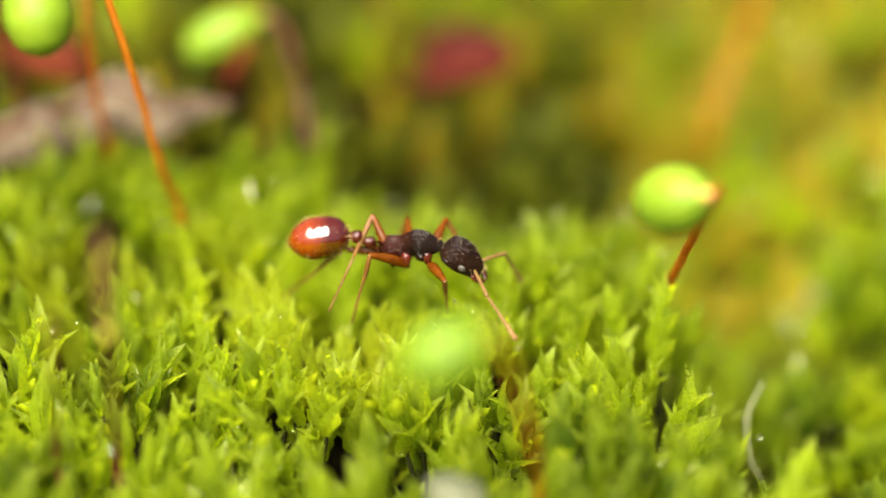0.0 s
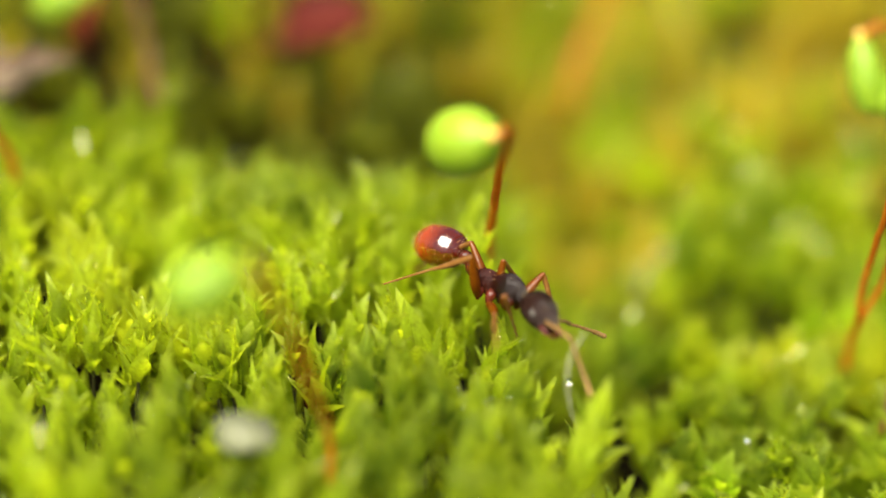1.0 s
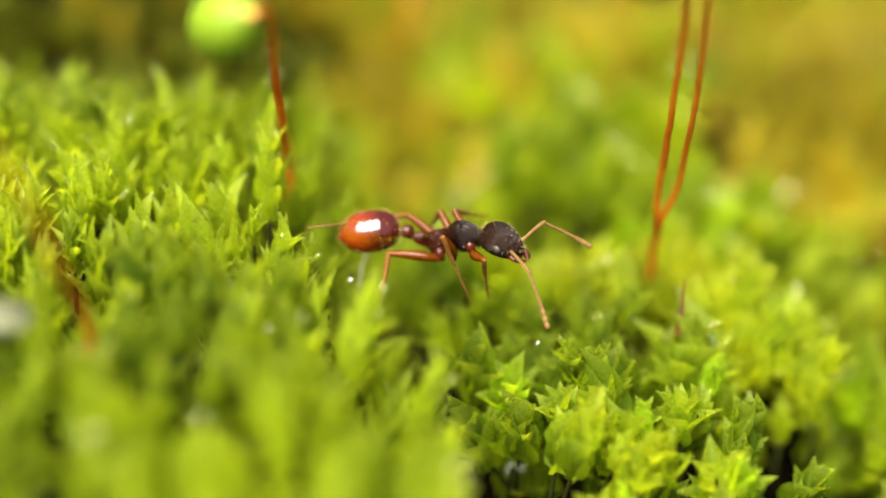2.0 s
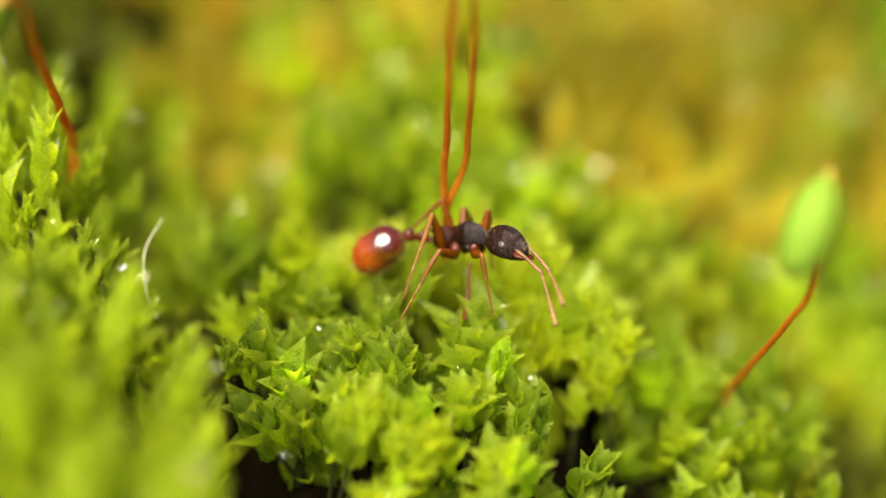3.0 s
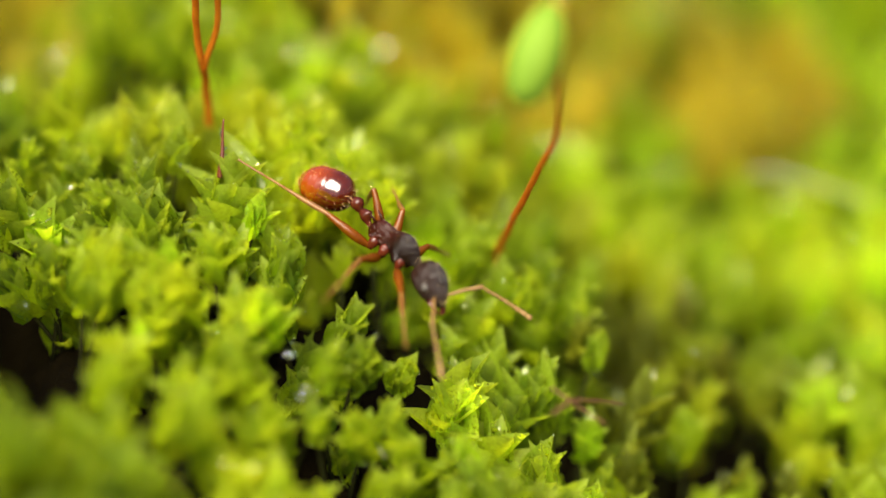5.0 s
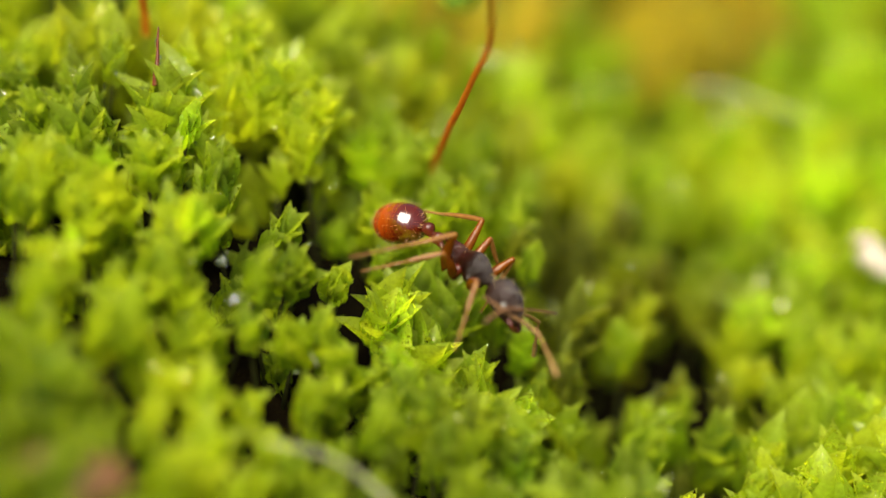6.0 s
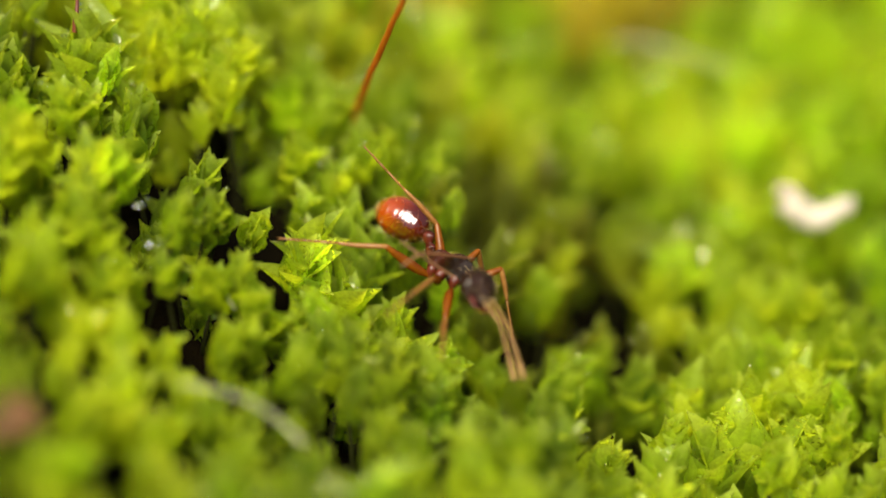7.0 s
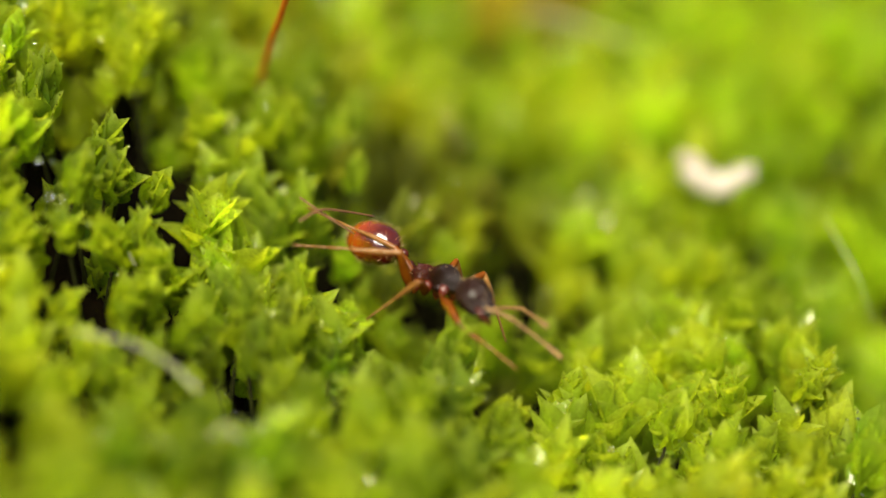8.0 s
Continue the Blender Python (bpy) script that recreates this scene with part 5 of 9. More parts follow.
    walk(p["gaster"], [
        (0, pose(-0.00146277, -7.04834e-05, 0.000504143, 0.0, 1.9, 6.5)),
        (0.2, pose(-0.00144533, -8.15569e-05, 0.000521978, 0.0, 3.6, 7.7)),
        (0.4, pose(-0.00146294, 7.34046e-05, 0.000503566, -0.0, 1.9, -6.7)),
        (0.6, pose(-0.0014644, 0.000115344, 0.00049453, -0.0, 1.0, -10.5)),
        (0.8, pose(-0.00144901, -6.67915e-05, 0.000519954, 0.0, 3.4, 20.3)),
        (1, pose(-0.00148587, 0.00027108, 0.00040527, -0.0, -6.6, -7.8)),
        (1.2, pose(-0.00146177, -4.14493e-05, 0.000508259, 0.0, 2.3, 19.8)),
        (1.4, pose(-0.00140917, -9.84452e-05, 0.000556031, 0.0, 6.8, 15.1)),
        (1.6, pose(-0.00145008, 1.97672e-06, 0.000522765, -0.0, 3.6, -0.2)),
        (1.8, pose(-0.00149566, 0.00013724, 0.000450077, -0.0, -2.9, -11.8)),
        (2, pose(-0.0012867, -0.000151389, 0.000642962, 0.0, 16.3, 18.7)),
        (2.2, pose(-0.00145354, -0.000262627, 0.000453456, 0.0, -2.6, 23.2)),
        (2.4, pose(-0.00153263, -0.000304905, 0.000300872, 0.0, -14.8, 23.8)),
        (2.6, pose(-0.00157498, -0.000288398, 0.000215981, 0.0, -21.1, 21.4)),
        (2.8, pose(-0.00160262, -0.000242946, 0.00017974, 0.0, -23.7, 17.7)),
        (3, pose(-0.00161794, -0.000192261, 0.0001762, 0.0, -24.0, 13.9)),
        (3.2, pose(-0.00162039, -0.000163431, 0.000190598, 0.0, -22.9, 11.8)),
        (3.4, pose(-0.00160889, -0.000184473, 0.000212341, 0.0, -21.4, 13.5)),
        (3.6, pose(-0.00160486, -0.00016945, 0.000234185, 0.0, -19.8, 12.5)),
        (3.8, pose(-0.00162153, -4.13564e-05, 0.000236397, 0.0, -19.6, 3.0)),
        (4, pose(-0.00161276, 5.57088e-05, 0.000257715, -0.0, -18.0, -4.1)),
        (4.2, pose(-0.00157752, 3.41844e-05, 0.000339208, -0.0, -11.9, -2.7)),
        (4.4, pose(-0.00152616, -2.48954e-05, 0.000426334, 0.0, -4.9, 2.1)),
        (4.6, pose(-0.00152069, -5.4424e-05, 0.0004318, 0.0, -4.4, 4.6)),
        (4.8, pose(-0.00156732, -7.5509e-05, 0.000352683, 0.0, -10.8, 5.9)),
        (5, pose(-0.00159081, -4.88278e-05, 0.000310431, 0.0, -14.1, 3.7)),
        (5.2, pose(-0.00156304, 4.50516e-05, 0.000365078, -0.0, -9.8, -3.6)),
        (5.4, pose(-0.00156154, 9.29942e-05, 0.000359539, -0.0, -10.3, -7.3)),
        (5.6, pose(-0.00159484, 9.81622e-05, 0.000290869, -0.0, -15.6, -7.4)),
        (5.8, pose(-0.00163052, 7.58562e-05, 0.000201297, -0.0, -22.2, -5.5)),
        (6, pose(-0.00164877, 4.53877e-05, 0.00014093, -0.0, -26.5, -3.2)),
        (6.2, pose(-0.00164505, 3.05967e-05, 0.000159648, -0.0, -25.1, -2.2)),
        (6.4, pose(-0.00159315, 4.7879e-05, 0.000305494, -0.0, -14.5, -3.6)),
        (6.6, pose(-0.00154223, 6.67424e-05, 0.000397403, -0.0, -7.3, 2.1)),
        (6.8, pose(-0.00153851, 9.44349e-05, 0.000398258, -0.0, -7.2, 16.8)),
        (7, pose(-0.00139266, 0.000154892, 0.000559565, -0.0, 7.2, 18.3)),
        (7.2, pose(-0.00144015, 0.000123231, 0.00051994, -0.0, 3.4, 22.4)),
        (7.4, pose(-0.0015177, 0.000145072, 0.000416698, -0.0, -5.7, 21.9)),
        (7.6, pose(-0.0015605, 0.000152477, 0.000342791, -0.0, -11.6, 17.1)),
        (7.8, pose(-0.00155654, 6.61886e-05, 0.000373633, -0.0, -9.2, 13.4)),
        (8, pose(-0.0014275, 2.99611e-05, 0.000545534, -0.0, 5.8, 5.1)),
    ])
    walk(p["antenna", "right"], [
        (0, pose(0.0016054, -0.000380868, -0.000583283, -0.6, 21.1, -62.7)),
        (0.2, pose(0.00164174, -0.000499453, -0.000412409, 3.0, 11.8, -48.5)),
        (0.4, pose(0.00157646, -0.000453039, -0.00056688, 8.0, 19.5, -29.9)),
        (0.6, pose(0.00154978, -0.000455942, -0.000598432, 15.4, 23.7, -18.5)),
        (0.8, pose(0.00164247, -0.000610137, -0.000179233, 19.4, 3.7, -20.5)),
        (1, pose(0.00171444, -0.000488889, -0.000224193, 29.5, 10.1, -5.6)),
        (1.2, pose(0.00176467, -0.000431859, 1.32504e-05, 29.4, -3.4, 0.9)),
        (1.4, pose(0.00172634, -0.000493333, -0.000143508, 27.2, 6.8, 3.4)),
        (1.6, pose(0.00168481, -0.000546251, -0.000197613, 21.3, 13.6, -5.7)),
        (1.8, pose(0.00168475, -0.000559719, -0.000145303, 13.8, 14.3, -26.2)),
        (2, pose(0.00163004, -0.000492707, -0.000443607, 4.0, 31.8, -42.6)),
        (2.2, pose(0.00159494, -0.000612147, -0.000333211, -1.7, 30.0, -55.2)),
        (2.4, pose(0.00159485, -0.000648183, -0.000246009, -0.2, 33.7, -53.4)),
        (2.6, pose(0.00164179, -0.000609129, -0.000186714, 9.4, 39.5, -39.1)),
        (2.8, pose(0.00169862, -0.000534827, -0.000162174, 24.8, 44.2, -17.9)),
        (3, pose(0.00173521, -0.000466751, -0.000181519, 40.5, 46.5, 2.4)),
        (3.2, pose(0.00172738, -0.000450146, -0.000257657, 58.7, 46.7, 21.1)),
        (3.4, pose(0.00162655, -0.000526187, -0.000407255, 63.9, 50.7, 25.5)),
        (3.6, pose(0.00151873, -0.00055398, -0.000545729, 47.9, 55.3, 5.4)),
        (3.8, pose(0.00154082, -0.000436301, -0.000624078, 18.1, 35.0, -31.6)),
        (4, pose(0.00159015, -0.000347885, -0.000623848, 11.5, 17.0, -38.1)),
        (4.2, pose(0.00163652, -0.000425321, -0.000502143, 10.9, 29.3, -38.2)),
        (4.4, pose(0.00166297, -0.000534371, -0.000306577, 20.2, 50.7, -24.4)),
        (4.6, pose(0.00168023, -0.000546254, -0.000218769, 19.0, 50.4, -25.8)),
        (4.8, pose(0.00171171, -0.000494189, -0.000222781, 8.2, 34.8, -42.4)),
        (5, pose(0.00175388, -0.000387644, -0.000269797, 5.8, 18.3, -47.5)),
        (5.2, pose(0.00178951, -0.000216852, -0.000339501, 8.0, 11.7, -38.1)),
        (5.4, pose(0.00179805, -0.000104894, -0.000370374, 10.4, 6.7, -26.6)),
        (5.6, pose(0.00180186, -5.86209e-05, -0.000370962, 12.1, 2.3, -16.1)),
        (5.8, pose(0.00180301, -7.6176e-05, -0.000364258, 13.1, -0.4, -7.3)),
        (6, pose(0.00179209, -0.000158526, -0.000365976, 14.1, -0.3, -1.2)),
        (6.2, pose(0.00174281, -0.000316183, -0.000387029, 18.1, 4.3, 0.8)),
        (6.4, pose(0.00157373, -0.000576564, -0.000436155, 20.7, 15.9, -4.2)),
        (6.6, pose(0.00154829, -0.000662954, -0.000335864, 22.6, 19.2, 1.4)),
        (6.8, pose(0.0017357, -0.000485522, -9.49331e-05, 30.7, 17.0, 26.7)),
        (7, pose(0.00165211, -0.000584013, -0.000225663, 36.3, 32.2, 39.9)),
        (7.2, pose(0.00173091, -0.000492465, -0.00010612, 36.9, 31.0, 40.0)),
        (7.4, pose(0.00176876, -0.000424155, -6.22538e-05, 35.1, 28.8, 35.1)),
        (7.6, pose(0.00179356, -0.000367684, -3.89243e-05, 34.3, 21.6, 32.2)),
        (7.8, pose(0.00182364, -0.00027909, -1.24201e-05, 34.4, 7.1, 32.1)),
        (8, pose(0.00172962, -0.000313789, -0.000419997, 35.8, 12.9, 36.9)),
    ])
    walk(p["funiculus", "right"], [
        (0, pose(0.0009, 0, 0, -1.1, 4.8, 9.8)),
        (0.2, pose(0.0009, 0, 0, -2.9, 12.7, -0.1)),
        (0.4, pose(0.0009, 0, 0, -6.7, 21.0, -11.4)),
        (0.6, pose(0.0009, 0, 0, -9.2, 27.9, -17.3)),
        (0.8, pose(0.0009, 0, 0, -9.8, 35.5, -18.6)),
        (1, pose(0.0009, 0, 0, -8.8, 39.6, -16.9)),
        (1.2, pose(0.0009, 0, 0, -5.3, 36.9, -11.3)),
        (1.4, pose(0.0009, 0, 0, -0.0, 31.9, -1.6)),
        (1.6, pose(0.0009, 0, 0, 1.3, 32.9, 1.0)),
        (1.8, pose(0.0009, 0, 0, -2.8, 38.5, -5.7)),
        (2, pose(0.0009, 0, 0, -9.3, 37.0, -16.3)),
        (2.2, pose(0.0009, 0, 0, -8.9, 32.9, -15.5)),
        (2.4, pose(0.0009, 0, 0, -10.0, 24.9, -18.0)),
        (2.6, pose(0.0009, 0, 0, -11.5, 14.2, -23.6)),
        (2.8, pose(0.0009, 0, 0, -12.0, 2.4, -29.4)),
        (3, pose(0.0009, 0, 0, -11.7, -7.8, -32.8)),
        (3.2, pose(0.0009, 0, 0, -11.4, -13.1, -33.7)),
        (3.4, pose(0.0009, 0, 0, -11.6, -9.7, -32.9)),
        (3.6, pose(0.0009, 0, 0, -11.5, 2.5, -25.5)),
        (3.8, pose(0.0009, 0, 0, -7.5, 28.1, -14.8)),
        (4, pose(0.0009, 0, 0, -3.9, 41.1, -9.3)),
        (4.2, pose(0.0009, 0, 0, -0.4, 22.9, -2.5)),
        (4.4, pose(0.0009, 0, 0, -0.0, -10.5, -5.6)),
        (4.6, pose(0.0009, 0, 0, -0.8, -18.6, -3.2)),
        (4.8, pose(0.0009, 0, 0, -3.0, -8.7, 7.7)),
        (5, pose(0.0009, 0, 0, -3.0, 2.9, 15.3)),
        (5.2, pose(0.0009, 0, 0, -3.1, 6.4, 13.8)),
        (5.4, pose(0.0009, 0, 0, -4.0, 6.1, 6.3)),
        (5.6, pose(0.0009, 0, 0, -4.9, 4.3, -4.4)),
        (5.8, pose(0.0009, 0, 0, -5.5, 2.2, -16.6)),
        (6, pose(0.0009, 0, 0, -5.7, 0.0, -28.7)),
        (6.2, pose(0.0009, 0, 0, -5.6, -0.8, -39.3)),
        (6.4, pose(0.0009, 0, 0, -5.8, 3.6, -46.4)),
        (6.6, pose(0.0009, 0, 0, -5.6, 9.8, -45.5)),
        (6.8, pose(0.0009, 0, 0, -2.8, 12.4, -31.2)),
        (7, pose(0.0009, 0, 0, 0.6, 14.5, -17.6)),
        (7.2, pose(0.0009, 0, 0, -0.7, 8.0, -26.1)),
        (7.4, pose(0.0009, 0, 0, -1.2, 0.5, -38.4)),
        (7.6, pose(0.0009, 0, 0, -1.3, -3.5, -37.2)),
        (7.8, pose(0.0009, 0, 0, -1.9, -1.3, -23.6)),
        (8, pose(0.0009, 0, 0, -0.3, 7.9, -7.3)),
    ])
    walk(p["antenna", "left"], [
        (0, pose(0.00169702, 8.49721e-06, -0.000583283, -0.7, 17.3, 56.1)),
        (0.2, pose(0.00177936, -0.000123873, -0.000412409, -2.8, 11.2, 46.7)),
        (0.4, pose(0.00170444, -7.40646e-05, -0.00056688, -1.5, 13.8, 51.6)),
        (0.6, pose(0.00168309, -7.88082e-05, -0.000598432, 2.9, 13.6, 63.2)),
        (0.8, pose(0.00181981, -0.000251595, -0.000179233, 8.5, 18.6, 74.8)),
        (1, pose(0.00183842, -0.000108585, -0.000224193, 18.0, 16.4, 100.4)),
        (1.2, pose(0.00186151, -4.37573e-05, 1.32504e-05, 15.5, 18.7, 92.2)),
        (1.4, pose(0.00185052, -0.000113097, -0.000143508, 13.1, 9.9, 81.7)),
        (1.6, pose(0.0018337, -0.000174991, -0.000197613, 11.2, 6.1, 72.1)),
        (1.8, pose(0.00183839, -0.000190402, -0.000145303, 9.7, 0.8, 66.8)),
        (2, pose(0.00176669, -0.000116772, -0.000443607, 8.7, -2.4, 66.2)),
        (2.2, pose(0.00178101, -0.000258061, -0.000333211, 9.9, -1.2, 52.3)),
        (2.4, pose(0.00179265, -0.000300513, -0.000246009, 9.3, 10.4, 40.0)),
        (2.6, pose(0.00181891, -0.000250477, -0.000186714, 3.7, 30.1, 25.3)),
        (2.8, pose(0.0018415, -0.000161214, -0.000162174, -6.7, 45.4, 8.5)),
        (3, pose(0.0018484, -8.31018e-05, -0.000181519, -15.1, 53.0, -3.2)),
        (3.2, pose(0.00183507, -6.49162e-05, -0.000257657, -8.7, 59.0, 0.1)),
        (3.4, pose(0.00177669, -0.000155432, -0.000407255, -1.1, 65.8, 6.9)),
        (3.6, pose(0.001698, -0.000196401, -0.000545729, 6.9, 56.1, 16.0)),
        (3.8, pose(0.00166664, -5.66057e-05, -0.000624078, 2.1, 2.1, 22.7)),
        (4, pose(0.00166756, 4.45524e-05, -0.000623848, -7.4, -26.1, 37.1)),
        (4.2, pose(0.00174446, -4.016e-05, -0.000502143, -14.2, -25.6, 50.7)),
        (4.4, pose(0.00181071, -0.000162656, -0.000306577, -17.2, -10.1, 60.3)),
        (4.6, pose(0.00182977, -0.000175259, -0.000218769, -17.3, -8.2, 59.7)),
        (4.8, pose(0.001838, -0.00011465, -0.000222781, -14.6, -22.4, 51.8)),
        (5, pose(0.00183431, 4.18687e-06, -0.000269797, -10.9, -33.2, 44.8)),
        (5.2, pose(0.00179674, 0.000183082, -0.000339501, -13.4, -32.9, 49.2)),
        (5.4, pose(0.00175727, 0.000293021, -0.000370374, -16.5, -28.1, 56.7)),
        (5.6, pose(0.00174154, 0.000336804, -0.000370962, -19.2, -17.0, 66.0)),
        (5.8, pose(0.0017502, 0.000320323, -0.000364258, -19.1, 2.9, 75.6)),
        (6, pose(0.00177422, 0.000241075, -0.000365976, -16.1, 23.7, 83.0)),
        (6.2, pose(0.00179426, 8.0494e-05, -0.000387029, -14.3, 33.5, 85.6)),
        (6.4, pose(0.00175122, -0.000218097, -0.000436155, -17.3, 36.0, 79.8)),
        (6.6, pose(0.00175934, -0.000323164, -0.000335864, -25.5, 41.6, 67.2)),
        (6.8, pose(0.00185588, -0.000104002, -9.49331e-05, -35.5, 39.4, 52.2)),
        (7, pose(0.0018191, -0.000220538, -0.000225663, -35.9, 42.8, 51.6)),
        (7.2, pose(0.00185422, -0.000111946, -0.00010612, -31.9, 41.6, 57.0)),
        (7.4, pose(0.00186226, -3.52348e-05, -6.22538e-05, -23.7, 40.9, 69.3)),
        (7.6, pose(0.00186301, 2.62402e-05, -3.89243e-05, -21.1, 31.2, 72.8)),
        (7.8, pose(0.00185609, 0.000119592, -1.24201e-05, -20.7, 9.0, 71.9)),
        (8, pose(0.00178077, 8.29266e-05, -0.000419997, -19.9, -7.6, 71.4)),
    ])
    walk(p["funiculus", "left"], [
        (0, pose(0.0009, 0, 0, -1.4, 40.5, 18.7)),
        (0.2, pose(0.0009, 0, 0, -23.1, 47.3, -10.8)),
        (0.4, pose(0.0009, 0, 0, -31.7, 50.7, -22.1)),
        (0.6, pose(0.0009, 0, 0, -32.3, 45.3, -23.5)),
        (0.8, pose(0.0009, 0, 0, -32.1, 10.4, -26.1)),
        (1, pose(0.0009, 0, 0, -31.7, -8.8, -18.8)),
        (1.2, pose(0.0009, 0, 0, -32.8, -4.1, -11.0)),
        (1.4, pose(0.0009, 0, 0, -31.3, 15.9, -5.8)),
        (1.6, pose(0.0009, 0, 0, -32.2, 29.2, -7.9)),
        (1.8, pose(0.0009, 0, 0, -42.8, 36.4, -26.5)),
        (2, pose(0.0009, 0, 0, -45.0, 48.6, -30.4)),
        (2.2, pose(0.0009, 0, 0, -56.5, 42.1, -45.9)),
        (2.4, pose(0.0009, 0, 0, -57.9, 29.0, -48.5)),
        (2.6, pose(0.0009, 0, 0, -55.8, 12.6, -44.3)),
        (2.8, pose(0.0009, 0, 0, -55.2, -0.3, -42.9)),
        (3, pose(0.0009, 0, 0, -55.0, -6.3, -44.5)),
        (3.2, pose(0.0009, 0, 0, -54.9, -7.8, -45.5)),
        (3.4, pose(0.0009, 0, 0, -55.1, -4.9, -43.7)),
        (3.6, pose(0.0009, 0, 0, -55.4, 3.3, -34.5)),
        (3.8, pose(0.0009, 0, 0, -47.6, 43.9, -20.5)),
        (4, pose(0.0009, 0, 0, -21.4, 67.9, 8.3)),
        (4.2, pose(0.0009, 0, 0, -13.8, 73.2, 16.4)),
        (4.4, pose(0.0009, 0, 0, -26.8, 69.9, 2.6)),
        (4.6, pose(0.0009, 0, 0, -38.0, 63.8, -9.6)),
        (4.8, pose(0.0009, 0, 0, -45.4, 51.8, -18.5)),
        (5, pose(0.0009, 0, 0, -39.1, 40.8, -9.9)),
        (5.2, pose(0.0009, 0, 0, -32.6, 36.4, 0.9)),
        (5.4, pose(0.0009, 0, 0, -28.3, 34.4, 8.4)),
        (5.6, pose(0.0009, 0, 0, -24.4, 33.9, 15.4)),
        (5.8, pose(0.0009, 0, 0, -21.0, 31.8, 21.9)),
        (6, pose(0.0009, 0, 0, -20.0, 26.0, 23.9)),
        (6.2, pose(0.0009, 0, 0, -19.9, 19.7, 23.9)),
        (6.4, pose(0.0009, 0, 0, -19.9, 13.4, 23.8)),
        (6.6, pose(0.0009, 0, 0, -22.6, 18.7, 14.7)),
        (6.8, pose(0.0009, 0, 0, -35.7, 24.4, -14.7)),
        (7, pose(0.0009, 0, 0, -42.3, 30.3, -28.6)),
        (7.2, pose(0.0009, 0, 0, -50.9, 32.2, -44.3)),
        (7.4, pose(0.0009, 0, 0, -58.4, 38.0, -57.6)),
        (7.6, pose(0.0009, 0, 0, -70.3, 39.3, -75.5)),
        (7.8, pose(0.0009, 0, 0, -80.2, 25.1, -92.4)),
        (8, pose(0.0009, 0, 0, -81.4, 30.1, -95.2)),
    ])
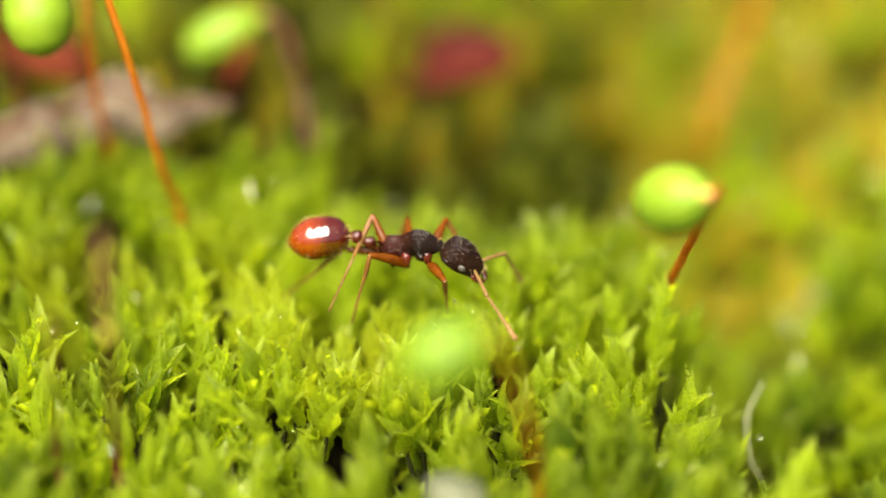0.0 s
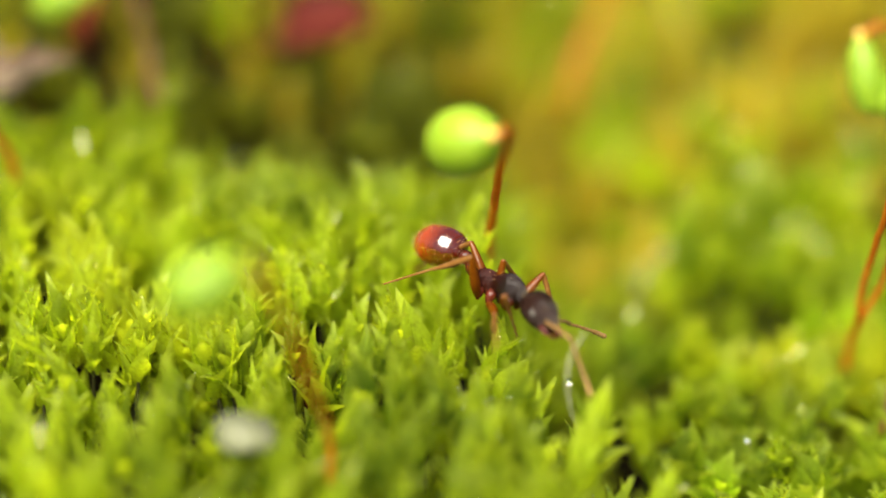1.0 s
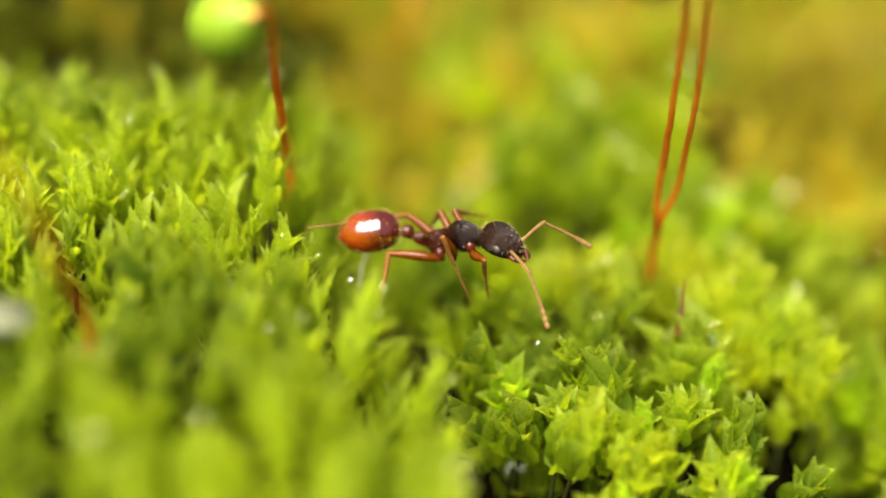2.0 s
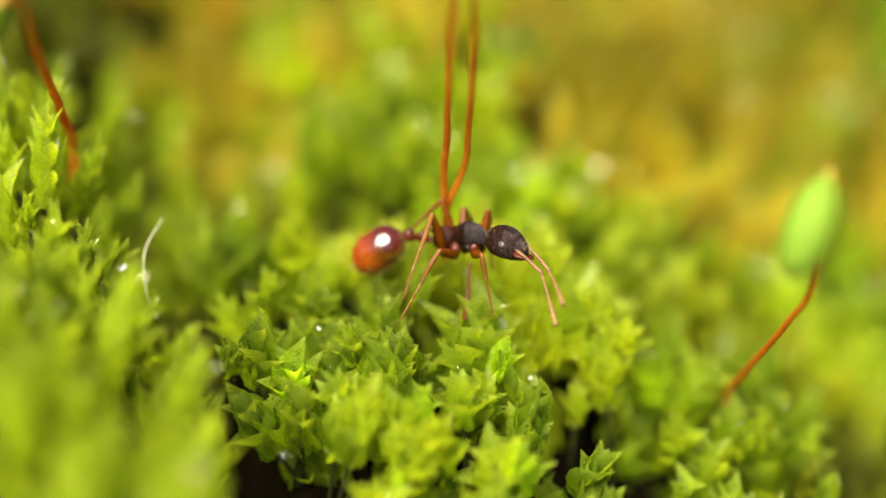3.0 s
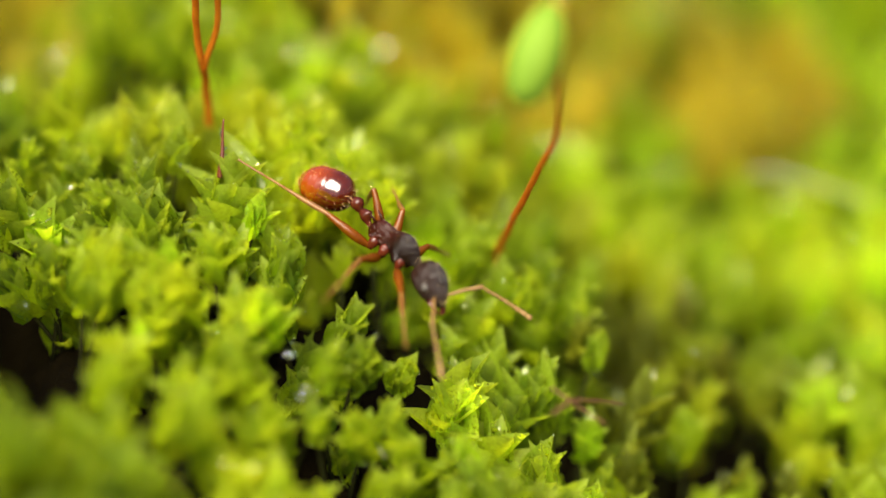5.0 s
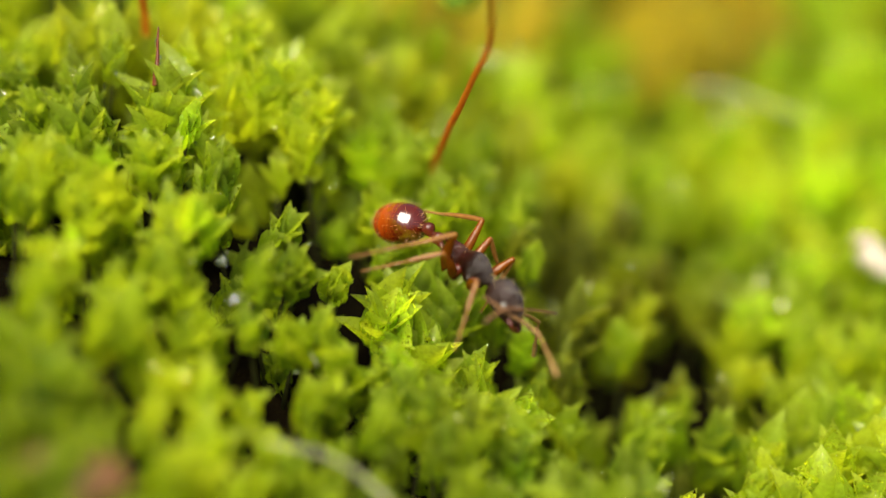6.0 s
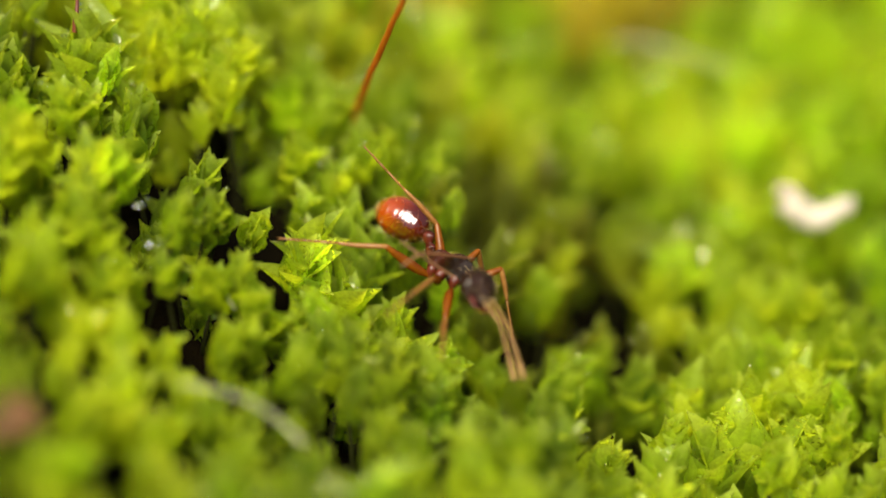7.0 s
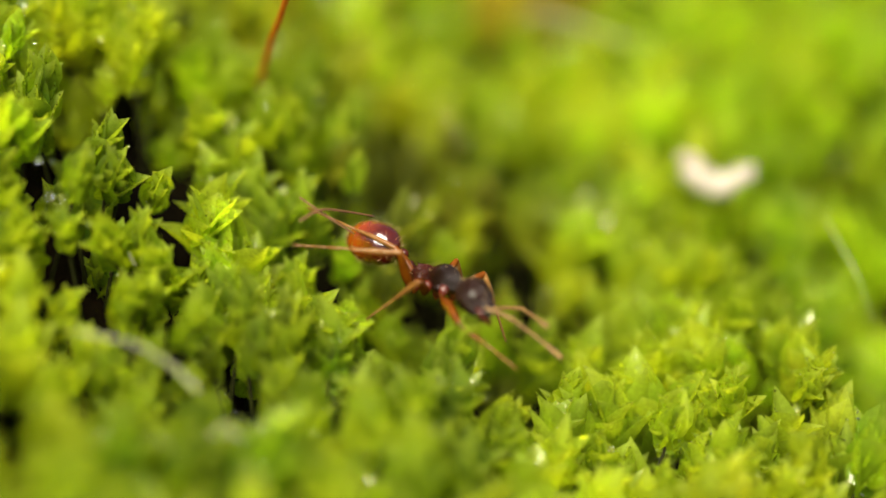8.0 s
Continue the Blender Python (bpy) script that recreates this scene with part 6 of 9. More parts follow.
    walk(p["leg", "front", "right"], [
        (0, pose(0.00042, -0.00022, -0.0004, -0.6, 0.5, -56.2)),
        (0.1, pose(0.00042, -0.00022, -0.0004, -0.8, -2.2, -51.4)),
        (0.2, pose(0.00042, -0.00022, -0.0004, 5.2, 25.6, -37.8)),
        (0.3, pose(0.00042, -0.00022, -0.0004, 8.1, 42.8, -33.2)),
        (0.4, pose(0.00042, -0.00022, -0.0004, 5.3, 7.0, -43.5)),
        (0.5, pose(0.00042, -0.00022, -0.0004, 5.3, -1.7, -42.5)),
        (0.6, pose(0.00042, -0.00022, -0.0004, 7.6, -16.3, -44.9)),
        (0.7, pose(0.00042, -0.00022, -0.0004, 12.8, 16.4, -30.0)),
        (0.8, pose(0.00042, -0.00022, -0.0004, 15.9, 15.3, -26.5)),
        (0.9, pose(0.00042, -0.00022, -0.0004, 19.0, -1.4, -38.6)),
        (1, pose(0.00042, -0.00022, -0.0004, 31.9, -32.3, -63.9)),
        (1.1, pose(0.00042, -0.00022, -0.0004, 43.7, -37.6, -82.4)),
        (1.2, pose(0.00042, -0.00022, -0.0004, 39.0, -15.7, -76.0)),
        (1.3, pose(0.00042, -0.00022, -0.0004, 36.4, 10.9, -66.5)),
        (1.4, pose(0.00042, -0.00022, -0.0004, 33.5, 11.4, -90.9)),
        (1.5, pose(0.00042, -0.00022, -0.0004, 34.3, 27.9, -85.3)),
        (1.6, pose(0.00042, -0.00022, -0.0004, 35.4, 40.0, -81.9)),
        (1.7, pose(0.00042, -0.00022, -0.0004, 49.2, 30.5, -59.3)),
        (1.8, pose(0.00042, -0.00022, -0.0004, 58.9, 23.2, -39.6)),
        (1.9, pose(0.00042, -0.00022, -0.0004, 55.2, 8.5, -46.2)),
        (2, pose(0.00042, -0.00022, -0.0004, 53.6, -3.8, -47.0)),
        (2.1, pose(0.00042, -0.00022, -0.0004, 49.2, -30.4, -39.5)),
        (2.2, pose(0.00042, -0.00022, -0.0004, 45.3, -5.4, -34.0)),
        (2.3, pose(0.00042, -0.00022, -0.0004, 45.8, 22.8, -18.2)),
        (2.4, pose(0.00042, -0.00022, -0.0004, 55.7, 39.6, 0.6)),
        (2.5, pose(0.00042, -0.00022, -0.0004, 41.9, 17.3, -28.9)),
        (2.6, pose(0.00042, -0.00022, -0.0004, 40.1, -2.6, -44.6)),
        (2.7, pose(0.00042, -0.00022, -0.0004, 41.5, -17.5, -53.5)),
        (2.8, pose(0.00042, -0.00022, -0.0004, 42.3, -28.7, -56.0)),
        (2.9, pose(0.00042, -0.00022, -0.0004, 41.1, -35.6, -53.7)),
        (3, pose(0.00042, -0.00022, -0.0004, 37.5, -12.0, -49.4)),
        (3.1, pose(0.00042, -0.00022, -0.0004, 36.3, 24.8, -42.2)),
        (3.2, pose(0.00042, -0.00022, -0.0004, 40.0, 24.6, -39.0)),
        (3.3, pose(0.00042, -0.00022, -0.0004, 44.2, 22.8, -34.4)),
        (3.4, pose(0.00042, -0.00022, -0.0004, 45.5, 19.4, -30.9)),
        (3.5, pose(0.00042, -0.00022, -0.0004, 46.0, 17.5, -29.1)),
        (3.6, pose(0.00042, -0.00022, -0.0004, 44.5, -4.6, -24.4)),
        (3.7, pose(0.00042, -0.00022, -0.0004, 43.6, -16.6, -32.3)),
        (3.8, pose(0.00042, -0.00022, -0.0004, 43.8, -9.7, -41.6)),
        (3.9, pose(0.00042, -0.00022, -0.0004, 42.8, -7.4, -46.3)),
        (4, pose(0.00042, -0.00022, -0.0004, 40.7, -16.5, -45.3)),
        (4.1, pose(0.00042, -0.00022, -0.0004, 37.5, -27.0, -38.7)),
        (4.2, pose(0.00042, -0.00022, -0.0004, 34.1, -0.8, -38.5)),
        (4.3, pose(0.00042, -0.00022, -0.0004, 31.6, 21.4, -39.2)),
        (4.4, pose(0.00042, -0.00022, -0.0004, 29.2, 10.0, -47.7)),
        (4.5, pose(0.00042, -0.00022, -0.0004, 27.8, -11.4, -52.3)),
        (4.6, pose(0.00042, -0.00022, -0.0004, 27.4, -17.9, -51.6)),
        (4.7, pose(0.00042, -0.00022, -0.0004, 26.2, 12.2, -38.9)),
        (4.8, pose(0.00042, -0.00022, -0.0004, 26.5, 11.8, -37.8)),
        (4.9, pose(0.00042, -0.00022, -0.0004, 26.0, 9.3, -40.0)),
        (5, pose(0.00042, -0.00022, -0.0004, 25.7, 1.2, -43.6)),
        (5.1, pose(0.00042, -0.00022, -0.0004, 26.4, -22.1, -51.5)),
        (5.2, pose(0.00042, -0.00022, -0.0004, 24.4, -5.3, -41.9)),
        (5.3, pose(0.00042, -0.00022, -0.0004, 32.3, 20.0, -15.0)),
        (5.4, pose(0.00042, -0.00022, -0.0004, 41.1, 31.7, 2.0)),
        (5.5, pose(0.00042, -0.00022, -0.0004, 34.1, 4.9, -29.7)),
        (5.6, pose(0.00042, -0.00022, -0.0004, 35.7, -11.2, -43.7)),
        (5.7, pose(0.00042, -0.00022, -0.0004, 39.4, -25.4, -54.5)),
        (5.8, pose(0.00042, -0.00022, -0.0004, 41.4, -37.3, -59.0)),
        (5.9, pose(0.00042, -0.00022, -0.0004, 38.1, -50.2, -55.1)),
        (6, pose(0.00042, -0.00022, -0.0004, 35.4, -34.7, -52.0)),
        (6.1, pose(0.00042, -0.00022, -0.0004, 32.8, -7.3, -48.0)),
        (6.2, pose(0.00042, -0.00022, -0.0004, 33.7, -5.3, -42.0)),
        (6.3, pose(0.00042, -0.00022, -0.0004, 35.2, 1.7, -35.4)),
        (6.4, pose(0.00042, -0.00022, -0.0004, 36.9, 9.9, -33.2)),
        (6.5, pose(0.00042, -0.00022, -0.0004, 36.5, 14.0, -34.7)),
        (6.6, pose(0.00042, -0.00022, -0.0004, 39.0, 11.6, -25.1)),
        (6.7, pose(0.00042, -0.00022, -0.0004, 33.3, 25.9, -40.8)),
        (6.8, pose(0.00042, -0.00022, -0.0004, 35.9, 29.5, -35.4)),
        (6.9, pose(0.00042, -0.00022, -0.0004, 36.1, 31.1, -35.1)),
        (7, pose(0.00042, -0.00022, -0.0004, 34.5, 40.1, -37.2)),
        (7.1, pose(0.00042, -0.00022, -0.0004, 33.4, 27.9, -38.6)),
        (7.2, pose(0.00042, -0.00022, -0.0004, 32.9, 14.2, -38.7)),
        (7.3, pose(0.00042, -0.00022, -0.0004, 32.7, 12.4, -41.3)),
        (7.4, pose(0.00042, -0.00022, -0.0004, 34.5, 11.3, -34.5)),
        (7.5, pose(0.00042, -0.00022, -0.0004, 34.9, 8.3, -33.5)),
        (7.6, pose(0.00042, -0.00022, -0.0004, 43.9, 28.7, -10.5)),
        (7.7, pose(0.00042, -0.00022, -0.0004, 45.1, -1.0, 4.9)),
        (7.8, pose(0.00042, -0.00022, -0.0004, 45.7, 4.3, 11.1)),
        (7.9, pose(0.00042, -0.00022, -0.0004, 45.8, 16.0, 12.6)),
        (8, pose(0.00042, -0.00022, -0.0004, 36.8, 30.5, -14.2)),
    ])
    walk(p["shin", "front", "right"], [
        (0, pose(0.00105, 0, 0, 2.1, 58.8, 167.9)),
        (0.1, pose(0.00105, 0, 0, -35.3, 73.0, 129.2)),
        (0.2, pose(0.00105, 0, 0, -155.5, 35.4, 10.5)),
        (0.3, pose(0.00105, 0, 0, -160.0, 3.1, 0.7)),
        (0.4, pose(0.00105, 0, 0, 175.6, 76.7, -10.0)),
        (0.5, pose(0.00105, 0, 0, 27.8, 64.4, -155.7)),
        (0.6, pose(0.00105, 0, 0, 10.5, 46.0, -177.8)),
        (0.7, pose(0.00105, 0, 0, -90.0, 69.2, 84.6)),
        (0.8, pose(0.00105, 0, 0, -58.0, 66.1, 119.1)),
        (0.9, pose(0.00105, 0, 0, -24.8, 47.9, 159.2)),
        (1, pose(0.00105, 0, 0, -15.8, 18.7, 177.1)),
        (1.1, pose(0.00105, 0, 0, -14.3, 28.8, 179.7)),
        (1.2, pose(0.00105, 0, 0, -59.9, 76.6, 127.7)),
        (1.3, pose(0.00105, 0, 0, -161.3, 55.4, 21.8)),
        (1.4, pose(0.00105, 0, 0, -149.3, 46.2, 37.7)),
        (1.5, pose(0.00105, 0, 0, -159.1, -1.8, 29.5)),
        (1.6, pose(0.00105, 0, 0, -152.9, 24.3, 49.5)),
        (1.7, pose(0.00105, 0, 0, -175.1, 60.9, 28.5)),
        (1.8, pose(0.00105, 0, 0, 93.3, 72.9, -62.6)),
        (1.9, pose(0.00105, 0, 0, 33.2, 49.5, -126.8)),
        (2, pose(0.00105, 0, 0, 25.1, 22.6, -138.2)),
        (2.1, pose(0.00105, 0, 0, 22.1, 11.8, -151.2)),
        (2.2, pose(0.00105, 0, 0, 44.8, 68.6, -115.2)),
        (2.3, pose(0.00105, 0, 0, 153.2, 39.9, -1.7)),
        (2.4, pose(0.00105, 0, 0, 158.2, 3.2, -0.2)),
        (2.5, pose(0.00105, 0, 0, 158.2, 51.6, -9.6)),
        (2.6, pose(0.00105, 0, 0, 100.3, 74.9, -71.6)),
        (2.7, pose(0.00105, 0, 0, 50.3, 61.7, -123.3)),
        (2.8, pose(0.00105, 0, 0, 43.9, 45.5, -129.7)),
        (2.9, pose(0.00105, 0, 0, 39.3, 39.5, -136.4)),
        (3, pose(0.00105, 0, 0, 43.6, 48.8, -130.0)),
        (3.1, pose(0.00105, 0, 0, 77.7, 59.2, -89.5)),
        (3.2, pose(0.00105, 0, 0, 69.9, 51.3, -98.4)),
        (3.3, pose(0.00105, 0, 0, 63.6, 43.0, -106.4)),
        (3.4, pose(0.00105, 0, 0, 59.5, 36.0, -112.5)),
        (3.5, pose(0.00105, 0, 0, 57.1, 30.6, -116.7)),
        (3.6, pose(0.00105, 0, 0, 48.5, 19.5, -137.9)),
        (3.7, pose(0.00105, 0, 0, 45.4, 22.1, -147.4)),
        (3.8, pose(0.00105, 0, 0, 45.7, 25.3, -146.7)),
        (3.9, pose(0.00105, 0, 0, 45.2, 22.2, -148.0)),
        (4, pose(0.00105, 0, 0, 43.3, 14.8, -153.6)),
        (4.1, pose(0.00105, 0, 0, 51.5, 36.7, -133.2)),
        (4.2, pose(0.00105, 0, 0, 116.6, 42.1, -45.1)),
        (4.3, pose(0.00105, 0, 0, 137.9, 3.1, -0.4)),
        (4.4, pose(0.00105, 0, 0, 137.7, 22.0, -7.0)),
        (4.5, pose(0.00105, 0, 0, 124.8, 48.1, -31.6)),
        (4.6, pose(0.00105, 0, 0, 127.2, 44.8, -28.4)),
        (4.7, pose(0.00105, 0, 0, 144.2, 3.2, 0.1)),
        (4.8, pose(0.00105, 0, 0, 144.3, 3.2, 0.2)),
        (4.9, pose(0.00105, 0, 0, 144.2, 3.2, -0.0)),
        (5, pose(0.00105, 0, 0, 144.0, 12.5, -3.6)),
        (5.1, pose(0.00105, 0, 0, 146.8, 50.1, -8.6)),
        (5.2, pose(0.00105, 0, 0, 164.0, 39.0, 18.4)),
        (5.3, pose(0.00105, 0, 0, 161.6, 20.5, 10.4)),
        (5.4, pose(0.00105, 0, 0, 161.4, 3.1, 0.7)),
        (5.5, pose(0.00105, 0, 0, 175.9, 63.5, 6.7)),
        (5.6, pose(0.00105, 0, 0, 69.2, 85.2, -100.4)),
        (5.7, pose(0.00105, 0, 0, 26.8, 64.9, -142.2)),
        (5.8, pose(0.00105, 0, 0, 28.4, 47.0, -138.6)),
        (5.9, pose(0.00105, 0, 0, 35.9, 43.7, -128.3)),
        (6, pose(0.00105, 0, 0, 68.4, 54.5, -88.6)),
        (6.1, pose(0.00105, 0, 0, 105.3, 45.5, -44.7)),
        (6.2, pose(0.00105, 0, 0, 92.9, 32.1, -61.9)),
        (6.3, pose(0.00105, 0, 0, 87.3, 16.8, -72.2)),
        (6.4, pose(0.00105, 0, 0, 85.4, 6.6, -78.8)),
        (6.5, pose(0.00105, 0, 0, 84.9, 1.8, -82.9)),
        (6.6, pose(0.00105, 0, 0, 85.5, -4.2, -67.2)),
        (6.7, pose(0.00105, 0, 0, 83.9, -1.8, -13.2)),
        (6.8, pose(0.00105, 0, 0, 83.7, -1.5, 2.8)),
        (6.9, pose(0.00105, 0, 0, 83.7, -2.1, 2.4)),
        (7, pose(0.00105, 0, 0, 83.3, -13.4, 9.9)),
        (7.1, pose(0.00105, 0, 0, 84.2, -14.4, 6.3)),
        (7.2, pose(0.00105, 0, 0, 85.4, -2.9, 1.2)),
        (7.3, pose(0.00105, 0, 0, 85.5, -3.1, -0.6)),
        (7.4, pose(0.00105, 0, 0, 86.6, -14.8, -18.3)),
        (7.5, pose(0.00105, 0, 0, 90.0, -18.3, -31.5)),
        (7.6, pose(0.00105, 0, 0, 80.8, -50.0, -6.1)),
        (7.7, pose(0.00105, 0, 0, 76.2, -10.3, -4.2)),
        (7.8, pose(0.00105, 0, 0, 74.9, 0.7, 3.1)),
        (7.9, pose(0.00105, 0, 0, 74.9, 0.9, 3.0)),
        (8, pose(0.00105, 0, 0, 76.7, 29.7, 34.1)),
    ])
    walk(p["leg", "middle", "right"], [
        (0, pose(-0.00012, -0.00024, -0.00042, 1.2, -37.0, -146.9)),
        (0.1, pose(-0.00012, -0.00024, -0.00042, 3.4, -19.3, -153.8)),
        (0.2, pose(-0.00012, -0.00024, -0.00042, 0.4, 13.0, -165.2)),
        (0.3, pose(-0.00012, -0.00024, -0.00042, 0.8, -23.9, -166.4)),
        (0.4, pose(-0.00012, -0.00024, -0.00042, 6.4, -63.7, -172.9)),
        (0.5, pose(-0.00012, -0.00024, -0.00042, 155.4, -74.9, 37.5)),
        (0.6, pose(-0.00012, -0.00024, -0.00042, -102.5, -83.0, -64.2)),
        (0.7, pose(-0.00012, -0.00024, -0.00042, -52.0, -53.7, -112.5)),
        (0.8, pose(-0.00012, -0.00024, -0.00042, -83.1, -42.9, -75.6)),
        (0.9, pose(-0.00012, -0.00024, -0.00042, -107.2, -24.6, -36.5)),
        (1, pose(-0.00012, -0.00024, -0.00042, -101.4, -2.8, -45.8)),
        (1.1, pose(-0.00012, -0.00024, -0.00042, -101.7, -3.6, -33.8)),
        (1.2, pose(-0.00012, -0.00024, -0.00042, -100.0, 2.3, -52.6)),
        (1.3, pose(-0.00012, -0.00024, -0.00042, -100.0, -4.2, -78.0)),
        (1.4, pose(-0.00012, -0.00024, -0.00042, -99.3, 9.1, -90.1)),
        (1.5, pose(-0.00012, -0.00024, -0.00042, -97.5, 5.1, -77.1)),
        (1.6, pose(-0.00012, -0.00024, -0.00042, -98.0, 5.5, -75.9)),
        (1.7, pose(-0.00012, -0.00024, -0.00042, -98.7, 0.6, -81.6)),
        (1.8, pose(-0.00012, -0.00024, -0.00042, -99.4, -18.8, -82.1)),
        (1.9, pose(-0.00012, -0.00024, -0.00042, -105.4, -53.9, -72.6)),
        (2, pose(-0.00012, -0.00024, -0.00042, -115.3, -51.4, -60.7)),
        (2.1, pose(-0.00012, -0.00024, -0.00042, -177.3, -64.0, 15.0)),
        (2.2, pose(-0.00012, -0.00024, -0.00042, -149.7, -54.3, -17.3)),
        (2.3, pose(-0.00012, -0.00024, -0.00042, -116.9, -51.4, -54.8)),
        (2.4, pose(-0.00012, -0.00024, -0.00042, -92.7, -45.6, -84.6)),
        (2.5, pose(-0.00012, -0.00024, -0.00042, -118.1, -54.2, -48.3)),
        (2.6, pose(-0.00012, -0.00024, -0.00042, -112.9, -77.2, -56.2)),
        (2.7, pose(-0.00012, -0.00024, -0.00042, -77.3, -40.9, -90.1)),
        (2.8, pose(-0.00012, -0.00024, -0.00042, -77.5, -41.6, -89.7)),
        (2.9, pose(-0.00012, -0.00024, -0.00042, -80.2, -35.8, -85.7)),
        (3, pose(-0.00012, -0.00024, -0.00042, -83.0, -23.8, -80.6)),
        (3.1, pose(-0.00012, -0.00024, -0.00042, -83.2, -4.5, -77.7)),
        (3.2, pose(-0.00012, -0.00024, -0.00042, -82.8, 7.6, -66.1)),
        (3.3, pose(-0.00012, -0.00024, -0.00042, -77.7, 11.9, -40.9)),
        (3.4, pose(-0.00012, -0.00024, -0.00042, -77.7, 20.8, -41.8)),
        (3.5, pose(-0.00012, -0.00024, -0.00042, -78.8, 25.1, -44.9)),
        (3.6, pose(-0.00012, -0.00024, -0.00042, -75.5, 23.4, -36.7)),
        (3.7, pose(-0.00012, -0.00024, -0.00042, -74.9, 19.9, -29.9)),
        (3.8, pose(-0.00012, -0.00024, -0.00042, -76.6, 20.1, -29.0)),
        (3.9, pose(-0.00012, -0.00024, -0.00042, -85.6, 14.5, -49.0)),
        (4, pose(-0.00012, -0.00024, -0.00042, -86.8, 13.2, -47.3)),
        (4.1, pose(-0.00012, -0.00024, -0.00042, -85.7, 8.1, -41.1)),
        (4.2, pose(-0.00012, -0.00024, -0.00042, -86.7, -15.7, -48.2)),
        (4.3, pose(-0.00012, -0.00024, -0.00042, -81.8, -39.6, -64.6)),
        (4.4, pose(-0.00012, -0.00024, -0.00042, -84.7, -61.9, -59.7)),
        (4.5, pose(-0.00012, -0.00024, -0.00042, -59.4, -56.4, -89.1)),
        (4.6, pose(-0.00012, -0.00024, -0.00042, -53.7, -48.4, -95.8)),
        (4.7, pose(-0.00012, -0.00024, -0.00042, -51.2, -36.3, -98.6)),
        (4.8, pose(-0.00012, -0.00024, -0.00042, -57.8, -28.1, -86.8)),
        (4.9, pose(-0.00012, -0.00024, -0.00042, -66.8, -43.3, -69.6)),
        (5, pose(-0.00012, -0.00024, -0.00042, -54.8, -13.6, -84.6)),
        (5.1, pose(-0.00012, -0.00024, -0.00042, -54.6, -17.9, -84.9)),
        (5.2, pose(-0.00012, -0.00024, -0.00042, -54.5, -12.2, -85.0)),
        (5.3, pose(-0.00012, -0.00024, -0.00042, -53.6, -9.4, -89.7)),
        (5.4, pose(-0.00012, -0.00024, -0.00042, -52.9, -11.2, -94.6)),
        (5.5, pose(-0.00012, -0.00024, -0.00042, -50.6, -40.6, -90.6)),
        (5.6, pose(-0.00012, -0.00024, -0.00042, -54.4, -71.4, -80.8)),
        (5.7, pose(-0.00012, -0.00024, -0.00042, -89.1, -85.2, -44.5)),
        (5.8, pose(-0.00012, -0.00024, -0.00042, -55.2, -75.3, -78.2)),
        (5.9, pose(-0.00012, -0.00024, -0.00042, -45.5, -61.1, -87.7)),
        (6, pose(-0.00012, -0.00024, -0.00042, -40.6, -44.3, -92.4)),
        (6.1, pose(-0.00012, -0.00024, -0.00042, -35.9, -24.9, -99.1)),
        (6.2, pose(-0.00012, -0.00024, -0.00042, -39.2, -17.1, -90.5)),
        (6.3, pose(-0.00012, -0.00024, -0.00042, -58.8, -16.1, -48.3)),
        (6.4, pose(-0.00012, -0.00024, -0.00042, -60.9, -11.2, -36.4)),
        (6.5, pose(-0.00012, -0.00024, -0.00042, -60.6, -6.9, -37.6)),
        (6.6, pose(-0.00012, -0.00024, -0.00042, -60.6, -8.7, -37.3)),
        (6.7, pose(-0.00012, -0.00024, -0.00042, -60.3, -11.0, -39.3)),
        (6.8, pose(-0.00012, -0.00024, -0.00042, -59.8, -13.0, -42.3)),
        (6.9, pose(-0.00012, -0.00024, -0.00042, -58.3, -6.5, -49.5)),
        (7, pose(-0.00012, -0.00024, -0.00042, -58.4, -8.3, -49.6)),
        (7.1, pose(-0.00012, -0.00024, -0.00042, -58.1, -6.0, -49.2)),
        (7.2, pose(-0.00012, -0.00024, -0.00042, -57.4, 0.2, -55.4)),
        (7.3, pose(-0.00012, -0.00024, -0.00042, -57.8, 2.6, -65.7)),
        (7.4, pose(-0.00012, -0.00024, -0.00042, -59.9, -5.1, -38.8)),
        (7.5, pose(-0.00012, -0.00024, -0.00042, -61.9, -10.0, -24.0)),
        (7.6, pose(-0.00012, -0.00024, -0.00042, -61.8, -12.9, -22.8)),
        (7.7, pose(-0.00012, -0.00024, -0.00042, -60.7, -19.3, -24.9)),
        (7.8, pose(-0.00012, -0.00024, -0.00042, -59.2, -37.4, -24.8)),
        (7.9, pose(-0.00012, -0.00024, -0.00042, -59.8, -37.7, -23.3)),
        (8, pose(-0.00012, -0.00024, -0.00042, -43.6, -14.3, -60.6)),
    ])
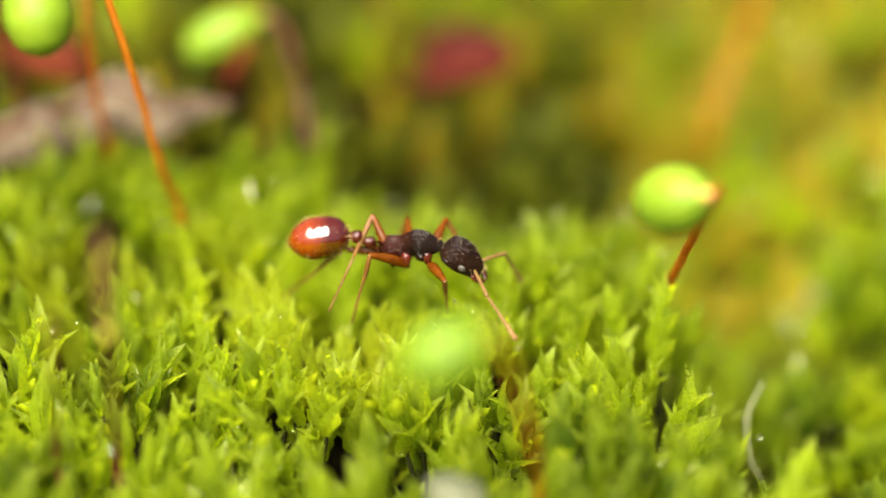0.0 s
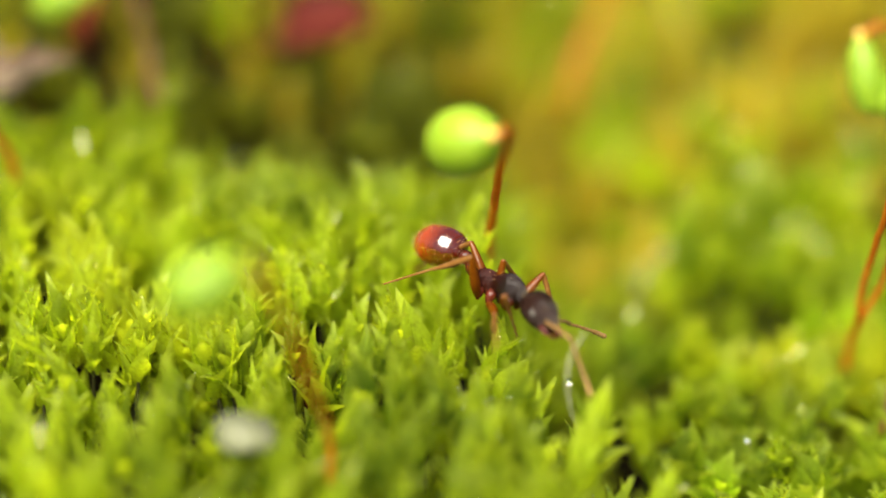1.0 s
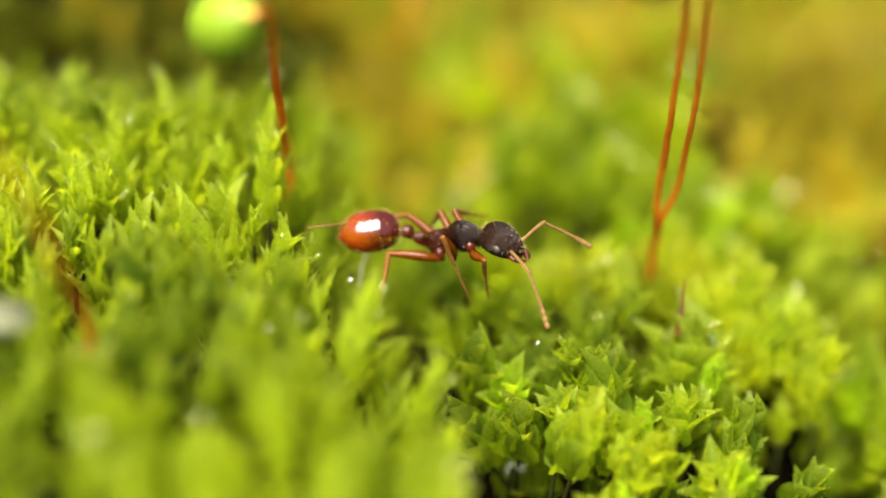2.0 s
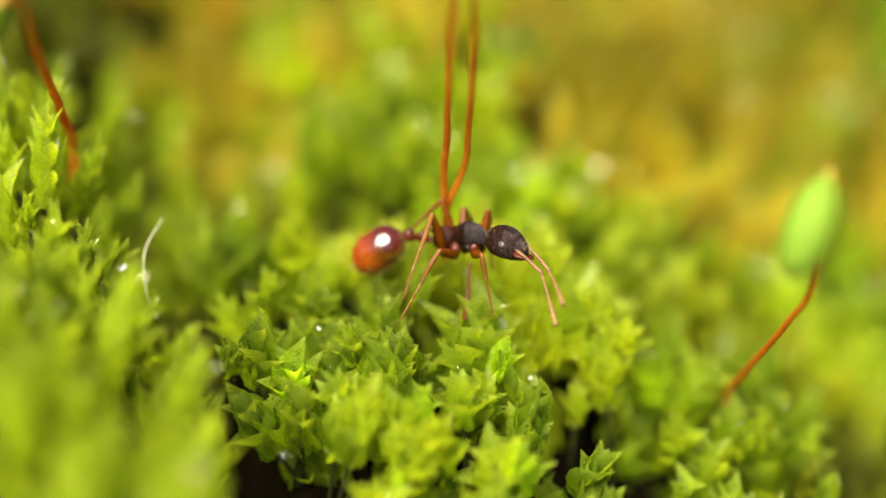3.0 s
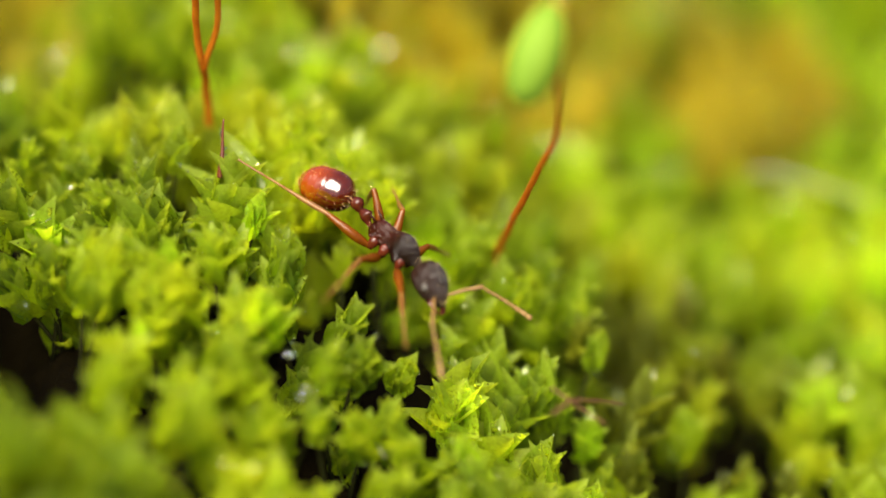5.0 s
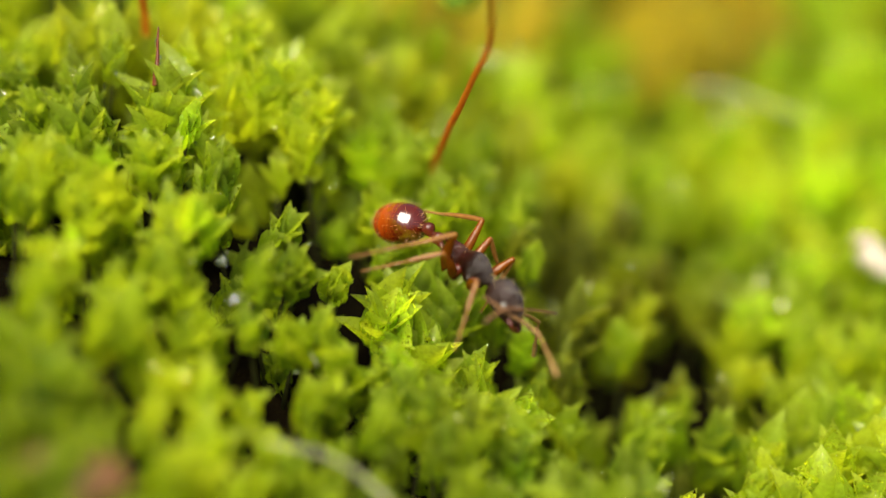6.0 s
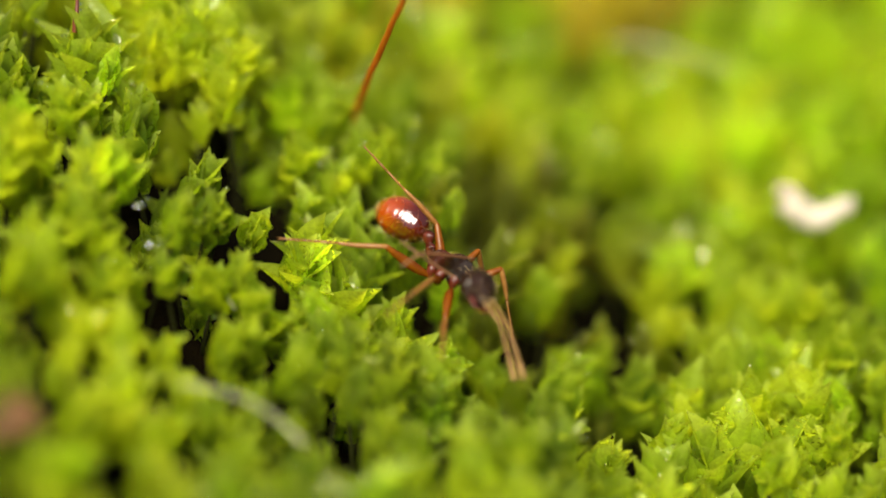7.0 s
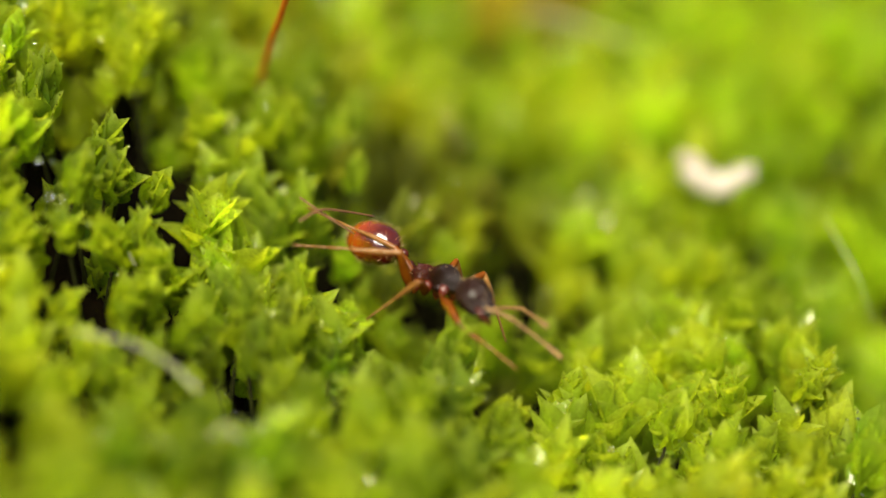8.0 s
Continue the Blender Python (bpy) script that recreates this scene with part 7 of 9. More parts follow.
    walk(p["shin", "middle", "right"], [
        (0, pose(0.0011, 0, 0, 3.3, 72.8, -144.1)),
        (0.1, pose(0.0011, 0, 0, 121.3, 60.5, -29.1)),
        (0.2, pose(0.0011, 0, 0, 151.5, 3.0, -0.5)),
        (0.3, pose(0.0011, 0, 0, 160.0, 46.6, 1.8)),
        (0.4, pose(0.0011, 0, 0, -63.6, 54.9, 125.1)),
        (0.5, pose(0.0011, 0, 0, -41.1, 30.0, 154.7)),
        (0.6, pose(0.0011, 0, 0, -42.2, 58.0, 148.7)),
        (0.7, pose(0.0011, 0, 0, -164.9, 77.8, 17.1)),
        (0.8, pose(0.0011, 0, 0, -126.3, 62.8, 58.2)),
        (0.9, pose(0.0011, 0, 0, -129.7, 40.8, 56.7)),
        (1, pose(0.0011, 0, 0, -144.5, 3.8, 11.0)),
        (1.1, pose(0.0011, 0, 0, -147.2, 39.3, 16.3)),
        (1.2, pose(0.0011, 0, 0, -156.5, 32.8, -1.0)),
        (1.3, pose(0.0011, 0, 0, -159.4, 2.7, -1.4)),
        (1.4, pose(0.0011, 0, 0, -156.9, -33.7, -13.4)),
        (1.5, pose(0.0011, 0, 0, -164.2, -16.0, 11.2)),
        (1.6, pose(0.0011, 0, 0, -164.3, -0.6, 3.0)),
        (1.7, pose(0.0011, 0, 0, -164.3, 0.9, 2.9)),
        (1.8, pose(0.0011, 0, 0, -165.3, -7.1, 44.5)),
        (1.9, pose(0.0011, 0, 0, -162.0, -9.0, 116.5)),
        (2, pose(0.0011, 0, 0, -164.3, -8.7, 155.9)),
        (2.1, pose(0.0011, 0, 0, -163.6, 5.4, 166.6)),
        (2.2, pose(0.0011, 0, 0, -169.0, 22.7, 153.1)),
        (2.3, pose(0.0011, 0, 0, 176.6, 47.5, 134.8)),
        (2.4, pose(0.0011, 0, 0, 136.3, 64.0, 91.4)),
        (2.5, pose(0.0011, 0, 0, 163.4, 41.0, 127.0)),
        (2.6, pose(0.0011, 0, 0, 169.6, 18.1, 143.1)),
        (2.7, pose(0.0011, 0, 0, 166.0, 7.9, 122.5)),
        (2.8, pose(0.0011, 0, 0, 164.6, 18.3, 117.3)),
        (2.9, pose(0.0011, 0, 0, 159.8, 29.0, 107.0)),
        (3, pose(0.0011, 0, 0, 149.9, 40.2, 91.4)),
        (3.1, pose(0.0011, 0, 0, 130.9, 51.3, 66.7)),
        (3.2, pose(0.0011, 0, 0, 115.6, 58.6, 48.1)),
        (3.3, pose(0.0011, 0, 0, 97.7, 61.1, 27.5)),
        (3.4, pose(0.0011, 0, 0, 80.1, 30.7, 9.0)),
        (3.5, pose(0.0011, 0, 0, 76.1, 21.1, 1.2)),
        (3.6, pose(0.0011, 0, 0, 74.2, 36.2, -2.6)),
        (3.7, pose(0.0011, 0, 0, 71.1, 51.1, -6.6)),
        (3.8, pose(0.0011, 0, 0, 57.5, 55.0, -24.3)),
        (3.9, pose(0.0011, 0, 0, 59.2, 23.9, -17.1)),
        (4, pose(0.0011, 0, 0, 60.8, 26.6, -13.1)),
        (4.1, pose(0.0011, 0, 0, 61.5, 45.4, -9.4)),
        (4.2, pose(0.0011, 0, 0, 93.3, 46.9, 32.1)),
        (4.3, pose(0.0011, 0, 0, 114.6, 41.1, 62.4)),
        (4.4, pose(0.0011, 0, 0, 162.3, 57.2, 131.2)),
        (4.5, pose(0.0011, 0, 0, -178.4, 63.0, 152.9)),
        (4.6, pose(0.0011, 0, 0, -173.4, 76.5, 158.1)),
        (4.7, pose(0.0011, 0, 0, -63.1, 85.1, -91.5)),
        (4.8, pose(0.0011, 0, 0, 27.4, 77.5, 0.4)),
        (4.9, pose(0.0011, 0, 0, 78.5, 56.0, 53.3)),
        (5, pose(0.0011, 0, 0, 46.9, 4.2, 25.7)),
        (5.1, pose(0.0011, 0, 0, 46.6, 10.1, 23.8)),
        (5.2, pose(0.0011, 0, 0, 45.2, 7.1, 8.7)),
        (5.3, pose(0.0011, 0, 0, 44.8, 2.3, 2.0)),
        (5.4, pose(0.0011, 0, 0, 44.8, 2.3, 2.0)),
        (5.5, pose(0.0011, 0, 0, 53.3, 31.0, 32.6)),
        (5.6, pose(0.0011, 0, 0, 103.3, 43.5, 106.4)),
        (5.7, pose(0.0011, 0, 0, 126.5, 28.7, 144.6)),
        (5.8, pose(0.0011, 0, 0, 125.8, 46.2, 141.2)),
        (5.9, pose(0.0011, 0, 0, 118.9, 66.2, 130.7)),
        (6, pose(0.0011, 0, 0, 43.0, 82.7, 50.9)),
        (6.1, pose(0.0011, 0, 0, -21.5, 61.5, -18.5)),
        (6.2, pose(0.0011, 0, 0, -32.7, 52.4, -32.3)),
        (6.3, pose(0.0011, 0, 0, -44.7, 71.4, -47.0)),
        (6.4, pose(0.0011, 0, 0, 18.9, 63.1, 23.4)),
        (6.5, pose(0.0011, 0, 0, 20.6, 57.4, 25.6)),
        (6.6, pose(0.0011, 0, 0, 23.3, 57.2, 28.8)),
        (6.7, pose(0.0011, 0, 0, 27.4, 50.0, 34.2)),
        (6.8, pose(0.0011, 0, 0, 24.5, 43.2, 30.3)),
        (6.9, pose(0.0011, 0, 0, 16.5, 28.3, 15.0)),
        (7, pose(0.0011, 0, 0, 21.3, 34.0, 23.5)),
        (7.1, pose(0.0011, 0, 0, 14.9, 36.0, 12.4)),
        (7.2, pose(0.0011, 0, 0, 9.1, 27.6, -0.2)),
        (7.3, pose(0.0011, 0, 0, 8.3, 9.9, -2.0)),
        (7.4, pose(0.0011, 0, 0, 7.4, 24.8, -3.6)),
        (7.5, pose(0.0011, 0, 0, 12.9, 42.4, 5.1)),
        (7.6, pose(0.0011, 0, 0, 9.4, 52.6, 0.9)),
        (7.7, pose(0.0011, 0, 0, 14.3, 61.3, 6.6)),
        (7.8, pose(0.0011, 0, 0, 158.5, 78.2, 153.4)),
        (7.9, pose(0.0011, 0, 0, -178.4, 39.8, -178.0)),
        (8, pose(0.0011, 0, 0, -169.1, 47.5, -165.4)),
    ])
    walk(p["leg", "hind", "right"], [
        (0, pose(-0.00048, -0.00022, -0.00038, 1.5, -60.1, 127.8)),
        (0.1, pose(-0.00048, -0.00022, -0.00038, 26.0, -60.7, 100.2)),
        (0.2, pose(-0.00048, -0.00022, -0.00038, 75.2, -57.3, 47.5)),
        (0.3, pose(-0.00048, -0.00022, -0.00038, 12.0, -66.4, 122.3)),
        (0.4, pose(-0.00048, -0.00022, -0.00038, 7.7, -67.1, 126.9)),
        (0.5, pose(-0.00048, -0.00022, -0.00038, -7.4, -59.8, 144.3)),
        (0.6, pose(-0.00048, -0.00022, -0.00038, 58.1, -69.3, 76.9)),
        (0.7, pose(-0.00048, -0.00022, -0.00038, 110.4, -40.3, 25.9)),
        (0.8, pose(-0.00048, -0.00022, -0.00038, 120.3, -52.8, 14.6)),
        (0.9, pose(-0.00048, -0.00022, -0.00038, 170.0, -65.4, -40.7)),
        (1, pose(-0.00048, -0.00022, -0.00038, -151.0, -57.0, -84.1)),
        (1.1, pose(-0.00048, -0.00022, -0.00038, 130.6, -58.8, 0.3)),
        (1.2, pose(-0.00048, -0.00022, -0.00038, 98.6, -26.2, 38.2)),
        (1.3, pose(-0.00048, -0.00022, -0.00038, 89.8, 10.0, 57.5)),
        (1.4, pose(-0.00048, -0.00022, -0.00038, 88.8, -27.8, 59.4)),
        (1.5, pose(-0.00048, -0.00022, -0.00038, 84.3, -54.6, 65.8)),
        (1.6, pose(-0.00048, -0.00022, -0.00038, 76.1, -59.9, 75.5)),
        (1.7, pose(-0.00048, -0.00022, -0.00038, -4.1, -77.0, 161.0)),
        (1.8, pose(-0.00048, -0.00022, -0.00038, -44.0, -49.1, -150.9)),
        (1.9, pose(-0.00048, -0.00022, -0.00038, -38.5, -33.2, -156.1)),
        (2, pose(-0.00048, -0.00022, -0.00038, -37.4, -29.4, -156.1)),
        (2.1, pose(-0.00048, -0.00022, -0.00038, -27.9, -39.6, -173.4)),
        (2.2, pose(-0.00048, -0.00022, -0.00038, -4.4, -53.3, 156.2)),
        (2.3, pose(-0.00048, -0.00022, -0.00038, -18.5, -69.5, 171.3)),
        (2.4, pose(-0.00048, -0.00022, -0.00038, -68.6, -66.2, -137.0)),
        (2.5, pose(-0.00048, -0.00022, -0.00038, 178.7, -85.3, -20.6)),
        (2.6, pose(-0.00048, -0.00022, -0.00038, 130.0, -55.3, 33.6)),
        (2.7, pose(-0.00048, -0.00022, -0.00038, 159.8, -70.7, 1.8)),
        (2.8, pose(-0.00048, -0.00022, -0.00038, -142.2, -75.6, -57.2)),
        (2.9, pose(-0.00048, -0.00022, -0.00038, 174.1, -74.2, -11.6)),
        (3, pose(-0.00048, -0.00022, -0.00038, -130.4, -64.5, -70.1)),
        (3.1, pose(-0.00048, -0.00022, -0.00038, -125.9, -30.8, -79.8)),
        (3.2, pose(-0.00048, -0.00022, -0.00038, -122.1, -21.0, -87.3)),
        (3.3, pose(-0.00048, -0.00022, -0.00038, -120.3, -12.4, -93.4)),
        (3.4, pose(-0.00048, -0.00022, -0.00038, -119.6, -7.5, -97.0)),
        (3.5, pose(-0.00048, -0.00022, -0.00038, -119.5, -5.0, -97.7)),
        (3.6, pose(-0.00048, -0.00022, -0.00038, -123.7, -36.4, -97.2)),
        (3.7, pose(-0.00048, -0.00022, -0.00038, -136.8, -47.6, -76.6)),
        (3.8, pose(-0.00048, -0.00022, -0.00038, -130.8, -38.1, -86.3)),
        (3.9, pose(-0.00048, -0.00022, -0.00038, -121.2, -38.7, -100.7)),
        (4, pose(-0.00048, -0.00022, -0.00038, -113.1, -36.7, -112.2)),
        (4.1, pose(-0.00048, -0.00022, -0.00038, -120.3, -46.1, -100.7)),
        (4.2, pose(-0.00048, -0.00022, -0.00038, -123.6, -60.0, -97.3)),
        (4.3, pose(-0.00048, -0.00022, -0.00038, -97.9, -58.0, -126.0)),
        (4.4, pose(-0.00048, -0.00022, -0.00038, -81.9, -50.9, -144.6)),
        (4.5, pose(-0.00048, -0.00022, -0.00038, -75.9, -42.0, -152.0)),
        (4.6, pose(-0.00048, -0.00022, -0.00038, -76.0, -42.1, -151.8)),
        (4.7, pose(-0.00048, -0.00022, -0.00038, -79.9, -51.2, -145.9)),
        (4.8, pose(-0.00048, -0.00022, -0.00038, -80.3, -44.8, -145.3)),
        (4.9, pose(-0.00048, -0.00022, -0.00038, -78.9, -32.9, -146.9)),
        (5, pose(-0.00048, -0.00022, -0.00038, -72.8, -12.9, -156.8)),
        (5.1, pose(-0.00048, -0.00022, -0.00038, -64.2, -40.9, 176.4)),
        (5.2, pose(-0.00048, -0.00022, -0.00038, -30.3, -47.0, 118.9)),
        (5.3, pose(-0.00048, -0.00022, -0.00038, -15.1, -24.6, 86.0)),
        (5.4, pose(-0.00048, -0.00022, -0.00038, -13.7, -6.5, 81.6)),
        (5.5, pose(-0.00048, -0.00022, -0.00038, -17.2, 4.7, 53.4)),
        (5.6, pose(-0.00048, -0.00022, -0.00038, -15.4, -7.5, 40.7)),
        (5.7, pose(-0.00048, -0.00022, -0.00038, 4.1, -43.9, 16.7)),
        (5.8, pose(-0.00048, -0.00022, -0.00038, 48.3, -66.6, -30.3)),
        (5.9, pose(-0.00048, -0.00022, -0.00038, 64.4, -66.2, -47.3)),
        (6, pose(-0.00048, -0.00022, -0.00038, 79.0, -63.2, -63.1)),
        (6.1, pose(-0.00048, -0.00022, -0.00038, 101.5, -49.5, -87.9)),
        (6.2, pose(-0.00048, -0.00022, -0.00038, 113.0, -44.3, -103.9)),
        (6.3, pose(-0.00048, -0.00022, -0.00038, 119.4, -41.2, -114.3)),
        (6.4, pose(-0.00048, -0.00022, -0.00038, 122.5, -41.6, -120.2)),
        (6.5, pose(-0.00048, -0.00022, -0.00038, 124.0, -42.5, -122.4)),
        (6.6, pose(-0.00048, -0.00022, -0.00038, 123.2, -40.4, -121.3)),
        (6.7, pose(-0.00048, -0.00022, -0.00038, 120.9, -38.6, -117.7)),
        (6.8, pose(-0.00048, -0.00022, -0.00038, 119.6, -30.8, -115.1)),
        (6.9, pose(-0.00048, -0.00022, -0.00038, 118.3, -26.1, -112.3)),
        (7, pose(-0.00048, -0.00022, -0.00038, 118.9, -18.6, -113.5)),
        (7.1, pose(-0.00048, -0.00022, -0.00038, 112.2, -36.9, -95.4)),
        (7.2, pose(-0.00048, -0.00022, -0.00038, 81.7, -37.4, -48.6)),
        (7.3, pose(-0.00048, -0.00022, -0.00038, 90.1, -41.5, -62.0)),
        (7.4, pose(-0.00048, -0.00022, -0.00038, 99.8, -44.4, -76.5)),
        (7.5, pose(-0.00048, -0.00022, -0.00038, 109.1, -43.8, -90.1)),
        (7.6, pose(-0.00048, -0.00022, -0.00038, 98.3, -45.2, -74.8)),
        (7.7, pose(-0.00048, -0.00022, -0.00038, 76.7, -53.6, -44.3)),
        (7.8, pose(-0.00048, -0.00022, -0.00038, 83.2, -50.5, -52.2)),
        (7.9, pose(-0.00048, -0.00022, -0.00038, 93.9, -43.3, -65.9)),
        (8, pose(-0.00048, -0.00022, -0.00038, 103.2, -38.3, -79.4)),
    ])
    walk(p["shin", "hind", "right"], [
        (0, pose(0.00135, 0, 0, 0.8, 11.1, 133.8)),
        (0.1, pose(0.00135, 0, 0, 1.9, 9.7, 140.3)),
        (0.2, pose(0.00135, 0, 0, 3.1, 0.8, 178.7)),
        (0.3, pose(0.00135, 0, 0, -3.3, 18.9, 159.7)),
        (0.4, pose(0.00135, 0, 0, -12.2, 32.1, 143.2)),
        (0.5, pose(0.00135, 0, 0, -34.3, 44.3, 113.1)),
        (0.6, pose(0.00135, 0, 0, -23.9, 32.3, 131.4)),
        (0.7, pose(0.00135, 0, 0, -18.7, 7.4, 166.2)),
        (0.8, pose(0.00135, 0, 0, -20.1, 6.4, 156.1)),
        (0.9, pose(0.00135, 0, 0, -23.9, 6.4, 135.0)),
        (1, pose(0.00135, 0, 0, -27.7, 8.4, 116.2)),
        (1.1, pose(0.00135, 0, 0, -27.4, 4.7, 139.9)),
        (1.2, pose(0.00135, 0, 0, -30.5, -3.6, 166.1)),
        (1.3, pose(0.00135, 0, 0, -31.3, -0.2, 178.5)),
        (1.4, pose(0.00135, 0, 0, -34.3, 0.1, 151.4)),
        (1.5, pose(0.00135, 0, 0, -37.2, 0.0, 125.4)),
        (1.6, pose(0.00135, 0, 0, -38.3, -9.4, 135.1)),
        (1.7, pose(0.00135, 0, 0, -38.1, -15.1, 134.9)),
        (1.8, pose(0.00135, 0, 0, -36.3, -7.1, 122.6)),
        (1.9, pose(0.00135, 0, 0, -35.6, -6.4, 103.7)),
        (2, pose(0.00135, 0, 0, -34.0, -10.1, 86.3)),
        (2.1, pose(0.00135, 0, 0, -36.4, -10.1, 97.2)),
        (2.2, pose(0.00135, 0, 0, -52.3, -1.2, 145.0)),
        (2.3, pose(0.00135, 0, 0, -55.9, -2.0, 171.2)),
        (2.4, pose(0.00135, 0, 0, -56.0, 0.0, 174.1)),
        (2.5, pose(0.00135, 0, 0, -56.0, -0.0, 175.5)),
        (2.6, pose(0.00135, 0, 0, -56.0, 0.6, 178.6)),
        (2.7, pose(0.00135, 0, 0, -58.1, 9.3, 160.5)),
        (2.8, pose(0.00135, 0, 0, -62.2, 17.9, 143.4)),
        (2.9, pose(0.00135, 0, 0, -64.3, 2.6, 133.6)),
        (3, pose(0.00135, 0, 0, -63.3, -25.7, 102.6)),
        (3.1, pose(0.00135, 0, 0, -45.1, -40.0, 58.4)),
        (3.2, pose(0.00135, 0, 0, -37.2, -40.4, 45.5)),
        (3.3, pose(0.00135, 0, 0, -30.1, -40.9, 34.2)),
        (3.4, pose(0.00135, 0, 0, -23.3, -39.8, 23.3)),
        (3.5, pose(0.00135, 0, 0, -20.3, -36.6, 18.2)),
        (3.6, pose(0.00135, 0, 0, -76.5, -32.7, 85.1)),
        (3.7, pose(0.00135, 0, 0, -100.9, -7.4, 126.3)),
        (3.8, pose(0.00135, 0, 0, -102.5, 10.7, 136.7)),
        (3.9, pose(0.00135, 0, 0, -103.3, 15.8, 132.3)),
        (4, pose(0.00135, 0, 0, -105.2, 21.0, 125.5)),
        (4.1, pose(0.00135, 0, 0, -105.3, 24.6, 125.2)),
        (4.2, pose(0.00135, 0, 0, -107.2, 17.7, 120.9)),
        (4.3, pose(0.00135, 0, 0, -110.7, 20.0, 108.2)),
        (4.4, pose(0.00135, 0, 0, -115.8, 22.7, 91.8)),
        (4.5, pose(0.00135, 0, 0, -121.6, 23.2, 74.6)),
        (4.6, pose(0.00135, 0, 0, -125.7, 23.8, 63.0)),
        (4.7, pose(0.00135, 0, 0, -120.0, 29.7, 75.4)),
        (4.8, pose(0.00135, 0, 0, -124.2, 31.7, 66.7)),
        (4.9, pose(0.00135, 0, 0, -134.5, 30.2, 43.7)),
        (5, pose(0.00135, 0, 0, -143.1, 10.7, 8.7)),
        (5.1, pose(0.00135, 0, 0, -139.7, -13.2, 51.7)),
        (5.2, pose(0.00135, 0, 0, -172.2, -42.0, 112.8)),
        (5.3, pose(0.00135, 0, 0, 161.0, -22.5, 170.4)),
        (5.4, pose(0.00135, 0, 0, 161.3, -1.5, -179.9)),
        (5.5, pose(0.00135, 0, 0, 161.3, -1.3, -179.2)),
        (5.6, pose(0.00135, 0, 0, 161.0, -7.3, -175.7)),
        (5.7, pose(0.00135, 0, 0, 157.3, -29.2, -165.2)),
        (5.8, pose(0.00135, 0, 0, 149.6, -53.4, -153.0)),
        (5.9, pose(0.00135, 0, 0, 125.8, -55.8, -125.4)),
        (6, pose(0.00135, 0, 0, 108.0, -39.8, -103.2)),
        (6.1, pose(0.00135, 0, 0, 98.6, -27.2, -88.4)),
        (6.2, pose(0.00135, 0, 0, 94.2, -27.4, -79.0)),
        (6.3, pose(0.00135, 0, 0, 90.9, -27.3, -72.0)),
        (6.4, pose(0.00135, 0, 0, 89.0, -28.9, -67.7)),
        (6.5, pose(0.00135, 0, 0, 86.3, -30.1, -62.2)),
        (6.6, pose(0.00135, 0, 0, 81.4, -27.9, -52.4)),
        (6.7, pose(0.00135, 0, 0, 83.6, -37.6, -57.1)),
        (6.8, pose(0.00135, 0, 0, 79.8, -36.2, -50.9)),
        (6.9, pose(0.00135, 0, 0, 72.3, -34.1, -37.7)),
        (7, pose(0.00135, 0, 0, 63.8, -26.7, -21.7)),
        (7.1, pose(0.00135, 0, 0, 71.0, -58.1, -39.3)),
        (7.2, pose(0.00135, 0, 0, 177.9, -49.7, -178.0)),
        (7.3, pose(0.00135, 0, 0, -179.2, -49.3, 178.2)),
        (7.4, pose(0.00135, 0, 0, -175.3, -62.7, 173.8)),
        (7.5, pose(0.00135, 0, 0, -162.5, -75.3, 160.4)),
        (7.6, pose(0.00135, 0, 0, -176.1, -75.8, 174.5)),
        (7.7, pose(0.00135, 0, 0, 147.3, -59.1, -144.5)),
        (7.8, pose(0.00135, 0, 0, 143.1, -60.4, -139.7)),
        (7.9, pose(0.00135, 0, 0, 129.7, -75.1, -124.5)),
        (8, pose(0.00135, 0, 0, 32.3, -78.6, -24.6)),
    ])
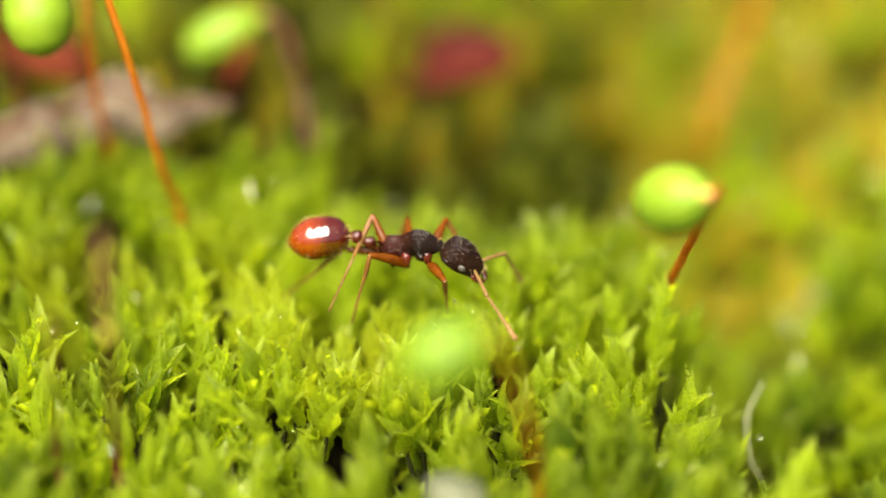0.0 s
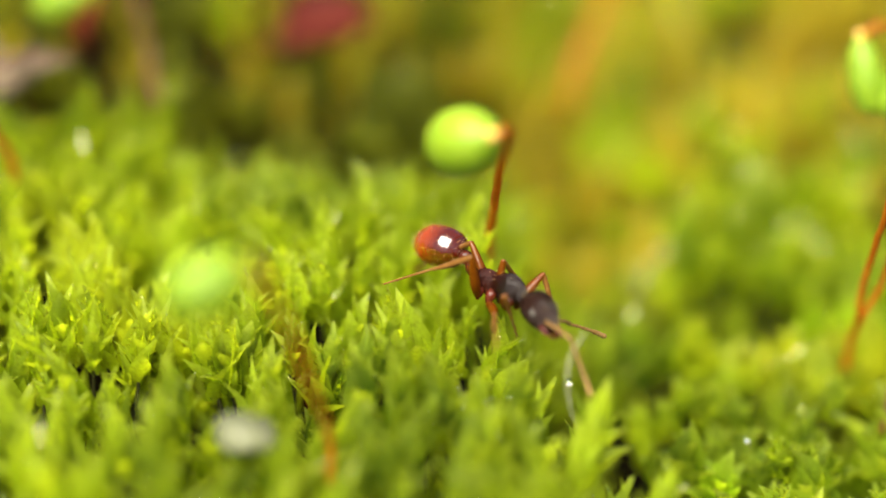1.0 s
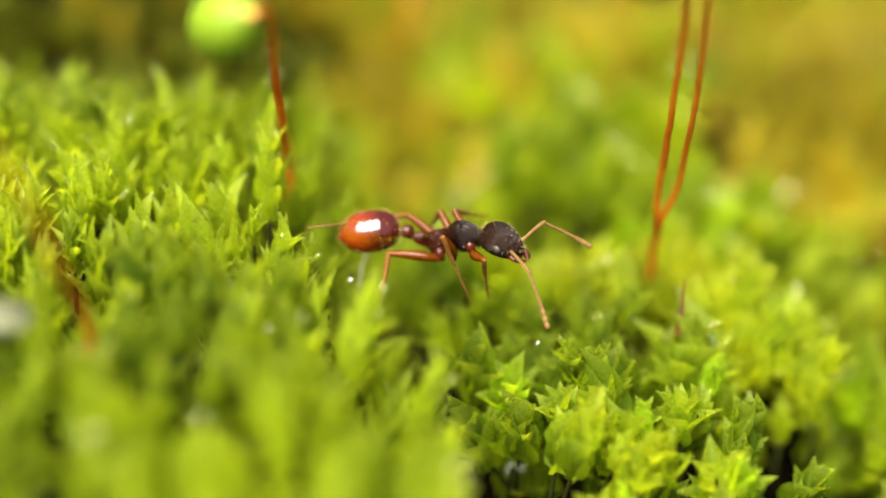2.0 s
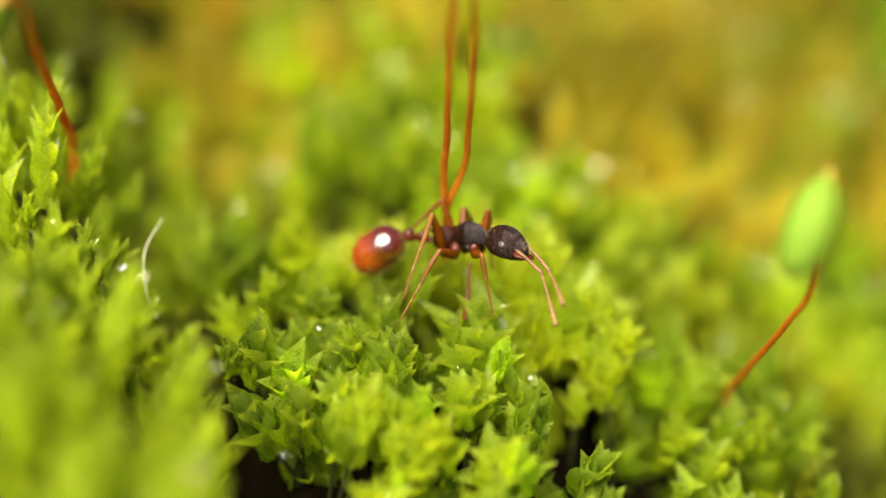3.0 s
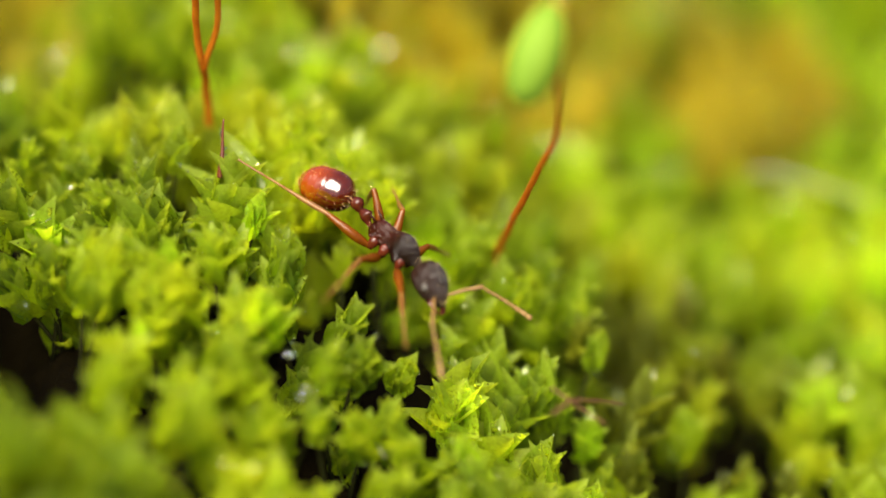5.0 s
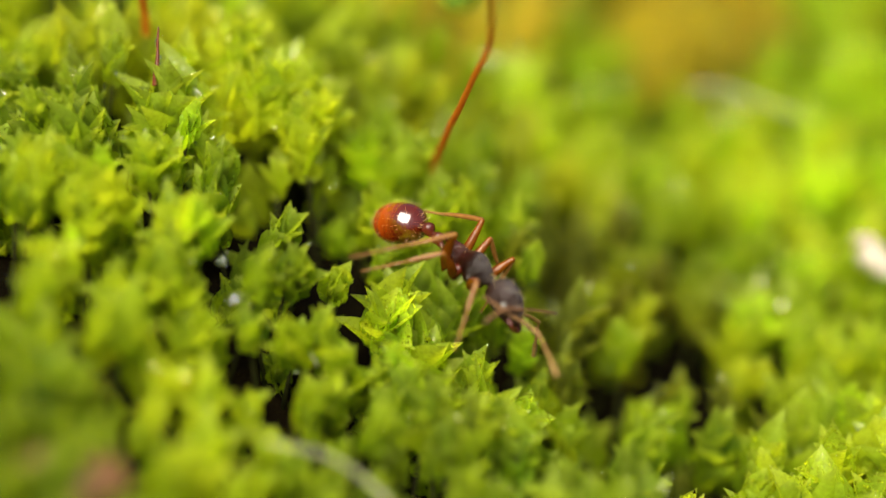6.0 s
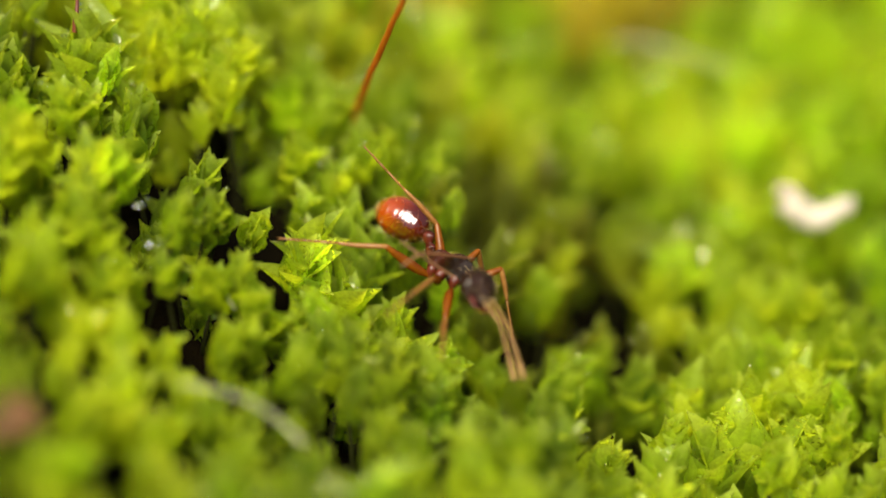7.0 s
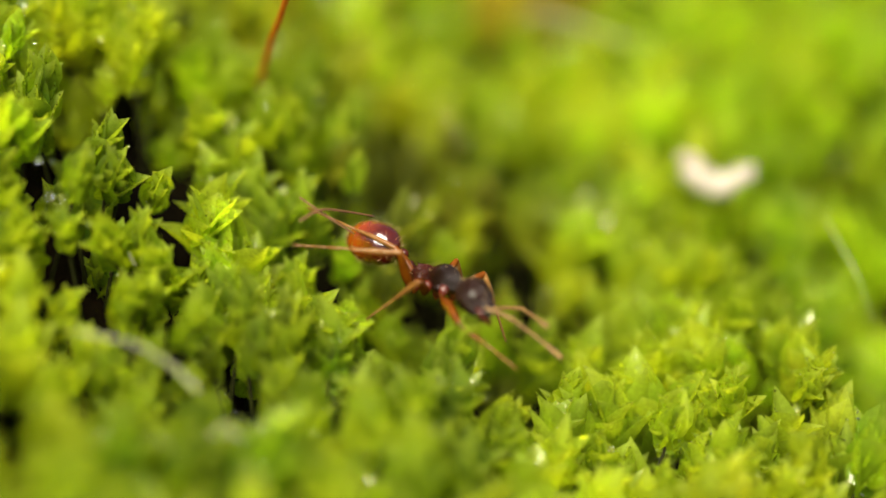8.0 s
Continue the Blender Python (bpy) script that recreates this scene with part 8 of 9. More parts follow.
    walk(p["leg", "front", "left"], [
        (0, pose(0.00042, 0.00022, -0.0004, -0.4, -26.2, 70.2)),
        (0.1, pose(0.00042, 0.00022, -0.0004, 0.4, -37.4, 68.7)),
        (0.2, pose(0.00042, 0.00022, -0.0004, -0.9, -24.7, 71.8)),
        (0.3, pose(0.00042, 0.00022, -0.0004, -0.4, -26.4, 70.9)),
        (0.4, pose(0.00042, 0.00022, -0.0004, -6.8, -42.6, 80.3)),
        (0.5, pose(0.00042, 0.00022, -0.0004, -2.1, -27.0, 70.4)),
        (0.6, pose(0.00042, 0.00022, -0.0004, 13.4, -52.7, 52.1)),
        (0.7, pose(0.00042, 0.00022, -0.0004, 8.8, -33.3, 61.2)),
        (0.8, pose(0.00042, 0.00022, -0.0004, 3.3, -33.0, 73.4)),
        (0.9, pose(0.00042, 0.00022, -0.0004, 18.1, -66.9, 57.3)),
        (1, pose(0.00042, 0.00022, -0.0004, 16.3, -59.0, 60.4)),
        (1.1, pose(0.00042, 0.00022, -0.0004, 67.9, -60.5, 5.5)),
        (1.2, pose(0.00042, 0.00022, -0.0004, 92.1, -37.4, -21.5)),
        (1.3, pose(0.00042, 0.00022, -0.0004, 93.7, -37.2, -24.3)),
        (1.4, pose(0.00042, 0.00022, -0.0004, 72.5, -67.3, 4.2)),
        (1.5, pose(0.00042, 0.00022, -0.0004, 8.3, -59.8, 77.7)),
        (1.6, pose(0.00042, 0.00022, -0.0004, 22.9, -34.6, 52.8)),
        (1.7, pose(0.00042, 0.00022, -0.0004, 38.5, -23.6, 21.6)),
        (1.8, pose(0.00042, 0.00022, -0.0004, 45.8, -51.0, 5.0)),
        (1.9, pose(0.00042, 0.00022, -0.0004, 40.3, -85.6, 4.5)),
        (2, pose(0.00042, 0.00022, -0.0004, -113.7, -68.6, 156.5)),
        (2.1, pose(0.00042, 0.00022, -0.0004, 166.0, -77.2, -120.1)),
        (2.2, pose(0.00042, 0.00022, -0.0004, 44.5, -81.7, 1.8)),
        (2.3, pose(0.00042, 0.00022, -0.0004, -45.7, -66.5, 96.0)),
        (2.4, pose(0.00042, 0.00022, -0.0004, -54.6, -58.2, 106.2)),
        (2.5, pose(0.00042, 0.00022, -0.0004, -31.1, -62.8, 78.5)),
        (2.6, pose(0.00042, 0.00022, -0.0004, -19.2, -69.9, 65.9)),
        (2.7, pose(0.00042, 0.00022, -0.0004, -21.1, -49.4, 70.0)),
        (2.8, pose(0.00042, 0.00022, -0.0004, -21.6, -44.6, 71.0)),
        (2.9, pose(0.00042, 0.00022, -0.0004, -17.9, -63.1, 67.9)),
        (3, pose(0.00042, 0.00022, -0.0004, 29.3, -73.4, 19.5)),
        (3.1, pose(0.00042, 0.00022, -0.0004, 49.3, -57.6, -2.0)),
        (3.2, pose(0.00042, 0.00022, -0.0004, 92.3, -53.1, -48.9)),
        (3.3, pose(0.00042, 0.00022, -0.0004, 118.6, -70.8, -78.9)),
        (3.4, pose(0.00042, 0.00022, -0.0004, -41.1, -81.9, 84.3)),
        (3.5, pose(0.00042, 0.00022, -0.0004, -28.5, -59.0, 73.1)),
        (3.6, pose(0.00042, 0.00022, -0.0004, -46.7, -71.4, 93.1)),
        (3.7, pose(0.00042, 0.00022, -0.0004, -78.9, -74.1, 127.0)),
        (3.8, pose(0.00042, 0.00022, -0.0004, -115.3, -73.6, 165.5)),
        (3.9, pose(0.00042, 0.00022, -0.0004, -40.3, -61.1, 87.3)),
        (4, pose(0.00042, 0.00022, -0.0004, -35.1, -28.7, 85.2)),
        (4.1, pose(0.00042, 0.00022, -0.0004, -34.4, -28.5, 83.6)),
        (4.2, pose(0.00042, 0.00022, -0.0004, -34.0, -24.3, 82.8)),
        (4.3, pose(0.00042, 0.00022, -0.0004, -29.8, -30.9, 74.0)),
        (4.4, pose(0.00042, 0.00022, -0.0004, -27.2, -56.3, 73.8)),
        (4.5, pose(0.00042, 0.00022, -0.0004, -21.8, -31.5, 67.9)),
        (4.6, pose(0.00042, 0.00022, -0.0004, -27.4, -44.1, 76.7)),
        (4.7, pose(0.00042, 0.00022, -0.0004, -40.5, -57.3, 93.4)),
        (4.8, pose(0.00042, 0.00022, -0.0004, -63.6, -74.0, 119.4)),
        (4.9, pose(0.00042, 0.00022, -0.0004, -51.4, -42.5, 110.8)),
        (5, pose(0.00042, 0.00022, -0.0004, -42.8, -11.0, 101.9)),
        (5.1, pose(0.00042, 0.00022, -0.0004, -42.2, -15.1, 99.7)),
        (5.2, pose(0.00042, 0.00022, -0.0004, -42.7, -10.4, 102.1)),
        (5.3, pose(0.00042, 0.00022, -0.0004, -46.5, -5.5, 119.5)),
        (5.4, pose(0.00042, 0.00022, -0.0004, -45.8, -14.1, 114.7)),
        (5.5, pose(0.00042, 0.00022, -0.0004, -31.7, -38.6, 85.1)),
        (5.6, pose(0.00042, 0.00022, -0.0004, -10.6, -68.5, 65.3)),
        (5.7, pose(0.00042, 0.00022, -0.0004, -7.8, -27.5, 65.3)),
        (5.8, pose(0.00042, 0.00022, -0.0004, -10.1, -41.4, 69.4)),
        (5.9, pose(0.00042, 0.00022, -0.0004, -9.6, -52.8, 69.0)),
        (6, pose(0.00042, 0.00022, -0.0004, -1.8, -56.5, 59.9)),
        (6.1, pose(0.00042, 0.00022, -0.0004, 1.6, -48.4, 56.3)),
        (6.2, pose(0.00042, 0.00022, -0.0004, 47.4, -70.4, 8.9)),
        (6.3, pose(0.00042, 0.00022, -0.0004, 128.6, -76.2, -75.2)),
        (6.4, pose(0.00042, 0.00022, -0.0004, -5.4, -68.7, 65.1)),
        (6.5, pose(0.00042, 0.00022, -0.0004, -4.5, -43.7, 64.4)),
        (6.6, pose(0.00042, 0.00022, -0.0004, -5.0, -50.9, 65.1)),
        (6.7, pose(0.00042, 0.00022, -0.0004, -2.4, -58.3, 62.1)),
        (6.8, pose(0.00042, 0.00022, -0.0004, 7.2, -72.9, 52.1)),
        (6.9, pose(0.00042, 0.00022, -0.0004, -12.6, -63.0, 74.2)),
        (7, pose(0.00042, 0.00022, -0.0004, -5.2, -44.8, 64.5)),
        (7.1, pose(0.00042, 0.00022, -0.0004, -8.1, -59.2, 68.2)),
        (7.2, pose(0.00042, 0.00022, -0.0004, -22.9, -77.0, 83.8)),
        (7.3, pose(0.00042, 0.00022, -0.0004, -146.1, -73.2, -152.4)),
        (7.4, pose(0.00042, 0.00022, -0.0004, -35.1, -72.3, 94.4)),
        (7.5, pose(0.00042, 0.00022, -0.0004, -10.8, -53.6, 66.6)),
        (7.6, pose(0.00042, 0.00022, -0.0004, -13.7, -62.0, 70.1)),
        (7.7, pose(0.00042, 0.00022, -0.0004, -15.8, -66.2, 72.5)),
        (7.8, pose(0.00042, 0.00022, -0.0004, -32.1, -76.4, 89.5)),
        (7.9, pose(0.00042, 0.00022, -0.0004, -28.3, -68.2, 85.8)),
        (8, pose(0.00042, 0.00022, -0.0004, -9.3, -48.8, 62.8)),
    ])
    walk(p["shin", "front", "left"], [
        (0, pose(0.00105, 0, 0, 1.9, 62.5, -139.1)),
        (0.1, pose(0.00105, 0, 0, -36.8, 47.4, 173.1)),
        (0.2, pose(0.00105, 0, 0, -57.8, 35.8, 144.5)),
        (0.3, pose(0.00105, 0, 0, -53.1, 39.0, 152.5)),
        (0.4, pose(0.00105, 0, 0, -35.9, 40.6, -177.4)),
        (0.5, pose(0.00105, 0, 0, -5.7, 63.2, -144.1)),
        (0.6, pose(0.00105, 0, 0, -57.0, 42.1, 155.7)),
        (0.7, pose(0.00105, 0, 0, -87.1, 28.5, 115.0)),
        (0.8, pose(0.00105, 0, 0, -89.7, 39.8, 109.5)),
        (0.9, pose(0.00105, 0, 0, -57.9, 39.1, 163.5)),
        (1, pose(0.00105, 0, 0, -26.3, 50.6, -146.9)),
        (1.1, pose(0.00105, 0, 0, -46.8, 40.8, -174.2)),
        (1.2, pose(0.00105, 0, 0, -55.7, 16.3, 166.7)),
        (1.3, pose(0.00105, 0, 0, -54.9, 17.1, 169.3)),
        (1.4, pose(0.00105, 0, 0, -44.8, 44.0, -174.8)),
        (1.5, pose(0.00105, 0, 0, -23.7, 42.1, -140.4)),
        (1.6, pose(0.00105, 0, 0, -17.4, 35.6, -129.8)),
        (1.7, pose(0.00105, 0, 0, -12.1, 21.2, -116.2)),
        (1.8, pose(0.00105, 0, 0, -21.8, 22.3, -138.9)),
        (1.9, pose(0.00105, 0, 0, -62.7, 27.7, 162.6)),
        (2, pose(0.00105, 0, 0, -91.2, 28.2, 112.6)),
        (2.1, pose(0.00105, 0, 0, -89.8, 13.8, 115.5)),
        (2.2, pose(0.00105, 0, 0, -93.0, -8.8, 102.9)),
        (2.3, pose(0.00105, 0, 0, -88.5, -34.4, 75.5)),
        (2.4, pose(0.00105, 0, 0, -88.3, -39.9, 75.0)),
        (2.5, pose(0.00105, 0, 0, -115.5, -17.2, 118.3)),
        (2.6, pose(0.00105, 0, 0, -120.9, 10.0, 147.3)),
        (2.7, pose(0.00105, 0, 0, -123.2, 52.4, 159.7)),
        (2.8, pose(0.00105, 0, 0, -117.9, 55.1, 166.2)),
        (2.9, pose(0.00105, 0, 0, -119.7, 33.1, 166.3)),
        (3, pose(0.00105, 0, 0, -119.6, 15.3, 168.9)),
        (3.1, pose(0.00105, 0, 0, -119.6, 5.9, 170.6)),
        (3.2, pose(0.00105, 0, 0, -119.7, -4.5, 174.2)),
        (3.3, pose(0.00105, 0, 0, -122.0, 20.5, 177.8)),
        (3.4, pose(0.00105, 0, 0, -125.4, 43.3, 175.1)),
        (3.5, pose(0.00105, 0, 0, -131.4, 60.0, 168.8)),
        (3.6, pose(0.00105, 0, 0, -131.6, 50.2, 169.0)),
        (3.7, pose(0.00105, 0, 0, -133.0, 45.1, 167.4)),
        (3.8, pose(0.00105, 0, 0, -136.6, 43.9, 162.2)),
        (3.9, pose(0.00105, 0, 0, -177.0, 53.5, 107.7)),
        (4, pose(0.00105, 0, 0, 143.2, 47.3, 58.7)),
        (4.1, pose(0.00105, 0, 0, 146.8, 37.7, 63.6)),
        (4.2, pose(0.00105, 0, 0, 148.0, 24.6, 64.6)),
        (4.3, pose(0.00105, 0, 0, 156.2, 32.4, 81.9)),
        (4.4, pose(0.00105, 0, 0, -156.2, 49.8, 140.5)),
        (4.5, pose(0.00105, 0, 0, -129.5, 74.2, 170.9)),
        (4.6, pose(0.00105, 0, 0, -138.2, 59.2, 162.4)),
        (4.7, pose(0.00105, 0, 0, -142.1, 45.7, 158.4)),
        (4.8, pose(0.00105, 0, 0, -146.8, 37.9, 151.6)),
        (4.9, pose(0.00105, 0, 0, 141.5, 60.7, 75.8)),
        (5, pose(0.00105, 0, 0, 89.8, 31.6, 20.4)),
        (5.1, pose(0.00105, 0, 0, 96.7, 17.8, 33.3)),
        (5.2, pose(0.00105, 0, 0, 96.0, -0.3, 30.1)),
        (5.3, pose(0.00105, 0, 0, 95.8, -2.9, 9.4)),
        (5.4, pose(0.00105, 0, 0, 94.5, -12.0, 28.7)),
        (5.5, pose(0.00105, 0, 0, 83.7, 16.7, 75.6)),
        (5.6, pose(0.00105, 0, 0, 104.7, 43.7, 142.4)),
        (5.7, pose(0.00105, 0, 0, -154.6, 78.7, -112.4)),
        (5.8, pose(0.00105, 0, 0, 151.2, 62.1, -171.4)),
        (5.9, pose(0.00105, 0, 0, 142.6, 43.1, 175.8)),
        (6, pose(0.00105, 0, 0, 139.9, 28.9, 169.6)),
        (6.1, pose(0.00105, 0, 0, 137.1, 21.4, 162.8)),
        (6.2, pose(0.00105, 0, 0, 139.0, 7.2, 167.7)),
        (6.3, pose(0.00105, 0, 0, 141.8, 20.4, 176.5)),
        (6.4, pose(0.00105, 0, 0, 156.2, 52.1, -168.4)),
        (6.5, pose(0.00105, 0, 0, 163.8, 71.2, -161.5)),
        (6.6, pose(0.00105, 0, 0, 144.5, 65.6, 177.6)),
        (6.7, pose(0.00105, 0, 0, 133.0, 58.5, 164.5)),
        (6.8, pose(0.00105, 0, 0, 135.6, 48.3, 167.3)),
        (6.9, pose(0.00105, 0, 0, 156.6, 57.3, -166.3)),
        (7, pose(0.00105, 0, 0, 155.4, 70.8, -168.3)),
        (7.1, pose(0.00105, 0, 0, 149.1, 57.4, -176.2)),
        (7.2, pose(0.00105, 0, 0, 148.8, 42.2, -177.7)),
        (7.3, pose(0.00105, 0, 0, 149.7, 28.1, -177.6)),
        (7.4, pose(0.00105, 0, 0, 159.6, 50.1, -166.1)),
        (7.5, pose(0.00105, 0, 0, 154.0, 66.0, -173.1)),
        (7.6, pose(0.00105, 0, 0, 151.3, 57.7, -176.4)),
        (7.7, pose(0.00105, 0, 0, 151.3, 53.9, -176.5)),
        (7.8, pose(0.00105, 0, 0, 151.9, 46.3, -176.0)),
        (7.9, pose(0.00105, 0, 0, 168.4, 58.5, -156.6)),
        (8, pose(0.00105, 0, 0, 138.7, 70.3, 171.9)),
    ])
    walk(p["leg", "middle", "left"], [
        (0, pose(-0.00012, 0.00024, -0.00042, 0.2, -28.4, 99.3)),
        (0.1, pose(-0.00012, 0.00024, -0.00042, 9.4, -35.0, 83.6)),
        (0.2, pose(-0.00012, 0.00024, -0.00042, 12.6, -10.5, 65.7)),
        (0.3, pose(-0.00012, 0.00024, -0.00042, 12.1, 3.1, 61.2)),
        (0.4, pose(-0.00012, 0.00024, -0.00042, 4.2, -21.5, 81.4)),
        (0.5, pose(-0.00012, 0.00024, -0.00042, -0.7, -42.0, 88.4)),
        (0.6, pose(-0.00012, 0.00024, -0.00042, 3.1, -64.9, 84.3)),
        (0.7, pose(-0.00012, 0.00024, -0.00042, 8.8, -30.1, 72.5)),
        (0.8, pose(-0.00012, 0.00024, -0.00042, 7.6, -43.8, 74.7)),
        (0.9, pose(-0.00012, 0.00024, -0.00042, 8.1, -71.6, 73.8)),
        (1, pose(-0.00012, 0.00024, -0.00042, 166.2, -77.7, -84.8)),
        (1.1, pose(-0.00012, 0.00024, -0.00042, 9.8, -65.3, 72.2)),
        (1.2, pose(-0.00012, 0.00024, -0.00042, 4.8, -27.5, 78.7)),
        (1.3, pose(-0.00012, 0.00024, -0.00042, 4.2, -1.0, 82.1)),
        (1.4, pose(-0.00012, 0.00024, -0.00042, 1.3, -29.3, 86.2)),
        (1.5, pose(-0.00012, 0.00024, -0.00042, -0.9, -53.1, 88.7)),
        (1.6, pose(-0.00012, 0.00024, -0.00042, 3.4, -76.3, 84.4)),
        (1.7, pose(-0.00012, 0.00024, -0.00042, -8.8, -50.8, 99.5)),
        (1.8, pose(-0.00012, 0.00024, -0.00042, -16.0, -44.8, 109.8)),
        (1.9, pose(-0.00012, 0.00024, -0.00042, -32.6, -60.2, 129.9)),
        (2, pose(-0.00012, 0.00024, -0.00042, -41.1, -71.8, 139.9)),
        (2.1, pose(-0.00012, 0.00024, -0.00042, -28.1, -80.2, 126.9)),
        (2.2, pose(-0.00012, 0.00024, -0.00042, 10.6, -44.5, 79.4)),
        (2.3, pose(-0.00012, 0.00024, -0.00042, 9.3, -4.6, 69.4)),
        (2.4, pose(-0.00012, 0.00024, -0.00042, 2.6, 31.4, 59.3)),
        (2.5, pose(-0.00012, 0.00024, -0.00042, 3.2, 2.3, 72.8)),
        (2.6, pose(-0.00012, 0.00024, -0.00042, -0.9, -23.6, 82.8)),
        (2.7, pose(-0.00012, 0.00024, -0.00042, -4.3, -43.1, 87.9)),
        (2.8, pose(-0.00012, 0.00024, -0.00042, -2.4, -57.8, 85.8)),
        (2.9, pose(-0.00012, 0.00024, -0.00042, 13.9, -76.5, 69.3)),
        (3, pose(-0.00012, 0.00024, -0.00042, -13.2, -70.6, 97.8)),
        (3.1, pose(-0.00012, 0.00024, -0.00042, -20.9, -53.5, 107.8)),
        (3.2, pose(-0.00012, 0.00024, -0.00042, -35.4, -62.4, 123.7)),
        (3.3, pose(-0.00012, 0.00024, -0.00042, -55.3, -68.2, 144.4)),
        (3.4, pose(-0.00012, 0.00024, -0.00042, -65.0, -68.4, 154.7)),
        (3.5, pose(-0.00012, 0.00024, -0.00042, -65.8, -66.1, 155.5)),
        (3.6, pose(-0.00012, 0.00024, -0.00042, -77.3, -74.7, 168.1)),
        (3.7, pose(-0.00012, 0.00024, -0.00042, -67.5, -63.9, 159.1)),
        (3.8, pose(-0.00012, 0.00024, -0.00042, -59.2, -47.4, 151.8)),
        (3.9, pose(-0.00012, 0.00024, -0.00042, -56.7, -38.2, 150.7)),
        (4, pose(-0.00012, 0.00024, -0.00042, -53.1, -30.3, 148.0)),
        (4.1, pose(-0.00012, 0.00024, -0.00042, -56.2, -49.6, 156.0)),
        (4.2, pose(-0.00012, 0.00024, -0.00042, -64.3, -57.1, 166.6)),
        (4.3, pose(-0.00012, 0.00024, -0.00042, -42.4, -66.3, 141.5)),
        (4.4, pose(-0.00012, 0.00024, -0.00042, -14.1, -69.6, 111.0)),
        (4.5, pose(-0.00012, 0.00024, -0.00042, -7.6, -64.5, 103.8)),
        (4.6, pose(-0.00012, 0.00024, -0.00042, 0.5, -72.8, 95.5)),
        (4.7, pose(-0.00012, 0.00024, -0.00042, -21.9, -75.8, 118.5)),
        (4.8, pose(-0.00012, 0.00024, -0.00042, -33.1, -69.5, 130.5)),
        (4.9, pose(-0.00012, 0.00024, -0.00042, -39.4, -66.4, 137.3)),
        (5, pose(-0.00012, 0.00024, -0.00042, -40.1, -61.6, 138.2)),
        (5.1, pose(-0.00012, 0.00024, -0.00042, -39.3, -68.4, 137.6)),
        (5.2, pose(-0.00012, 0.00024, -0.00042, -23.7, -69.5, 120.6)),
        (5.3, pose(-0.00012, 0.00024, -0.00042, 4.8, -37.1, 79.4)),
        (5.4, pose(-0.00012, 0.00024, -0.00042, 6.4, -9.3, 67.7)),
        (5.5, pose(-0.00012, 0.00024, -0.00042, 1.6, -32.1, 76.3)),
        (5.6, pose(-0.00012, 0.00024, -0.00042, -3.2, -50.4, 82.4)),
        (5.7, pose(-0.00012, 0.00024, -0.00042, -6.8, -66.3, 86.5)),
        (5.8, pose(-0.00012, 0.00024, -0.00042, -0.5, -78.5, 80.2)),
        (5.9, pose(-0.00012, 0.00024, -0.00042, 125.3, -86.8, -45.5)),
        (6, pose(-0.00012, 0.00024, -0.00042, -4.6, -66.8, 86.1)),
        (6.1, pose(-0.00012, 0.00024, -0.00042, 3.7, -33.9, 72.9)),
        (6.2, pose(-0.00012, 0.00024, -0.00042, -0.1, -41.5, 79.3)),
        (6.3, pose(-0.00012, 0.00024, -0.00042, -4.3, -49.9, 85.1)),
        (6.4, pose(-0.00012, 0.00024, -0.00042, -6.9, -56.6, 88.4)),
        (6.5, pose(-0.00012, 0.00024, -0.00042, -7.7, -61.2, 89.2)),
        (6.6, pose(-0.00012, 0.00024, -0.00042, -9.4, -77.3, 91.2)),
        (6.7, pose(-0.00012, 0.00024, -0.00042, -2.4, -48.8, 83.5)),
        (6.8, pose(-0.00012, 0.00024, -0.00042, -2.2, -42.6, 83.4)),
        (6.9, pose(-0.00012, 0.00024, -0.00042, -5.5, -51.6, 87.4)),
        (7, pose(-0.00012, 0.00024, -0.00042, -6.2, -61.1, 88.4)),
        (7.1, pose(-0.00012, 0.00024, -0.00042, -6.6, -79.2, 89.2)),
        (7.2, pose(-0.00012, 0.00024, -0.00042, -1.2, -54.7, 83.2)),
        (7.3, pose(-0.00012, 0.00024, -0.00042, 0.2, -52.6, 81.6)),
        (7.4, pose(-0.00012, 0.00024, -0.00042, -3.7, -65.5, 85.8)),
        (7.5, pose(-0.00012, 0.00024, -0.00042, -5.3, -76.2, 87.5)),
        (7.6, pose(-0.00012, 0.00024, -0.00042, -168.3, -85.7, -109.3)),
        (7.7, pose(-0.00012, 0.00024, -0.00042, 0.0, -67.4, 82.0)),
        (7.8, pose(-0.00012, 0.00024, -0.00042, 2.9, -57.1, 78.7)),
        (7.9, pose(-0.00012, 0.00024, -0.00042, -3.2, -61.1, 85.6)),
        (8, pose(-0.00012, 0.00024, -0.00042, -5.0, -65.2, 87.7)),
    ])
